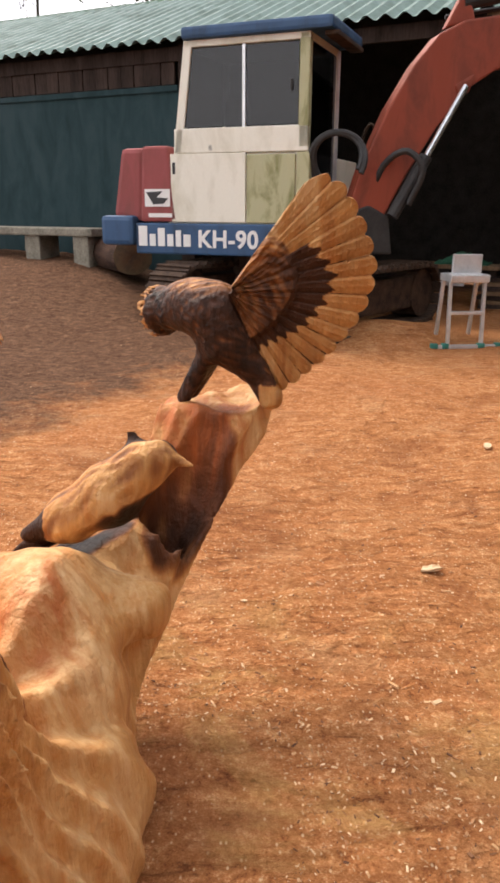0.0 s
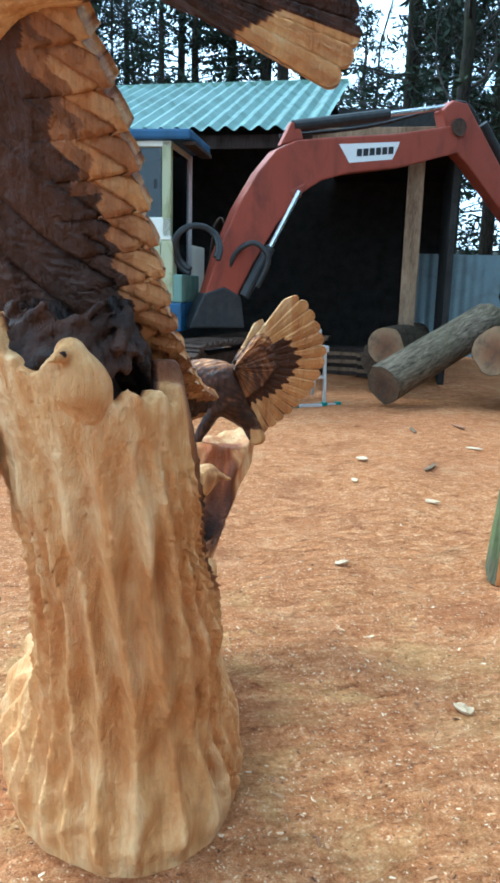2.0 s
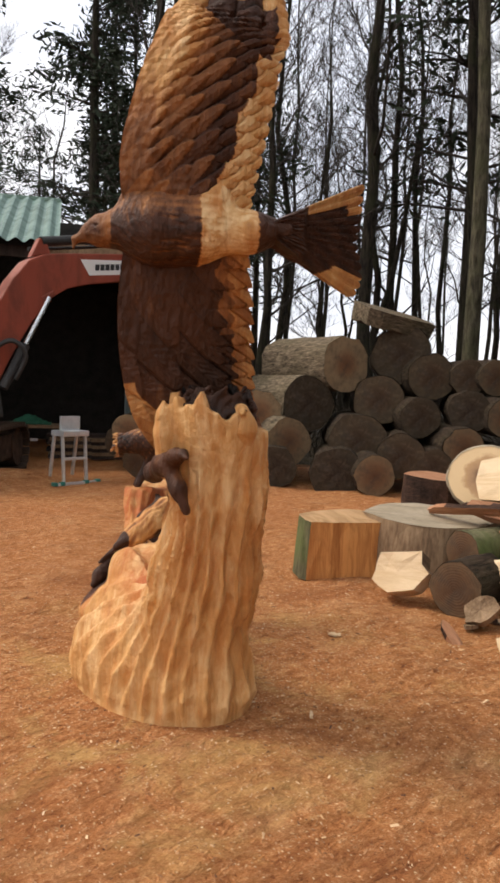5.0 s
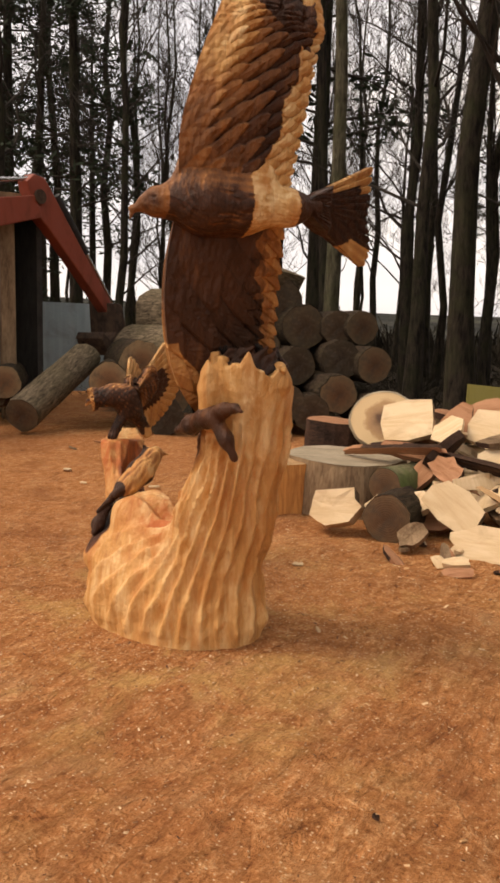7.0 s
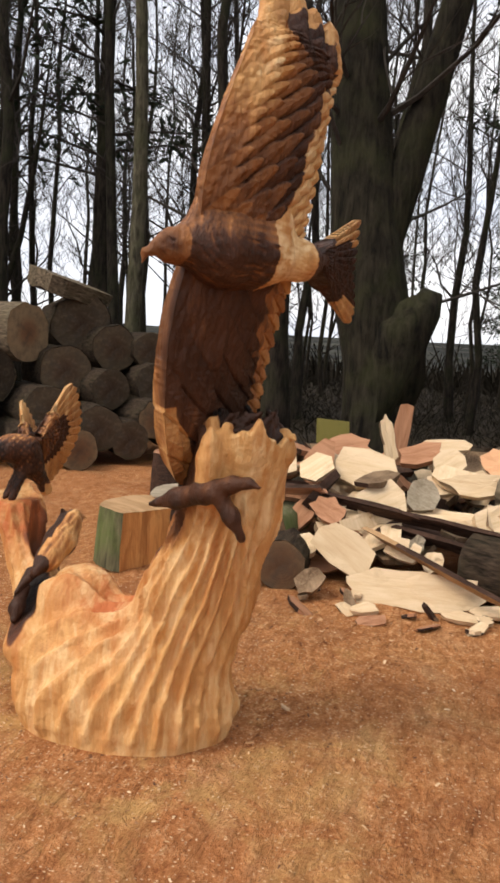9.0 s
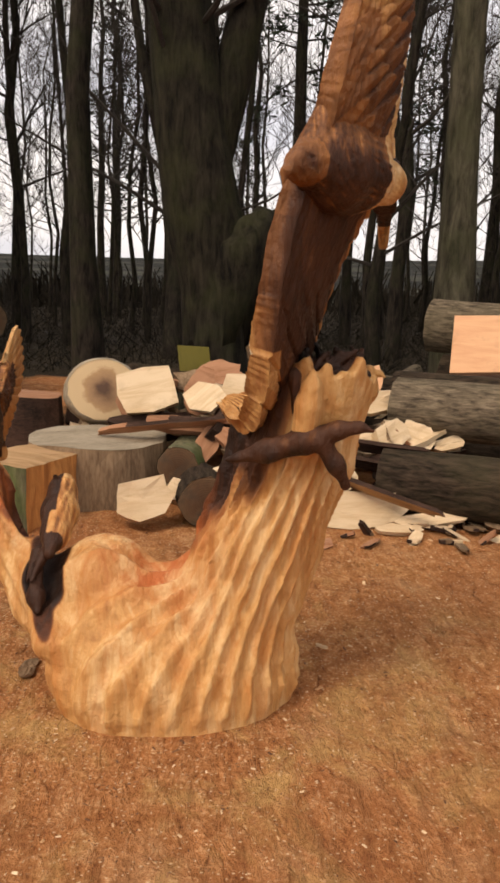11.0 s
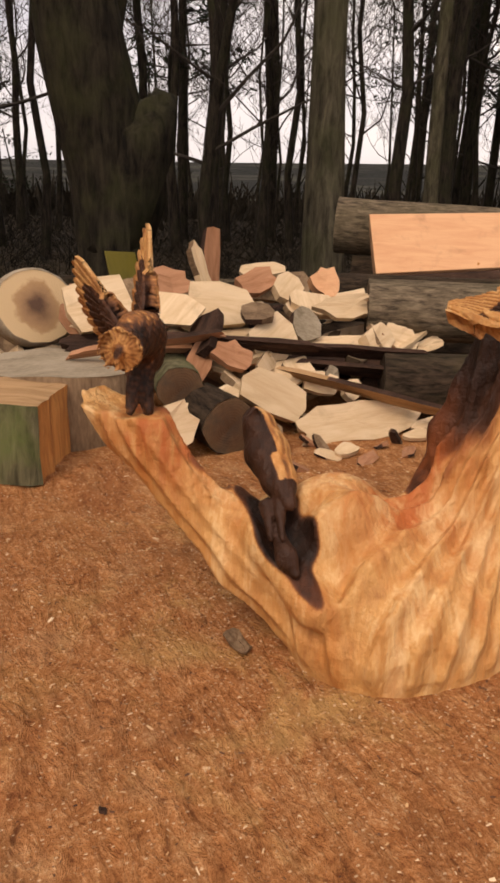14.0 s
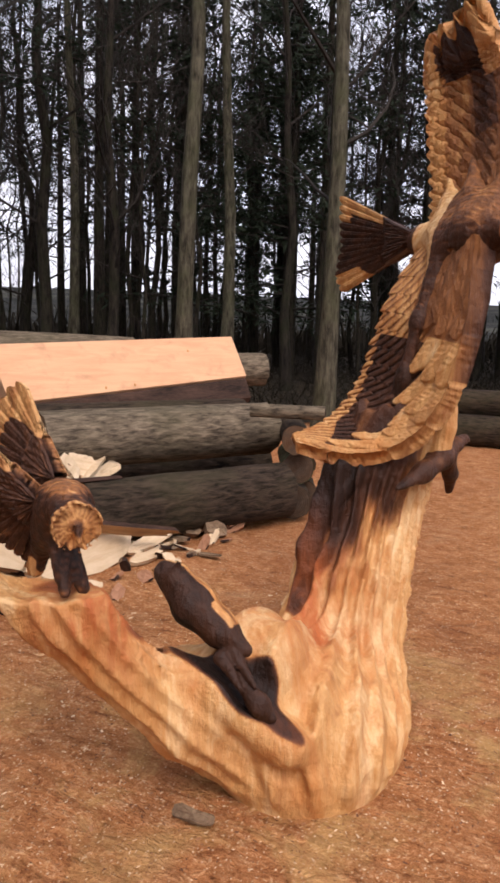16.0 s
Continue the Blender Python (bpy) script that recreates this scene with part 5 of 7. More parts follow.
hv, hf = nets(hawk_field, (-0.34, 1.62, 0.68), (0.14, 2.0, 1.06), 0.0062)
hq = (hv - DISC_C) @ DISC_N
hr = np.linalg.norm(hv - DISC_C - hq[:, None] * DISC_N, axis=-1)
hs = 0.80 + 0.10 * waves(hv, 24, 4) - 0.40 * np.abs(waves(hv * np.array((0.5, 1, 1)), 110, 3)) - 0.30 * ramp01(hv[:, 2], 1.0, 1.03)
h_side = np.cross(DISC_N, (0, 0, 1.0))
h_th = np.arctan2((hv - DISC_C)[:, 2], (hv - DISC_C) @ h_side)
hs = np.where((hq > 0.004) & (hr < 0.085), 0.14 + 0.20 * np.abs(np.sin(11 * h_th + 30 * hr)) ** 3 + 0.45 * ramp01(hr, 0.022, 0.004), hs)
hs = np.where((hv[:, 0] > 0.02) & (hv[:, 2] < 0.80), 0.20, hs)
carve.add(hv, hf, hs)


def hawk_stain(u, v):
    dark = (v > 0.43) & (v < np.interp(u, [0.1, 0.35, 0.6, 0.80], [0.56, 0.66, 0.71, 0.62]) + 0.03 * np.sin(u * 94)) & (u < 0.80)
    uv = np.stack((u * v * 50, v * 16, 0 * u), -1)
    s = np.where(v < 0.46, 0.50 + 0.16 * waves(uv, 1.6, 4) - 0.20 * ramp01(u, 0.82, 0.95), 0.15 + 0.04 * np.sin(np.floor(u * 15) * 7))
    return np.where(dark, 0.64, s)


def hawk_under(u, v):
    uv = np.stack((u * 30, v * 14, 0 * u), -1)
    s = 0.62 + 0.14 * waves(uv, 1.6, 14)
    return np.where((v > 0.82 - 0.40 * ramp01(u, 0.80, 0.95)) & (u > 0.30), 0.20 + 0.06 * np.sin(np.floor(u * 15) * 5), s)


hawk_reach = lambda u: np.interp(u, [0, 0.19, 0.36, 0.52, 0.62, 0.78, 0.90, 0.96, 1.0], [0.27, 0.268, 0.287, 0.318, 0.334, 0.333, 0.336, 0.325, 0.29])
fan(carve, (-0.05, 1.745, 1.025), (0.992, -0.08), -66, 54, hawk_reach, 15, 0.018, hawk_stain, 0.0, (0, -1, 0), 0.45, 0.0, -0.12, 0.009, hawk_under)
fan(carve, (-0.05, 1.815, 0.99), (0.95, 0.31), -62, 50, lambda u: 0.80 * hawk_reach(u), 15, 0.018, hawk_under, 0.0, (0, 1, 0), 0.45, 0.0, 0.36, 0.007, hawk_stain)


# -- chick in the hollow, dark bird in the cleft, songbird held in front --
CH_DIR = np.array((0.84, 0.0, 0.54))


def small_field(p):
    d = chain(p, [(-0.47, 1.46, 0.535, 0.018), (-0.38, 1.455, 0.575, 0.045), (-0.29, 1.455, 0.63, 0.060), (-0.225, 1.455, 0.69, 0.043), (-0.185, 1.455, 0.71, 0.034)], 0.04)
    d = smooth_min(d, capsule(p, (-0.16, 1.45, 0.71), (-0.118, 1.435, 0.70), 0.014, 0.003), 0.01)
    d = smooth_min(d, capsule(p, (-0.23, 1.475, 0.71), (-0.25, 1.48, 0.765), 0.024, 0.004), 0.015)
    d = np.minimum(d, chain(p, [(-0.47, 1.50, 0.47, 0.018), (-0.535, 1.495, 0.405, 0.026), (-0.57, 1.485, 0.37, 0.016)], 0.03))
    d = np.minimum(d, np.minimum(capsule(p, (-0.42, 1.51, 0.52), (-0.50, 1.53, 0.45), 0.022, 0.006), capsule(p, (-0.44, 1.48, 0.53), (-0.53, 1.51, 0.46), 0.02, 0.005)))
    return d + 0.004 * np.abs(waves(p - 0.6 * (p @ CH_DIR)[..., None] * CH_DIR, 95, 5)) + 0.002 * waves(p, 60, 2) - 0.002


cv, cf = nets(small_field, (-0.68, 1.36, 0.28), (-0.09, 1.58, 0.76), 0.006)
cs = np.where(cv[:, 0] > -0.46, 0.10 + 0.30 * np.abs(waves(cv - 0.6 * (cv @ CH_DIR)[:, None] * CH_DIR, 95, 5)), 0.90)
cs = np.where((cv[:, 1] > 1.458) & ((cv[:, 0] > -0.36) | (cv[:, 1] > 1.478) | (cv[:, 0] < -0.43)), 0.74, cs)
# lower right breast: dark staining, with its shade painted into the same mask
cs = cs + 0.72 * ramp01(0.645 + 0.4 * (cv[:, 0] + 0.18) - cv[:, 2] + 0.02 * waves(cv, 60, 4), -0.012, 0.012) * ramp01(cv[:, 0] + 0.02 * waves(cv, 50, 6), -0.33, -0.26)
cs = np.where((cv[:, 0] < -0.43) & (cv[:, 2] > 0.50), 0.72, cs)
carve.add(cv, cf, cs)


def prey_field(p):
    d = chain(p, [(-0.80, 0.475, 1.06, 0.018), (-0.785, 0.54, 1.045, 0.023), (-0.765, 0.63, 1.01, 0.038), (-0.735, 0.74, 0.97, 0.032), (-0.69, 0.86, 0.93, 0.010)], 0.03)
    d = smooth_min(d, capsule(p, (-0.80, 0.475, 1.058), (-0.81, 0.435, 1.05), 0.017, 0.004), 0.01)
    d = smooth_min(d, chain(p, [(-0.775, 0.58, 1.0, 0.028), (-0.775, 0.535, 0.94, 0.026), (-0.765, 0.50, 0.87, 0.014)], 0.02), 0.02)
    d = smooth_min(d, capsule(p, (-0.72, 0.66, 1.2), (-0.73, 0.63, 1.03), 0.025, 0.03), 0.03)
    return d + 0.005 * np.abs(waves(p * np.array((1, 0.5, 1)), 90, 5)) - 0.002


pv, pf = nets(prey_field, (-0.88, 0.40, 0.83), (-0.62, 0.93, 1.26), 0.006)


def head_field(p):
    d = chain(p, [(-0.612, 0.418, 1.20, 0.026), (-0.596, 0.428, 1.145, 0.043), (-0.566, 0.46, 1.05, 0.034)], 0.03)
    return smooth_min(d, capsule(p, (-0.628, 0.385, 1.20), (-0.648, 0.37, 1.19), 0.012, 0.003), 0.012)


ov, of = nets(head_field, (-0.70, 0.31, 1.0), (-0.50, 0.50, 1.25), 0.006)
carve.add(ov, of, np.where(np.linalg.norm(ov - np.array((-0.618, 0.373, 1.205)), axis=1) < 0.008, 0.9, 0.13 + 0.05 * waves(ov, 30, 2)))
carve.add(pv, pf, 0.62 + 0.2 * waves(pv, 30, 9))

cm = bpy.data.meshes.new("bird_carving")
cverts, cfaces = np.vstack(carve.v), np.vstack(carve.f)
cverts[:, 2] -= 0.04 * ramp01(cverts[:, 2], 0.0, 0.25)
cm.from_pydata(cverts.tolist(), [], cfaces.tolist())
for key, arr in (("stain", carve.s), ("redness", carve.r)):
    cm.attributes.new(key, "FLOAT", "POINT").data.foreach_set("value", np.clip(np.concatenate(arr), 0, 1).astype(np.float32))
cm.materials.append(CARVED)
cm.polygons.foreach_set("use_smooth", [True] * len(cm.polygons))
carving = tagged(new("bird_carving", cm), "chainsaw-carved pale timber trunk with scorched brown birds, on sawdust", "wood carving")

# ---- excavator ----
DIG = pose(0.52, 7.4, -0.04, 0, 0, -22)
dig = thing("excavator", "old orange-armed excavator with grimy cream cab, blue and red body", "excavator", m=DIG)
cab = new("cab")
cab.parent = dig
# cab shell: pillars and rails round the windows
bm = bmesh.new()
prism(bm, [(-1.40, 1.72), (-1.31, 1.72), (-1.18, 2.70), (-1.27, 2.70)], 0.08, bevel=0.012)
for a in ((-1.25, -1.17, 0.86, 0.94), (-0.08, 0.0, 0.86, 0.94)):
    box(bm, a[0], a[1], a[2], a[3], 1.75, 2.72, bevel=0.012)
box(bm, -1.27, 0.0, 0.0, 0.94, 2.66, 2.72, bevel=0.01)
box(bm, -1.39, 0.0, 0.0, 0.06, 1.72, 1.95, bevel=0.012)
part("cab_frame", bm, WHITE, cab)
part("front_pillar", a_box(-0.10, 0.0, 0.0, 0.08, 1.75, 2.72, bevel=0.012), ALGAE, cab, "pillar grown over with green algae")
part("cab_roof", a_box(-1.27, 0.22, -0.06, 1.0, 2.722, 2.83, bevel=0.03), BLUE, cab)
part("roof_visor", a_box(0.12, 0.25, 0.03, 0.92, 2.68, 2.72, bevel=0.01), RUST, cab)
for x0, x1 in ((-1.30, -0.66), (-0.64, -0.10)):
    pane = part("side_pane", a_box(x0 + 0.012, x1 - 0.012, 0.022, 0.03, 1.96, 2.65), GLASS, cab)
    pane.visible_shadow = False
part("window_bar", a_box(-0.665, -0.635, 0.012, 0.045, 1.95, 2.66), ALU, cab)
part("window_catch", a_box(-0.185, -0.165, 0.006, 0.02, 2.24, 2.34), BLACK, cab)
bm = bmesh.new()
tube(bm, [(0.0, 0.90, 1.2), (0.0, 0.90, 2.7)], 0.028, 8)
part("front_post", bm, ALU, cab)
pane = part("front_pane", a_box(-0.012, -0.004, 0.09, 0.86, 1.35, 2.65), GLASS, cab)
pane.visible_shadow = False
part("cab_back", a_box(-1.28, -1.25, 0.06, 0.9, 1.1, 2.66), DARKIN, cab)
# dark panel added across the open far side to darken the interior
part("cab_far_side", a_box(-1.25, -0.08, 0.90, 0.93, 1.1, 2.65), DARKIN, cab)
bm = a_box(-0.95, -0.5, 0.3, 0.75, 1.5, 1.66, bevel=0.04)
box(bm, -0.98, -0.86, 0.3, 0.75, 1.6, 2.25, bevel=0.05)
part("driver_seat", bm, BLACK, cab)
# engine house and side doors
body = new("upper_body")
body.parent = dig
part("engine_house", a_box(-1.5, -0.02, 0.03, 1.9, 1.05, 1.72, bevel=0.02), WHITE, body)
part("side_door", a_box(-1.44, -0.625, 0.0, 0.03, 1.07, 1.72, bevel=0.012), WHITE, body)
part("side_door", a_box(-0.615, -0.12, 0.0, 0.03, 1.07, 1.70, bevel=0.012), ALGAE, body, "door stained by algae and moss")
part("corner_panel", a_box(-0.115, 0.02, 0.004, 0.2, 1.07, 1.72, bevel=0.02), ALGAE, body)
part("door_slot", a_box(-1.415, -1.385, -0.006, 0.002, 1.53, 1.64), BLACK, body)
bm = bmesh.new()
tube(bm, [(-1.25, 0.05, 1.78), (-1.05, 0.03, 1.79), (-0.98, 0.03, 1.775)], 0.012, 6)
box(bm, -1.02, -0.97, 0.0, 0.05, 1.735, 1.80, bevel=0.008)
part("grab_rail", bm, BLACK, body)
part("fuel_cap", a_box(-0.43, -0.31, 0.02, 0.12, 1.735, 1.775, bevel=0.012), BLACK, body)
bm = bmesh.new()
prism(bm, [(-1.80, 1.07), (-1.36, 1.07), (-1.47, 1.80), (-1.76, 1.80)], 1.9, bevel=0.03)
part("engine_cover", bm, RED, body)
bm = bmesh.new()
prism(bm, [(-2.16, 1.12), (-1.81, 1.07), (-1.77, 1.79), (-2.04, 1.79)], 1.9, Matrix.Translation((0, 0.06, 0)), bevel=0.05)
part("counterweight", bm, RED, body, "dented faded red counterweight")
part("deck_rail", a_box(-1.86, 0.12, -0.012, 1.9, 0.75, 1.06, bevel=0.02), BLUE, body)
part("rear_bumper", a_box(-2.26, -1.865, -0.05, 1.95, 0.83, 1.13, bevel=0.05), BLUE, body)
part("front_panel", a_box(0.0, 0.12, 0.02, 0.9, 1.06, 1.36, bevel=0.02), GREENPAINT, body)
# lettering along the deck rail: maker's name as plain bars, model mark in letters
x = -1.82
for w, h in ((0.10, 0.20), (0.07, 0.12), (0.08, 0.18), (0.07, 0.12), (0.06, 0.16), (0.08, 0.12)):
    bm = a_box(x, x + w, -0.018, -0.012, 0.83, 0.83 + h)
    part("name_mark", bm, INK, body)
    x += w + 0.028
txt = bpy.data.curves.new("model_mark", "FONT")
txt.body, txt.size, txt.extrude, txt.space_character = "KH-90", 0.235, 0.003, 1.05
txt.offset = 0.006
txt.materials.append(INK)
mark = new("model_mark", txt)
mark.parent = body
mark.matrix_basis = pose(-1.14, -0.016, 0.83, 90, 0, 0)
# badge on the red cover
bm = a_box(-1.74, -1.45, -0.006, -0.002, 1.22, 1.39)
part("badge", bm, INK, body)
bm = bmesh.new()
prism(bm, [(-1.72, 1.36), (-1.53, 1.37), (-1.60, 1.31), (-1.47, 1.30), (-1.52, 1.25), (-1.64, 1.24), (-1.68, 1.30)], 0.003, Matrix.Translation((0, -0.010, 0)))
part("badge_shape", bm, BLACKINK, body)
part("badge_bar", a_box(-1.70, -1.43, -0.008, -0.003, 1.115, 1.155), INK, body)
# hoses at the cab's front corner
for r, dz in ((0.26, 0.0), (0.23, 0.02)):
    bm = bmesh.new()
    tube(bm, [(0.27 + r * math.cos(a), 0.06 + 0.05 * math.sin(a * 2), 1.62 + dz + r * math.sin(a)) for a in np.linspace(-0.4, 4.4, 22)], 0.028, 8)
    part("coiled_hose", bm, BLACK, dig)
bm = bmesh.new()
tube(bm, catmull([(0.55, 0.35, 1.15), (0.62, 0.30, 1.55), (0.85, 0.28, 1.72), (1.02, 0.30, 1.55), (0.9, 0.34, 1.25)], 18), 0.03, 8)
part("hydraulic_hose", bm, BLACK, dig)
bm = bmesh.new()
tube(bm, catmull([(0.22, 0.9, 1.2), (0.30, 0.88, 1.9), (0.42, 0.86, 1.95), (0.45, 0.86, 1.2)], 18), 0.014, 6)
part("hand_rail", bm, RUST, dig)

# boom, arm and rams, in one upright plane
BOOM = DIG.inverted() @ pose(0.70, 7.5, 0, 0, 0, 7.2)


def plate(pts, w, bevel=0.02):
    bm = bmesh.new()
    prism(bm, pts, w, BOOM @ Matrix.Translation((0, -w / 2, 0)), bevel)
    return bm


def ram(p0, p1, r, y=0.0):
    bm = bmesh.new()
    tube(bm, [BOOM @ Vector((p0[0], y, p0[1])), BOOM @ Vector((p1[0], y, p1[1]))], r, 12)
    return bm


boom = part("boom", plate([(0.18, 1.10), (0.32, 1.55), (0.54, 2.05), (0.77, 2.43), (0.98, 2.68), (1.22, 2.80), (1.60, 2.86), (2.50, 2.98), (3.28, 3.14), (3.36, 2.84), (2.60, 2.62), (1.90, 2.50), (1.55, 2.40), (1.30, 2.24), (1.02, 1.90), (0.74, 1.45), (0.56, 1.10)], 0.24), ORANGE, dig)
part("ram_bracket", plate([(1.05, 2.74), (1.34, 2.82), (1.28, 2.98), (1.18, 3.0)], 0.10), ORANGE, boom)
part("ram_bracket", plate([(1.16, 2.26), (1.34, 2.36), (1.30, 2.20), (1.20, 2.16)], 0.28), ORANGE, boom)
part("boom_label", plate([(1.74, 2.80), (2.53, 2.89), (2.44, 2.69), (1.88, 2.61)], 0.246, 0.0), INK, boom)
for k in range(6):
    x0, z0 = 1.97 + 0.082 * k, 0.0115 * k
    part("label_bar", plate([(x0, 2.765 + z0), (x0 + 0.066, 2.773 + z0), (x0 + 0.066, 2.693 + z0), (x0, 2.685 + z0)], 0.252, 0.0), BLACKINK, boom)
part("dipper_ram", ram((1.22, 2.96), (2.42, 3.20), 0.065), BLACK, boom)
part("dipper_rod", ram((2.42, 3.20), (3.22, 3.36), 0.032), STEEL, boom)
for yy in (-0.17, 0.17):
    part("boom_ram", ram((0.62, 1.10), (0.92, 1.64), 0.06, yy), BLACK, dig)
    part("boom_rod", ram((0.92, 1.64), (1.25, 2.25), 0.033, yy), STEEL, dig)
part("boom_foot", plate([(0.0, 0.75), (0.65, 0.75), (0.60, 1.1), (0.40, 1.2), (0.16, 1.12)], 0.30), BLACK, dig)
arm = part("dipper_arm", plate([(3.10, 3.30), (3.24, 3.42), (3.44, 3.40), (3.66, 3.14), (4.20, 2.50), (4.90, 1.70), (4.78, 1.56), (4.10, 2.18), (3.50, 2.72), (3.22, 2.92)], 0.2), ORANGE, dig)
part("arm_pivot", ram((3.30, 3.10), (3.31, 3.10), 0.13), RUST, arm)
for yy in (-0.112, 0.112):
    bm = bmesh.new()
    tube(bm, [BOOM @ Vector((3.32, yy * 0.8, 3.12)), BOOM @ Vector((3.32, yy * 1.3, 3.12))], 0.10, 14)
    part("pivot_boss", bm, RUST, arm)
part("bucket_ram", ram((3.76, 3.22), (4.40, 2.46), 0.055), BLACK, arm)
part("bucket_rod", ram((4.40, 2.46), (5.02, 1.72), 0.03), STEEL, arm)
part("bucket", plate([(4.76, 1.72), (4.94, 1.70), (5.04, 1.35), (4.97, 0.95), (4.62, 0.88), (4.44, 1.15), (4.50, 1.25), (4.66, 1.12), (4.80, 1.25)], 0.55), RUST, dig)
bm = bmesh.new()
tube(bm, [BOOM @ Vector(p) for p in catmull([(1.1, 0.09, 2.86), (2.2, 0.10, 3.06), (3.0, 0.10, 3.30), (3.5, 0.10, 3.46), (3.82, 0.10, 3.2), (4.3, 0.10, 2.62)], 24)], 0.022, 6)
part("boom_hose", bm, BLACK, boom)


def track(near):
    """A crawler track: a rounded belt of separate pads round rollers, its near end at the given place."""
    t = new("crawler_track")
    t.parent = dig
    t.matrix_basis = DIG.inverted() @ pose(near[0], near[1], 0.0, 0, 0, 52)
    y0, y1 = -0.23, 0.23
    x0, x1, r = 0.29, 2.1, 0.29
    bm = a_box(x0 + 0.1, x1 - 0.1, y0 + 0.1, y1 - 0.1, 0.16, 0.5, bevel=0.04)
    part("track_frame", bm, RUST, t)
    for cx in (x0, x1):
        bm = bmesh.new()
        tube(bm, [(cx, y0 + 0.08, r + 0.02), (cx, y1 - 0.08, r + 0.02)], 0.25, 18)
        part("sprocket", bm, RUST, t)
    flat = x1 - x0
    total = 2 * flat + 2 * math.pi * r
    n = 44
    pad = None
    for k in range(n):
        s = total * k / n
        if s < flat:
            m = pose(x0 + s, 0, 2 * r + 0.02)
        elif s < flat + math.pi * r:
            a = (s - flat) / r
            m = pose(x1 + r * math.sin(a), 0, r + 0.02 + r * math.cos(a), 0, math.degrees(a), 0)
        elif s < 2 * flat + math.pi * r:
            m = pose(x1 - (s - flat - math.pi * r), 0, 0.02, 0, 180, 0)
        else:
            a = (s - 2 * flat - math.pi * r) / r + math.pi
            m = pose(x0 + r * math.sin(a), 0, r + 0.02 + r * math.cos(a), 0, math.degrees(a), 0)
        if pad is None:
            bm = a_box(-0.055, 0.055, y0, y1, -0.02, 0.02, bevel=0.006)
            box(bm, -0.015, 0.015, y0, y1, 0.018, 0.045)
            pad = part("track_pad", bm, RUST, t)
        else:
            q = new("track_pad", pad.data)
            q.parent = t
            pad = q
        pad.matrix_basis = m


track((-0.88, 7.62))
track((0.44, 6.62))
bm = bmesh.new()
tube(bm, [(-0.6, 0.9, 0.3), (-0.6, 0.9, 0.78)], 0.5, 20)
part("slew_ring", bm, RUST, dig)

# ---- log stack ----
def log(x, y, z, bearing, length, r, bark, label, pitch=0.0, category="log", group="logs in the stack", name="log", seed=None, tan=False):
    """A sawn log whose near end's centre lies at x, y, z; it runs away along the bearing. Bark and both sawn ends are its parts."""
    rng = random.Random(seed if seed is not None else int(abs(x * 977 + y * 613 + z * 331) * 10))
    t = thing(name, label, category, group, pose(x, y, z, 0, -pitch, 90 - bearing))
    n, seg = 18, 5
    prof = [1 + 0.05 * math.sin(2 * a + rng.uniform(0, 6)) + rng.uniform(-0.025, 0.025) for a in np.linspace(0, 6.283, n, endpoint=False)]
    bm = bmesh.new()
    rings = []
    for i in range(seg + 1):
        f = i / seg
        k = 1 + rng.uniform(-0.02, 0.02)
        rings.append([bm.verts.new((length * f, r * k * prof[j] * math.cos(6.2832 * j / n) * (1 + rng.uniform(-0.015, 0.015)), r * k * prof[j] * math.sin(6.2832 * j / n))) for j in range(n)])
    for a, b in zip(rings, rings[1:]):
        for j in range(n):
            bm.faces.new((a[j], b[j], b[(j + 1) % n], a[(j + 1) % n]))
    part("bark", bm, bark, t, smooth=True)
    for xe, sgn in ((0.0, -1), (length, 1)):
        bm = bmesh.new()
        rim = [bm.verts.new((xe, 0.985 * r * prof[j] * math.cos(6.2832 * j / n), 0.985 * r * prof[j] * math.sin(6.2832 * j / n))) for j in range(n)]
        mid = [bm.verts.new((xe + sgn * 0.004, 0.5 * r * math.cos(6.2832 * j / n), 0.5 * r * math.sin(6.2832 * j / n))) for j in range(n)]
        cen = bm.verts.new((xe + sgn * 0.006, 0, 0))
        for j in range(n):
            a, b = (j, (j + 1) % n) if sgn > 0 else ((j + 1) % n, j)
            bm.faces.new((rim[a], rim[b], mid[b], mid[a]))
            bm.faces.new((mid[a], mid[b], cen))
        part("sawn_end", bm, TANEND if tan else END, t)
    return t


STACKED = "weathered round log with a grey sawn end in a stack"
log(5.20, 5.38, 1.54, 10, 1.6, 0.38, PALELOG, "round log with a fresh tan sawn end in a stack", tan=True)
log(5.92, 5.04, 1.69, 48, 1.3, 0.41, LOGBARK, STACKED)
log(5.95, 4.54, 1.4, 38, 1.3, 0.31, LOGBARK, STACKED)
log(5.32, 4.9, 1.08, 45, 1.3, 0.33, LOGBARK, STACKED)
log(5.44, 4.31, 0.88, 35, 1.3, 0.26, LOGBARK, STACKED)
log(4.8, 4.75, 0.56, 42, 1.3, 0.37, LOGBARK, STACKED)
log(4.91, 4.17, 0.43, 49, 1.3, 0.28, LOGBARK, STACKED)
log(4.46, 4.17, 0.22, 39, 1.3, 0.24, LOGBARK, STACKED)
log(4.32, 4.65, 0.2, 46, 1.3, 0.32, LOGBARK, STACKED)
log(6.39, 3.87, 1.41, 36, 1.3, 0.24, LOGBARK, STACKED)
log(6.21, 4.16, 1.4, 43, 1.3, 0.24, LOGBARK, STACKED)
log(5.86, 3.88, 0.98, 50, 1.3, 0.27, LOGBARK, STACKED)
log(6.03, 3.47, 0.92, 40, 1.3, 0.24, LOGBARK, STACKED)
log(5.17, 3.88, 0.3, 47, 1.3, 0.24, LOGBARK, STACKED)
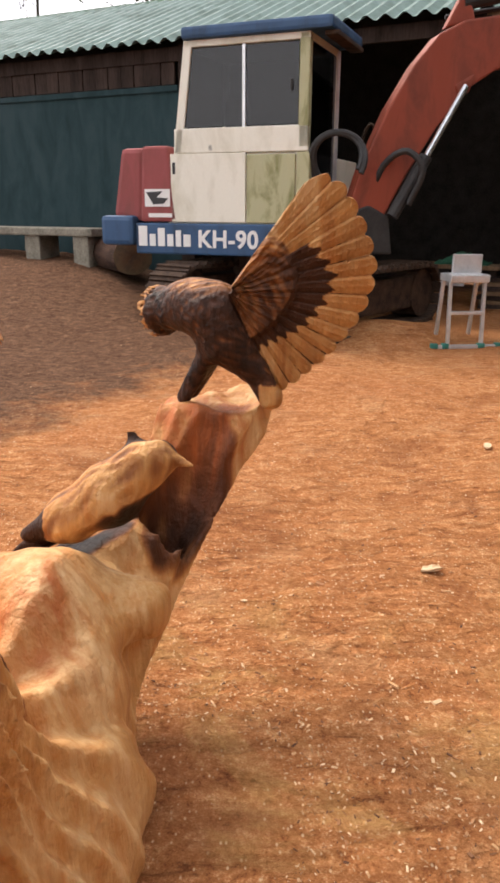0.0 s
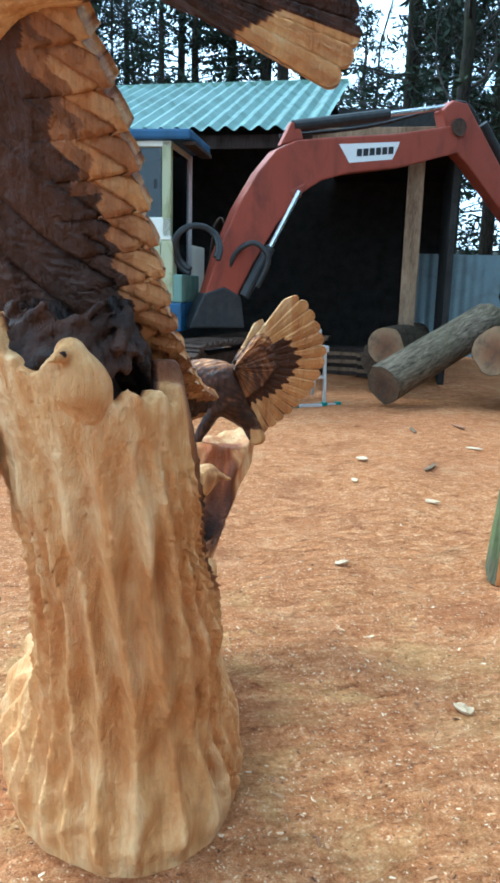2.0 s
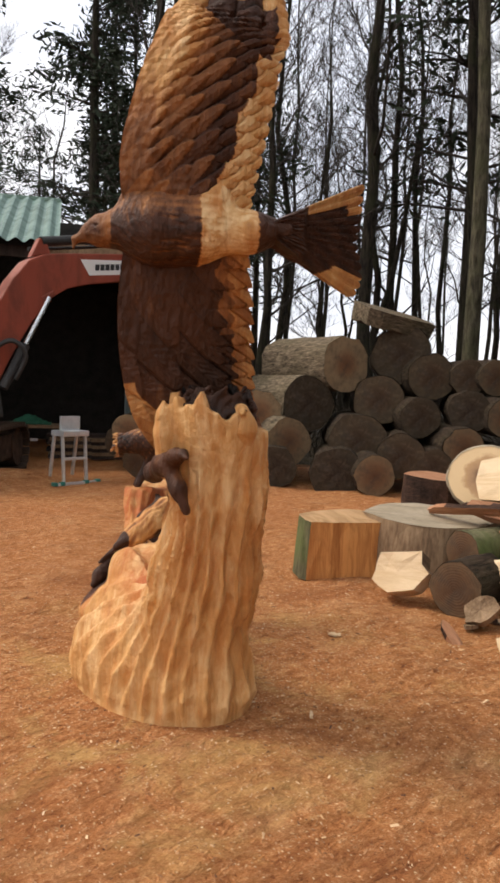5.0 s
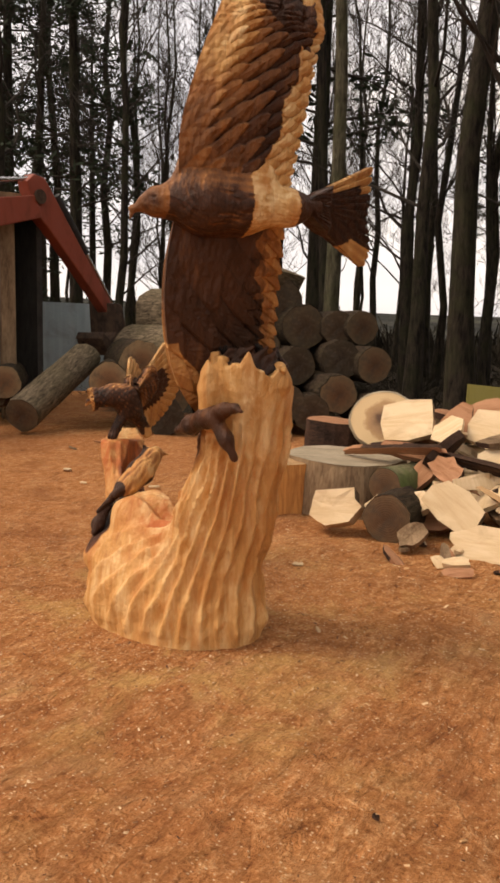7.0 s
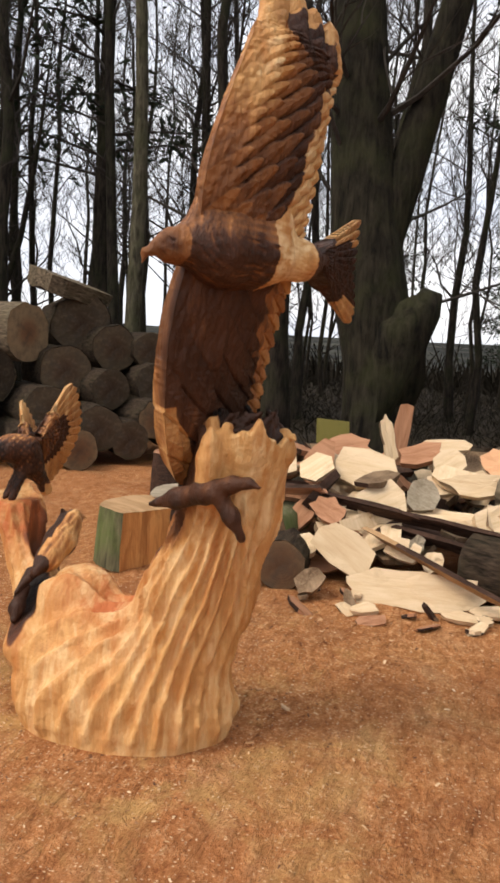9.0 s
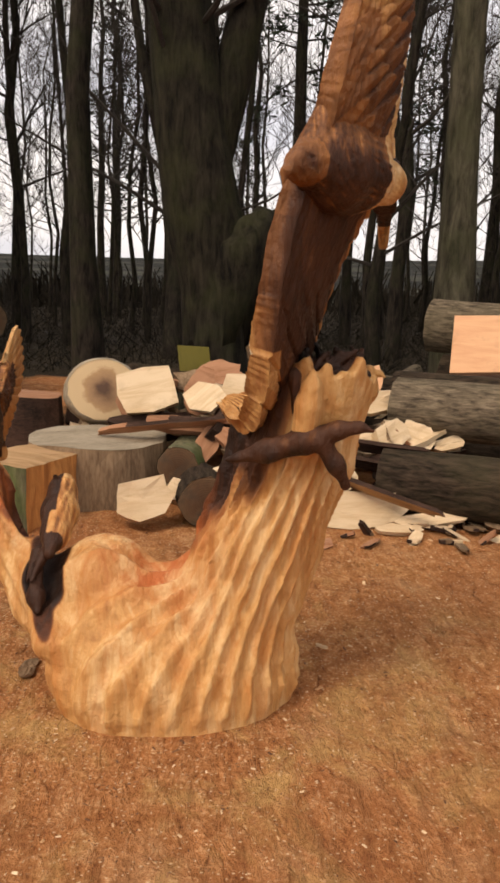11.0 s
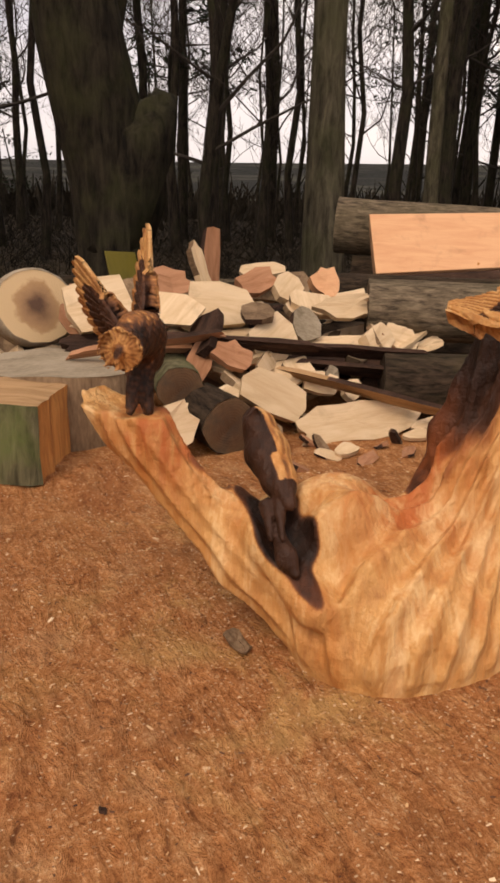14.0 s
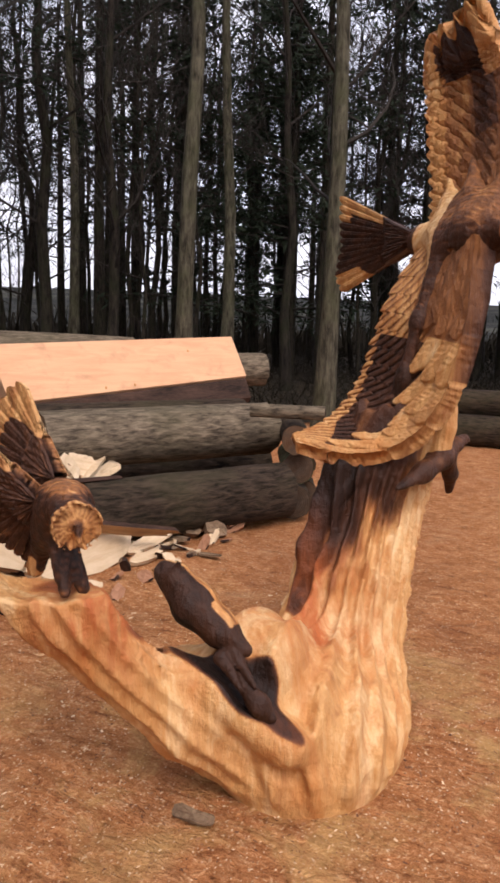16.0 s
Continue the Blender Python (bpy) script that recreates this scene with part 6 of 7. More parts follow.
log(5.46, 3.66, 0.55, 37, 1.3, 0.25, LOGBARK, STACKED)
log(3.69, 6.04, 0.63, 44, 1.3, 0.25, LOGBARK, "round log with a fresh tan sawn end in a stack", tan=True)
log(4.18, 5.94, 0.87, 34, 1.3, 0.3, LOGBARK, "round log with a fresh tan sawn end in a stack", tan=True)
log(4.74, 5.59, 1.0, 18, 1.6, 0.37, PALELOG, STACKED)
log(4.27, 5.44, 0.53, 18, 1.6, 0.31, PALELOG, STACKED)
log(3.88, 5.25, 0.24, 38, 1.3, 0.26, LOGBARK, STACKED)
log(5.9, 3.3, 0.3, 45, 1.3, 0.26, LOGBARK, STACKED)
log(2.62, 6.40, 0.24, 66, 1.9, 0.22, PALELOG, "pale barked log lying slanted against the stack", 20)
log(3.05, 7.35, 0.56, 40, 1.4, 0.22, LOGBARK, "log with an orange sawn end beside the stack", tan=True)

# ---- cut blocks, sawn beam, offcuts ----
def offcut(name, label, m, size, thick, mat, edge, seed, group="offcuts in the heap", curl=0.0, sides=7, square=3.0, rough=0.2):
    """An irregular slab: sawn faces, torn outline, one side of bark."""
    rng = random.Random(seed)
    t = thing(name, label, "offcut", group, m)
    L, W = size
    pts = []
    for k in range(sides * 2):
        a = 6.2832 * k / (sides * 2)
        cx, cy = math.cos(a), math.sin(a)
        q = (abs(cx) ** square + abs(cy) ** square) ** (-1 / square)
        j = rng.uniform(1 - rough, 1.06)
        pts.append((0.5 * L * cx * q * j, 0.5 * W * cy * q * j))
    lift = lambda x, y: curl * ((2 * y / W) ** 2 * W * 0.25 + (2 * x / L) ** 2 * L * 0.08)
    n = len(pts)
    hi = [(x, y, thick / 2 + lift(x, y) + rng.uniform(-0.004, 0.004)) for x, y in pts]
    mi = [(x * 0.55, y * 0.55, thick / 2 + lift(x * 0.55, y * 0.55) + rng.uniform(-0.006, 0.006)) for x, y in pts]
    lo = [(x * 0.95, y * 0.92, -thick * rng.uniform(0.35, 0.55) + lift(x, y)) for x, y in pts]
    hc, lc = (0, 0, thick / 2), (0, 0, -thick * 0.6)
    sawn, bark = [], []
    for k in range(n):
        j = (k + 1) % n
        sawn += [(hi[k], hi[j], mi[j], mi[k]), (mi[k], mi[j], hc)]
        bark.append((lo[j], lo[k], lc))
        (bark if k < n // 3 else sawn).append((hi[j], hi[k], lo[k], lo[j]))
    for name_, faces, m_ in (("sawn_side", sawn, mat), ("bark_side", bark, edge)):
        bm, at = bmesh.new(), {}
        for f in faces:
            bm.faces.new([at.setdefault(q, None) or at.update({q: bm.verts.new(q)}) or at[q] for q in f])
        part(name_, bm, m_, t)
    return t


def block(name, label, m, sx, sy, h, face, side, top, seed, category="timber block", flat=0.45):
    """A short upright cut of trunk: one flat split face, the rest rounded bark, a sawn top."""
    rng = random.Random(seed)
    t = thing(name, label, category, "", m)
    n = 28
    ring = []
    for k in range(n):
        a = 6.2832 * k / n
        x, y = sx * math.cos(a), sy * math.sin(a)
        ring.append((max(x, -flat * sx) + rng.uniform(-0.012, 0.012), y * rng.uniform(0.97, 1.03)))
    bm = bmesh.new()
    lv = [[bm.verts.new((x * (1.10 - 0.10 * f) + rng.uniform(-0.006, 0.006), y * (1.10 - 0.10 * f), h * f + (0.012 * math.sin(9 * x + 4 * y) if f == 1 else -0.02 * (f == 0)))) for x, y in ring] for f in (0, 0.35, 0.7, 1)]
    for a, b in zip(lv, lv[1:]):
        for k in range(n):
            j = (k + 1) % n
            f = bm.faces.new((a[k], a[j], b[j], b[k]))
            f.material_index = 1 if ring[k][0] < -flat * sx + 0.03 and ring[j][0] < -flat * sx + 0.03 else 0
    part("side", bm, [side, face], t)
    bm = bmesh.new()
    c = bm.verts.new((0, 0, h + 0.006))
    rim = [bm.verts.new((1.004 * x, 1.004 * y, h + 0.001 + 0.012 * math.sin(9 * x + 4 * y))) for x, y in ring]
    for k in range(n):
        bm.faces.new((rim[k], rim[(k + 1) % n], c))
    part("sawn_top", bm, top, t)
    return t


block("timber_block", "upright split block with green mossy bark and orange face", pose(1.55, 1.93, 0, 0, 0, 65), 0.31, 0.31, 0.36, ORANGEWOOD, MOSSBARK, PLANKWOOD, 3, flat=0.38)
block("tree_stump", "wide grey tree stump with a pale sawn top", pose(2.12, 1.66, 0, 0, 0, 200), 0.42, 0.47, 0.375, GREYWOOD, GREYWOOD, PALETOP, 5, "tree stump", 0.95)
block("dark_stump", "dark reddish bark stump behind the wide stump", pose(3.05, 2.32, 0, 0, 0, 90), 0.24, 0.26, 0.52, BARKDARK, BARKDARK, PINKWOOD, 6, "tree stump", 0.95)

# round sawn disc leaning on the stump
disc = thing("sawn_disc", "thick round tree slice with a dark heart leaning on stumps", "tree slice", m=look((2.92, 1.74, 0.57), (6.9, 3.0, -1.0)) @ pose(0, 0, 0, 0, -90, 0) @ Matrix.Diagonal((1.0, 0.84, 0.96, 1)))
bm = bmesh.new()
tube(bm, [(-0.07, 0, 0), (-0.05, 0, 0), (0.05, 0, 0), (0.07, 0, 0)], [0.29, 0.31, 0.31, 0.29], 28, caps=False, wob=0.02, rng=random.Random(2))
part("bark_rim", bm, PALETOP, disc, smooth=True)
for sx in (-0.066, 0.066):
    bm = bmesh.new()
    c = bm.verts.new((sx * 1.06, 0, 0))
    rim = [bm.verts.new((sx, 0.292 * math.cos(6.2832 * k / 28), 0.292 * math.sin(6.2832 * k / 28))) for k in range(28)]
    for k in range(28):
        bm.faces.new((rim[k], rim[(k + 1) % 28], c) if sx > 0 else (rim[(k + 1) % 28], rim[k], c))
    part("sawn_face", bm, DISCFACE, disc)

# sawn beam, tapering, on long logs
beam = thing("sawn_beam", "long squared beam with fresh orange sawn face, bark below", "beam", m=pose(3.06, -2.28, 0.936, 42, 0, 54.5))
bm = bmesh.new()
prism(bm, [(-1.16, -0.145), (-1.135, 0.357), (1.21, 0.21), (1.083, -0.43)], 0.34, Matrix.Translation((0, -0.17, 0)), bevel=0.006)
part("beam_timber", bm, BEAMWOOD, beam)
bm = bmesh.new()
prism(bm, [(-1.15, -0.40), (-1.16, -0.15), (1.07, -0.437), (1.03, -0.58)], 0.32, Matrix.Translation((0, -0.16, 0)), bevel=0.03)
part("beam_bark", bm, BARKDARK, beam)
for u, v in ((0.25, -0.275), (-0.02, -0.245), (-0.62, 0.16)):
    bm = bmesh.new()
    tube(bm, [(u, 0.166, v), (u, 0.1715, v), (u + 0.002, 0.1725, v)], [0.016, 0.014, 0.005], 10)
    part("knot", bm, ORANGEWOOD, beam, "small brown knot")
log(1.02, -1.62, 0.22, 26, 1.55, 0.20, LOGBARK, "long dark log at the foot of the beam pile", group="long logs")
log(1.38, -2.05, 0.61, 28, 1.85, 0.20, PALELOG, "long grey barked log under the sawn beam", group="long logs")
log(1.75, -2.60, 0.20, 30, 2.6, 0.22, LOGBARK, "long weathered log on the ground", group="long logs")
log(2.05, -2.75, 0.58, 30, 2.4, 0.17, LOGBARK, "long dark log under the beam", group="long logs")
log(4.25, -1.25, 1.08, 215.5, 1.7, 0.25, PALELOG, "long knotty log behind the sawn beam", group="long logs", pitch=-2)
log(2.32, -3.62, 0.98, 35.5, 1.4, 0.17, PALELOG, "grey log end sticking out behind the beam", group="long logs")
log(2.62, -3.5, 0.60, 33, 2.6, 0.22, LOGBARK, "long weathered log in the beam pile", group="long logs")
log(2.3, -3.1, 0.22, 30, 2.9, 0.22, LOGBARK, "long weathered log on the ground", group="long logs")
log(3.0, -3.6, 0.22, 33, 2.9, 0.22, LOGBARK, "long weathered log on the ground", group="long logs")
# short stacked timbers at the pile's end
for k, (dx, dy, z, r, mt) in enumerate(((0, 0, 0.14, 0.13, LOGBARK), (0.05, -0.25, 0.14, 0.12, LOGBARK), (0.02, -0.1, 0.38, 0.12, MOSSBARK), (0.0, -0.02, 0.60, 0.11, LOGBARK), (0.1, -0.3, 0.38, 0.12, PALELOG))):
    log(0.92 + dx, -1.62 + dy, z, 150, 0.7, r, mt, "short rough timber stacked at the end of the log pile", group="short timbers")
log(0.75, -1.75, 0.80, 70, 0.55, 0.05, PALELOG, "thin pale pole lying on stacked timbers", group="short timbers")

C, R, G, K, B, T, O = CREAM, PINKWOOD, GREYWOOD, BARKDARK, PLANKWOOD, PALETOP, BEAMWOOD
FRESH, REDDISH, GREYED = "pale freshly sawn offcut on a heap", "reddish split offcut on a heap", "grey weathered offcut on a heap"


def facing(x, y, z, bearing, rise, roll):
    """A pose whose z axis looks out along a compass bearing, raised by rise degrees; x runs level, turned by roll."""
    n = Vector((math.sin(radians(bearing)) * math.cos(radians(rise)), math.cos(radians(bearing)) * math.cos(radians(rise)), math.sin(radians(rise))))
    a = Vector((0, 0, 1)).cross(n).normalized()
    b = n.cross(a)
    m = Matrix((a, b, n)).transposed().to_4x4()
    return Matrix.Translation((x, y, z)) @ m @ pose(0, 0, 0, 0, 0, roll)


# place, compass bearing, rise and roll of the sawn face, length, width, thickness, timber, squareness
PIECES = [
    ((2.62, 1.36, 0.62), (268, 30, 14), 0.46, 0.36, 0.10, C, 6), ((2.62, 0.98, 0.60), (262, 24, -20), 0.26, 0.42, 0.09, R, 2.2), ((2.95, 0.82, 0.70), (265, 50, 12), 0.42, 0.30, 0.07, R, 3),
    ((2.45, 0.60, 0.62), (268, 38, -10), 0.50, 0.34, 0.08, C, 3.4), ((3.14, 0.42, 0.84), (262, 12, 84), 0.50, 0.15, 0.08, R, 5), ((3.10, 0.52, 0.80), (250, 16, 100), 0.42, 0.11, 0.07, C, 5),
    ((2.02, 0.40, 0.47), (266, 26, 30), 0.34, 0.33, 0.07, C, 2.2), ((2.10, 0.14, 0.53), (258, 34, 60), 0.30, 0.22, 0.07, T, 2.0), ((2.20, -0.28, 0.63), (272, 44, 2), 0.66, 0.22, 0.05, C, 2.6),
    ((1.62, 0.56, 0.22), (268, 34, -34), 0.46, 0.28, 0.07, C, 3), ((1.42, 0.12, 0.07), (272, 42, 3), 0.88, 0.28, 0.05, C, 3.2), ((1.40, 1.30, 0.13), (262, 26, 8), 0.40, 0.28, 0.14, C, 3),
    ((2.66, 0.0, 0.70), (262, 40, 34), 0.26, 0.24, 0.07, C, 2.4), ((2.72, 0.22, 0.74), (268, 50, 18), 0.36, 0.22, 0.06, R, 4), ((2.74, -0.34, 0.72), (280, 26, 10), 0.24, 0.24, 0.12, O, 3),
    ((3.0, 0.06, 0.80), (268, 62, 8), 0.40, 0.18, 0.03, C, 4), ((2.30, 0.42, 0.43), (268, 66, -4), 0.60, 0.16, 0.03, C, 4), ((2.05, -0.10, 0.42), (272, 66, -2), 0.72, 0.14, 0.03, C, 4),
    ((1.95, -0.32, 0.45), (255, 34, 24), 0.26, 0.20, 0.09, C, 4), ((1.98, -0.52, 0.44), (280, 30, -20), 0.24, 0.20, 0.08, C, 3), ((1.92, -0.72, 0.40), (285, 32, 24), 0.22, 0.10, 0.04, C, 4),
    ((1.95, 0.92, 0.36), (270, 30, 60), 0.34, 0.16, 0.07, R, 3), ((2.10, 1.06, 0.46), (264, 50, -6), 0.56, 0.13, 0.05, R, 6), ((1.86, 0.72, 0.40), (270, 40, -30), 0.30, 0.20, 0.06, R, 3),
    ((1.66, 0.86, 0.18), (258, 44, 24), 0.24, 0.20, 0.08, C, 2.6), ((1.58, 1.06, 0.12), (275, 50, -30), 0.26, 0.18, 0.07, C, 3), ((1.34, 0.72, 0.06), (262, 40, 40), 0.22, 0.16, 0.06, G, 3),
    ((1.72, 0.20, 0.24), (275, 34, -16), 0.26, 0.16, 0.06, C, 3), ((1.66, 0.02, 0.20), (268, 30, 50), 0.16, 0.14, 0.06, C, 2.4), ((1.74, 0.12, 0.28), (266, 26, 80), 0.14, 0.10, 0.05, T, 2.4),
    ((1.70, -0.48, 0.24), (275, 30, -32), 0.32, 0.20, 0.05, C, 3), ((1.66, -0.64, 0.22), (285, 26, 58), 0.26, 0.09, 0.03, C, 3), ((1.60, -0.80, 0.16), (292, 34, 20), 0.18, 0.13, 0.05, C, 3),
    ((1.34, -0.46, 0.05), (280, 60, 12), 0.52, 0.10, 0.03, C, 2.2), ((1.30, -0.86, 0.06), (290, 40, 30), 0.18, 0.14, 0.06, G, 3), ((1.16, -0.92, 0.05), (300, 42, -30), 0.17, 0.13, 0.06, G, 3), ((1.22, -1.05, 0.05), (285, 50, 70), 0.24, 0.12, 0.05, K, 3),
    ((1.12, 0.34, 0.02), (270, 74, 20), 0.17, 0.10, 0.03, C, 3), ((1.20, -0.22, 0.03), (272, 68, 0), 0.34, 0.08, 0.03, C, 3), ((2.36, -0.58, 0.56), (275, 40, -14), 0.34, 0.16, 0.04, C, 3),
    ((2.55, 1.20, 0.40), (266, 60, 3), 0.9, 0.2, 0.05, K, 5), ((2.20, 0.70, 0.36), (266, 56, -3), 0.8, 0.18, 0.05, K, 5), ((1.90, -0.05, 0.33), (272, 56, 2), 0.9, 0.2, 0.05, K, 5), ((1.78, 0.78, 0.10), (268, 34, 10), 0.5, 0.24, 0.07, R, 3),
    ((1.85, -0.45, 0.12), (276, 36, -6), 0.6, 0.22, 0.06, K, 4), ((3.1, -0.1, 0.66), (270, 40, 5), 0.6, 0.26, 0.05, G, 4), ((3.2, 0.9, 0.60), (270, 40, -8), 0.6, 0.26, 0.06, G, 4), ((2.9, -0.62, 0.55), (276, 44, 8), 0.5, 0.2, 0.05, C, 4)]
for k, (at, (bearing, rise, roll), L, W, th, mt, sq) in enumerate(PIECES):
    offcut("offcut", FRESH if mt is C else (REDDISH if mt in (R, O) else GREYED), facing(*at, bearing, rise, roll), (L, W), th, mt, K if mt is not C else G, 100 + k, curl=0.03 + 0.09 * (k % 3), sides=(4, 5, 7)[k % 3] if L < 0.6 else 9, square=sq, rough=(0.16, 0.24, 0.30)[k % 3])
# long planks with waney edges through the heap
for p0, p1, w, mt in (((1.80, 0.50, 0.35), (1.12, -0.50, 0.13), 0.15, B), ((2.16, -0.30, 0.70), (1.55, -2.0, 0.72), 0.05, C), ((2.3, 0.30, 0.36), (1.98, -0.80, 0.34), 0.09, B), ((2.2, 1.3, 0.50), (1.75, 0.1, 0.46), 0.14, K), ((2.0, 0.75, 0.46), (1.62, -0.55, 0.40), 0.16, K), ((2.1, 1.7, 0.42), (1.9, 0.75, 0.55), 0.12, R), ((1.9, 0.3, 0.34), (1.5, -0.7, 0.26), 0.16, K)):
    a, b = Vector(p0), Vector(p1)
    m = look(a.lerp(b, 0.5), b) @ pose(0, 0, 0, 0, 90, 0) @ pose(0, 0, 0, 90 - 35, 0, 0)
    offcut("plank", "long waney-edged plank lying through the offcut heap", m, ((b - a).length, w), 0.03, mt, K, int(abs(p0[0] * 100)), "planks in the heap", sides=9, square=6.0, rough=0.25)

heap = random.Random(31)


def heap_height(x, y):
    return max(0.0, 0.66 * float(ramp01(np.array(x), 1.22, 2.25)) * float(ramp01(np.array(y), -1.2, -0.3)) * float(ramp01(np.array(y), 2.6, 1.2)))


for k in range(170):
    y = heap.uniform(-1.0, 2.3)
    x = heap.uniform(1.8, 3.5)
    if y > 0.95 and x < 2.6:
        continue
    z = max(0.03, heap_height(x, y) * heap.uniform(0.25, 0.97))
    tint = heap.random()
    mat, edge, lab = (C, G, FRESH) if tint < 0.52 else ((R, K, REDDISH) if tint < 0.70 else ((G, K, GREYED) if tint < 0.90 else (K, K, "dark bark offcut on a heap")))
    offcut("offcut", lab, pose(x, y, z, heap.gauss(0, 18), heap.gauss(-22, 18), heap.gauss(10, 45)), (heap.uniform(0.14, 0.36), heap.uniform(0.2, 0.55)), heap.uniform(0.02, 0.06), mat, edge, k, curl=heap.uniform(0, 0.15), sides=heap.choice((3, 4, 5, 7)), square=heap.uniform(2.2, 6), rough=0.26)

# splinters and chips strewn round the foot of the heap and the beam pile
for k in range(64):
    x, y = heap.uniform(0.95, 1.75), heap.uniform(-1.25, 0.75) if k % 3 else heap.uniform(-1.2, -0.4)
    mt = (C, C, R, C, G)[k % 5]
    offcut("offcut", "small pale splinter at the foot of the heap" if mt is C else "small brown splinter at the foot of the heap", pose(x, y, gz(x, y) + 0.015 + 0.16 * max(0.0, x - 1.2) * heap.random(), heap.gauss(0, 22), heap.gauss(-14, 20), heap.uniform(0, 180)), (heap.uniform(0.07, 0.26), heap.uniform(0.03, 0.09)), heap.uniform(0.010, 0.03), mt, K, 700 + k, "splinters", sides=4, square=heap.uniform(2.2, 5), rough=0.22)
for x, y, z, r in ((1.0, -6.35, 0.19, 0.20), (1.1, -6.75, 0.19, 0.19), (1.05, -6.55, 0.52, 0.18), (1.6, -7.2, 0.2, 0.2)):
    log(x, y, z, 262, 3.0, r, LOGBARK, "dark felled log lying at the wood's edge", group="fallen logs")

# green-barked round among the offcuts, yellow sheet behind
log(1.70, 1.10, 0.27, 100, 0.4, 0.135, MOSSBARK, "short green-barked round wedged in the offcuts", group="rounds in the heap")
log(1.38, 0.92, 0.13, 84, 0.36, 0.165, LOGBARK, "short brown round with pale end in the offcuts", group="rounds in the heap")
sheet_ob = part("yellow_sheet", a_box(-0.15, 0.15, -0.006, 0.006, -0.11, 0.11, bevel=0.004), YELLOW, None)
sheet_ob.matrix_basis = pose(3.35, 1.03, 0.80, -20, 4, -60)
tagged(sheet_ob, "faded yellow-green metal sheet standing behind the offcuts", "metal sheet")
# fallen branches and litter timber towards the trees
for k in range(26):
    x, y = heap.uniform(4.4, 9.5), heap.uniform(-2.5, 2.6)
    log(x, y, gz(x, y) + 0.09, heap.uniform(0, 180), heap.uniform(0.6, 2.2), heap.uniform(0.05, 0.16), LOGBARK if k % 3 else PALELOG, "old fallen log lying at the wood's edge", group="fallen logs", seed=k)

# ---- step stool, bench, things in the shed, small ground things ----
stool = thing("step_stool", "scuffed aluminium step stool with green plastic feet", "step stool", m=pose(1.90, 6.62, gz(1.86, 6.62), 0, 0, 6) @ Matrix.Diagonal((0.70, 1.0, 0.96, 1)))
for x0 in (-0.24, 0.20):
    for y0, lean in ((-0.02, 4), (0.30, -10)):
        part("leg", a_box(x0, x0 + 0.04, y0 - 0.02, y0 + 0.02, 0.03, 0.60, bevel=0.005, m=pose(0, 0, 0, -lean, 0, 0)), ALU, stool)
part("top_step", a_box(-0.25, 0.25, -0.04, 0.24, 0.60, 0.67, bevel=0.012), ALU, stool)
part("lower_step", a_box(-0.22, 0.22, -0.03, 0.04, 0.31, 0.34, bevel=0.006), ALU, stool)
part("back_plate", a_box(-0.13, 0.25, 0.16, 0.20, 0.67, 0.84, bevel=0.01), ALU, stool)
part("base_bar", a_box(-0.40, 0.44, -0.045, 0.0, 0.0, 0.035, bevel=0.006), ALU, stool)
for x0 in (-0.44, 0.40, -0.30, 0.17):
    part("rubber_foot", a_box(x0, x0 + 0.09, -0.05, 0.01, 0.0, 0.05, bevel=0.012), GREENPLASTIC, stool)

bench = thing("stone_bench", "weathered stone slab bench against the teal wall", "bench", m=pose(-2.75, 10.35, gz(-2.75, 10.35), 0, 0, -26))
part("slab", a_box(-1.9, 0.95, -0.25, 0.25, 0.30, 0.40, bevel=0.02), STONE, bench)
for x0 in (-1.5, -0.2, 0.6):
    part("support", a_box(x0, x0 + 0.25, -0.2, 0.2, -0.1, 0.305, bevel=0.02), STONE, bench)
log(-1.42, 9.2, 0.62, -26, 0.9, 0.24, BARKDARK, "dark upright-cut round of trunk behind the excavator", group="rounds by the wall")
log(3.0, 7.55, 0.40, 60, 0.5, 0.2, BARKDARK, "dark short round beside the shed opening", group="rounds by the wall")

# boards and cloth inside the shed
for k in range(7):
    ob = part("stacked_board", a_box(-0.45, 0.45, -0.2, 0.2, 0, 0.05, bevel=0.004), GREYWOOD if k % 2 else BOARD, None)
    ob.matrix_basis = SHED @ pose(3.2 + 0.03 * math.sin(9 * k), 1.0, 0.02 + 0.055 * k + gz(3.3, 9.0), 0, 0, 4 * math.sin(5 * k))
    tagged(ob, "old grey board in a stack inside the shed", "board", "stacked boards")
for k in range(6):
    ob = part("stacked_board", a_box(-0.35, 0.35, -0.15, 0.15, 0, 0.05, bevel=0.004), GREYWOOD if k % 2 else BOARD, None)
    ob.matrix_basis = SHED @ pose(3.75 + 0.02 * math.sin(7 * k), 0.8, 0.02 + 0.055 * k + gz(3.3, 9.0), 0, 0, 5 * math.sin(3 * k))
    tagged(ob, "old grey board in a stack inside the shed", "board", "stacked boards")
workbench = thing("workbench", "low dark timber bench inside the shed", "bench", m=SHED @ pose(2.45, 1.2, 0.0))
part("bench_top", a_box(-0.5, 0.5, -0.25, 0.25, 0.45, 0.5, bevel=0.006), GREYWOOD, workbench)
for x0 in (-0.46, 0.38):
    part("leg", a_box(x0, x0 + 0.08, -0.2, 0.2, 0, 0.45), BOARD, workbench)
bm = bmesh.new()
n = 16
grid = [[bm.verts.new((-0.34 + 0.68 * i / n, -0.2 + 0.4 * j / n, 0.50 + 0.14 * math.exp(-((i - 8) / 5) ** 2 - ((j - 8) / 5) ** 2) + 0.03 * math.sin(1.7 * i) * math.sin(2.1 * j))) for j in range(n + 1)] for i in range(n + 1)]
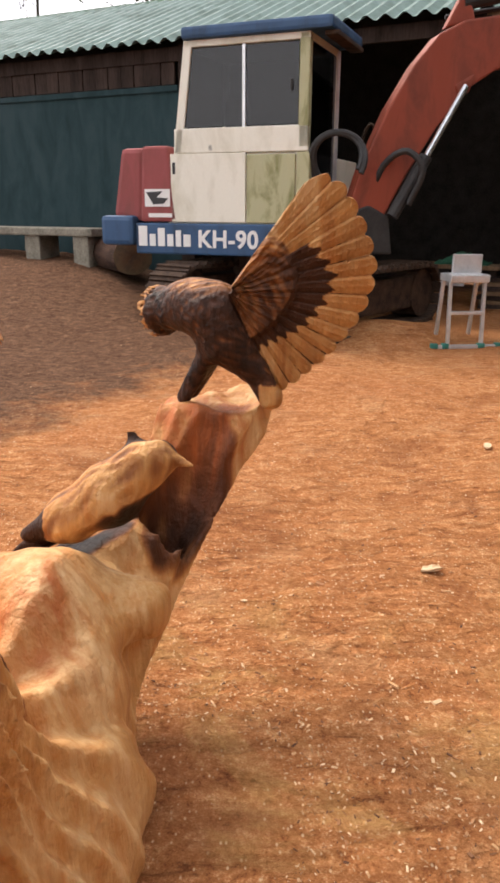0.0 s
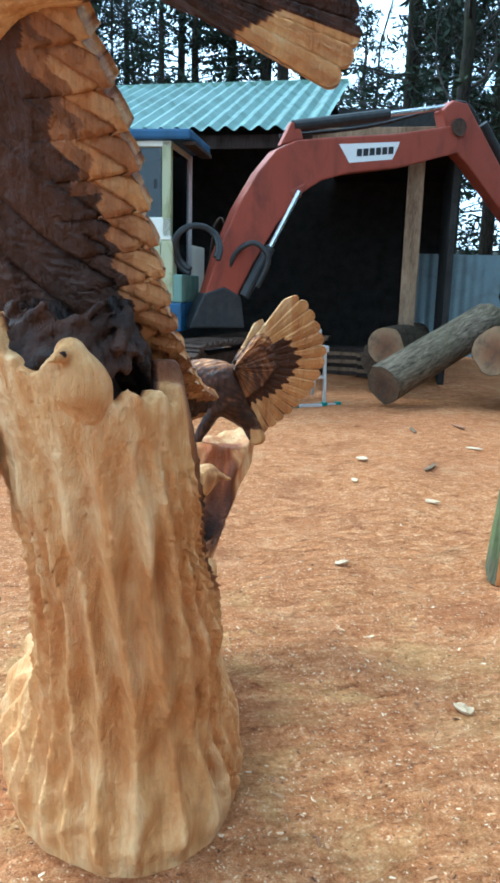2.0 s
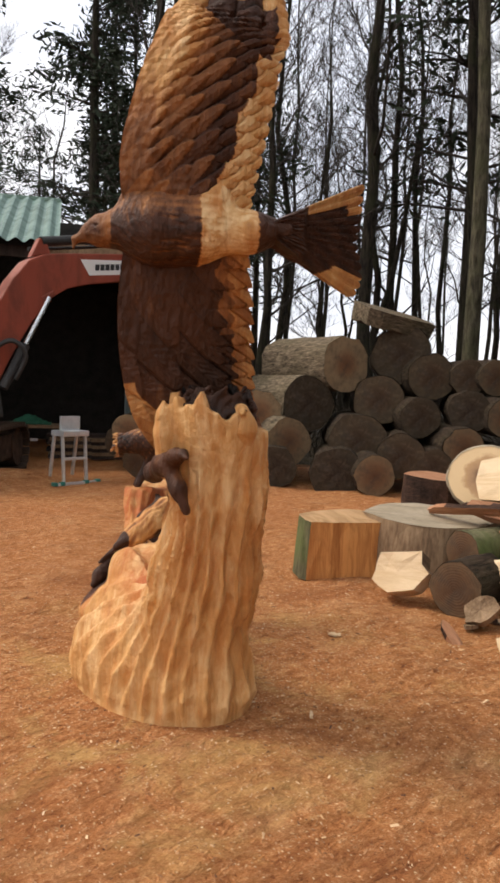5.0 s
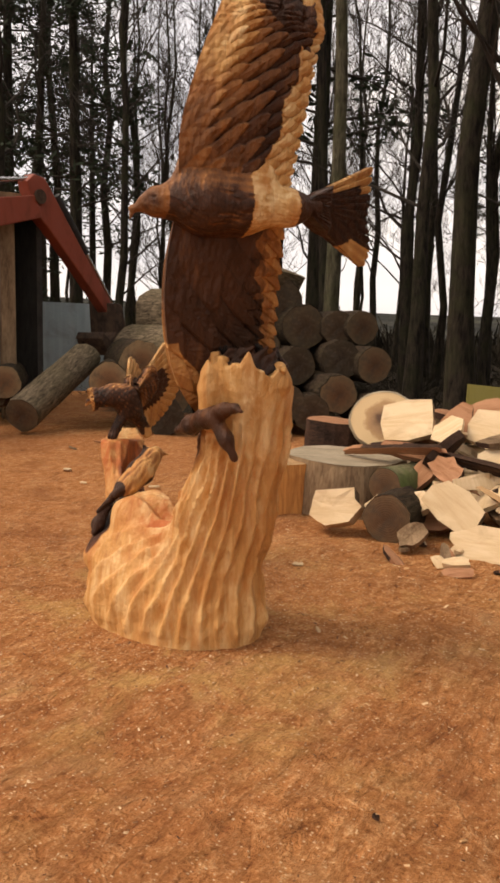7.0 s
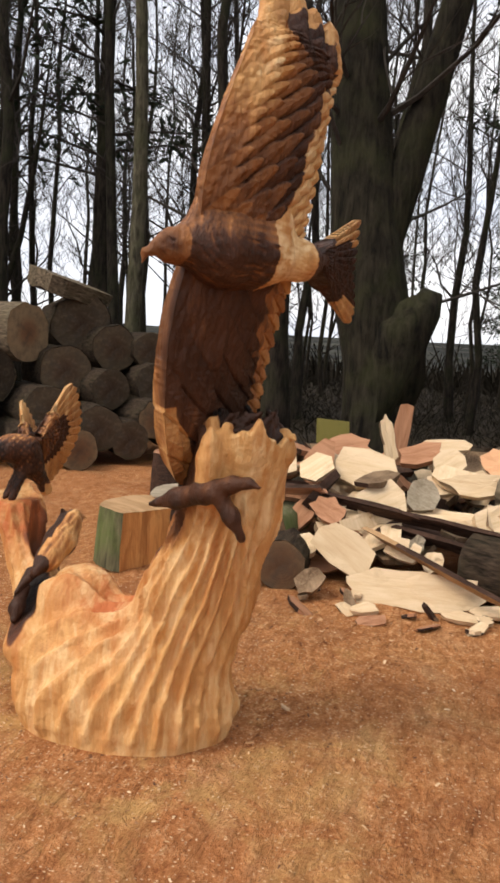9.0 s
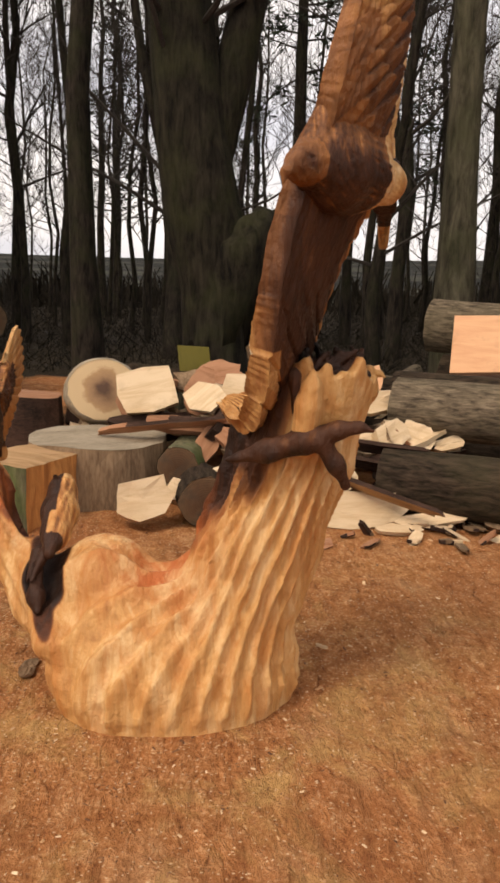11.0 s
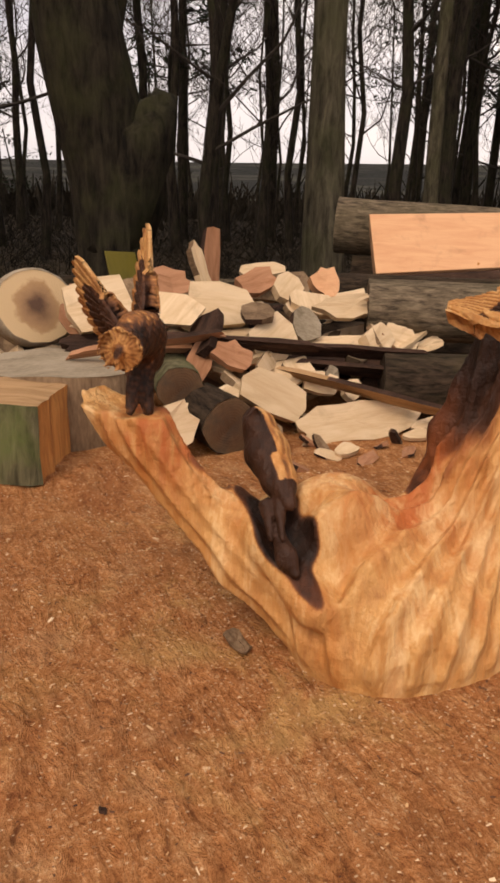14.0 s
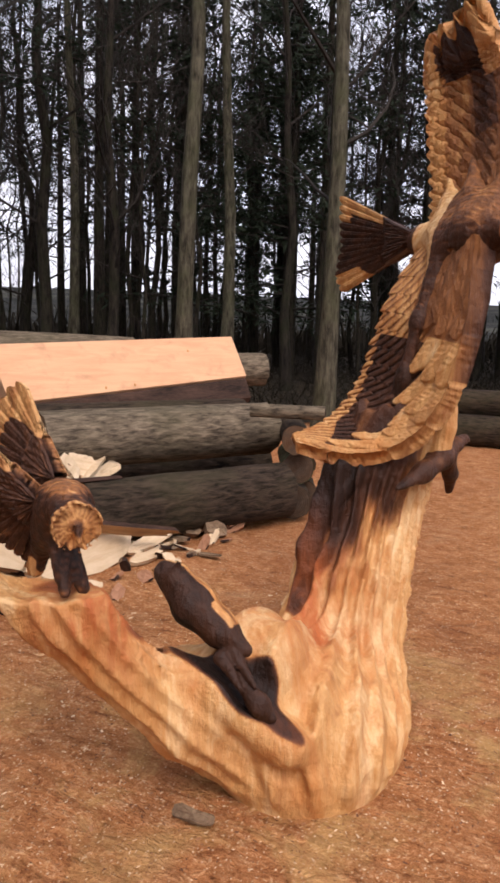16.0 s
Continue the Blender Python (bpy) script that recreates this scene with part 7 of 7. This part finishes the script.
for i in range(n):
    for j in range(n):
        bm.faces.new((grid[i][j], grid[i + 1][j], grid[i + 1][j + 1], grid[i][j + 1]))
cloth = finish("green_cloth", bm, TARP, smooth=True)
cloth.matrix_basis = SHED @ pose(2.45, 1.2, 0.006)
cloth.modifiers.new("thick", "SOLIDIFY").thickness = 0.01
tagged(cloth, "crumpled bright green cloth on the shed bench", "cloth")
bar = part("floor_rail", a_box(-0.9, 1.6, 0.55, 0.60, 0.28, 0.32), ALU, None)
bar.matrix_basis = SHED @ pose(1.0, 0, 0)
tagged(bar, "pale metal rail across the shed opening", "rail")

# half-round slab on top of the log stack
offcut("half_log", "half-round slab of trunk lying on top of the log stack", pose(6.0, 5.30, 2.17, 16, 10, -20), (1.15, 0.75), 0.24, PALELOG, BARKDARK, 9, "logs in the stack", sides=9, square=5.0, rough=0.06)
# flakes of bark and large chips on the sawdust
for k, (x, y, L, W, mt) in enumerate(((-0.37, 1.57, 0.20, 0.09, GREYWOOD), (1.50, 4.2, 0.16, 0.10, CREAM), (1.22, 3.65, 0.13, 0.06, CREAM), (1.5, 3.1, 0.14, 0.07, CREAM), (-0.35, 3.6, 0.12, 0.04, CREAM), (0.62, 2.3, 0.10, 0.05, CREAM), (1.9, 3.9, 0.3, 0.06, GREYWOOD), (2.4, 5.2, 0.25, 0.05, GREYWOOD), (0.55, 1.05, 0.09, 0.06, CREAM), (-2.05, 1.55, 0.07, 0.03, CREAM), (-1.55, 2.1, 0.06, 0.03, CREAM), (-0.2, 0.45, 0.08, 0.02, CREAM), (2.9, 5.3, 0.4, 0.08, PINKWOOD), (2.6, 4.5, 0.2, 0.05, CREAM), (-1.9, -0.4, 0.05, 0.03, CREAM), (-1.1, 2.55, 0.04, 0.03, BARKDARK), (-0.9, 2.1, 0.03, 0.02, BARKDARK), (-1.2, -0.35, 0.03, 0.02, BARKDARK))):
    offcut("bark_flake" if mt is not CREAM else "wood_chip", "flat flake of wood lying on the sawdust", pose(x, y, gz(x, y) + 0.012, 3, 4, 37 * k), (0.75 * L, 0.7 * W), 0.010, mt, mt, 400 + k, "flakes on the ground")
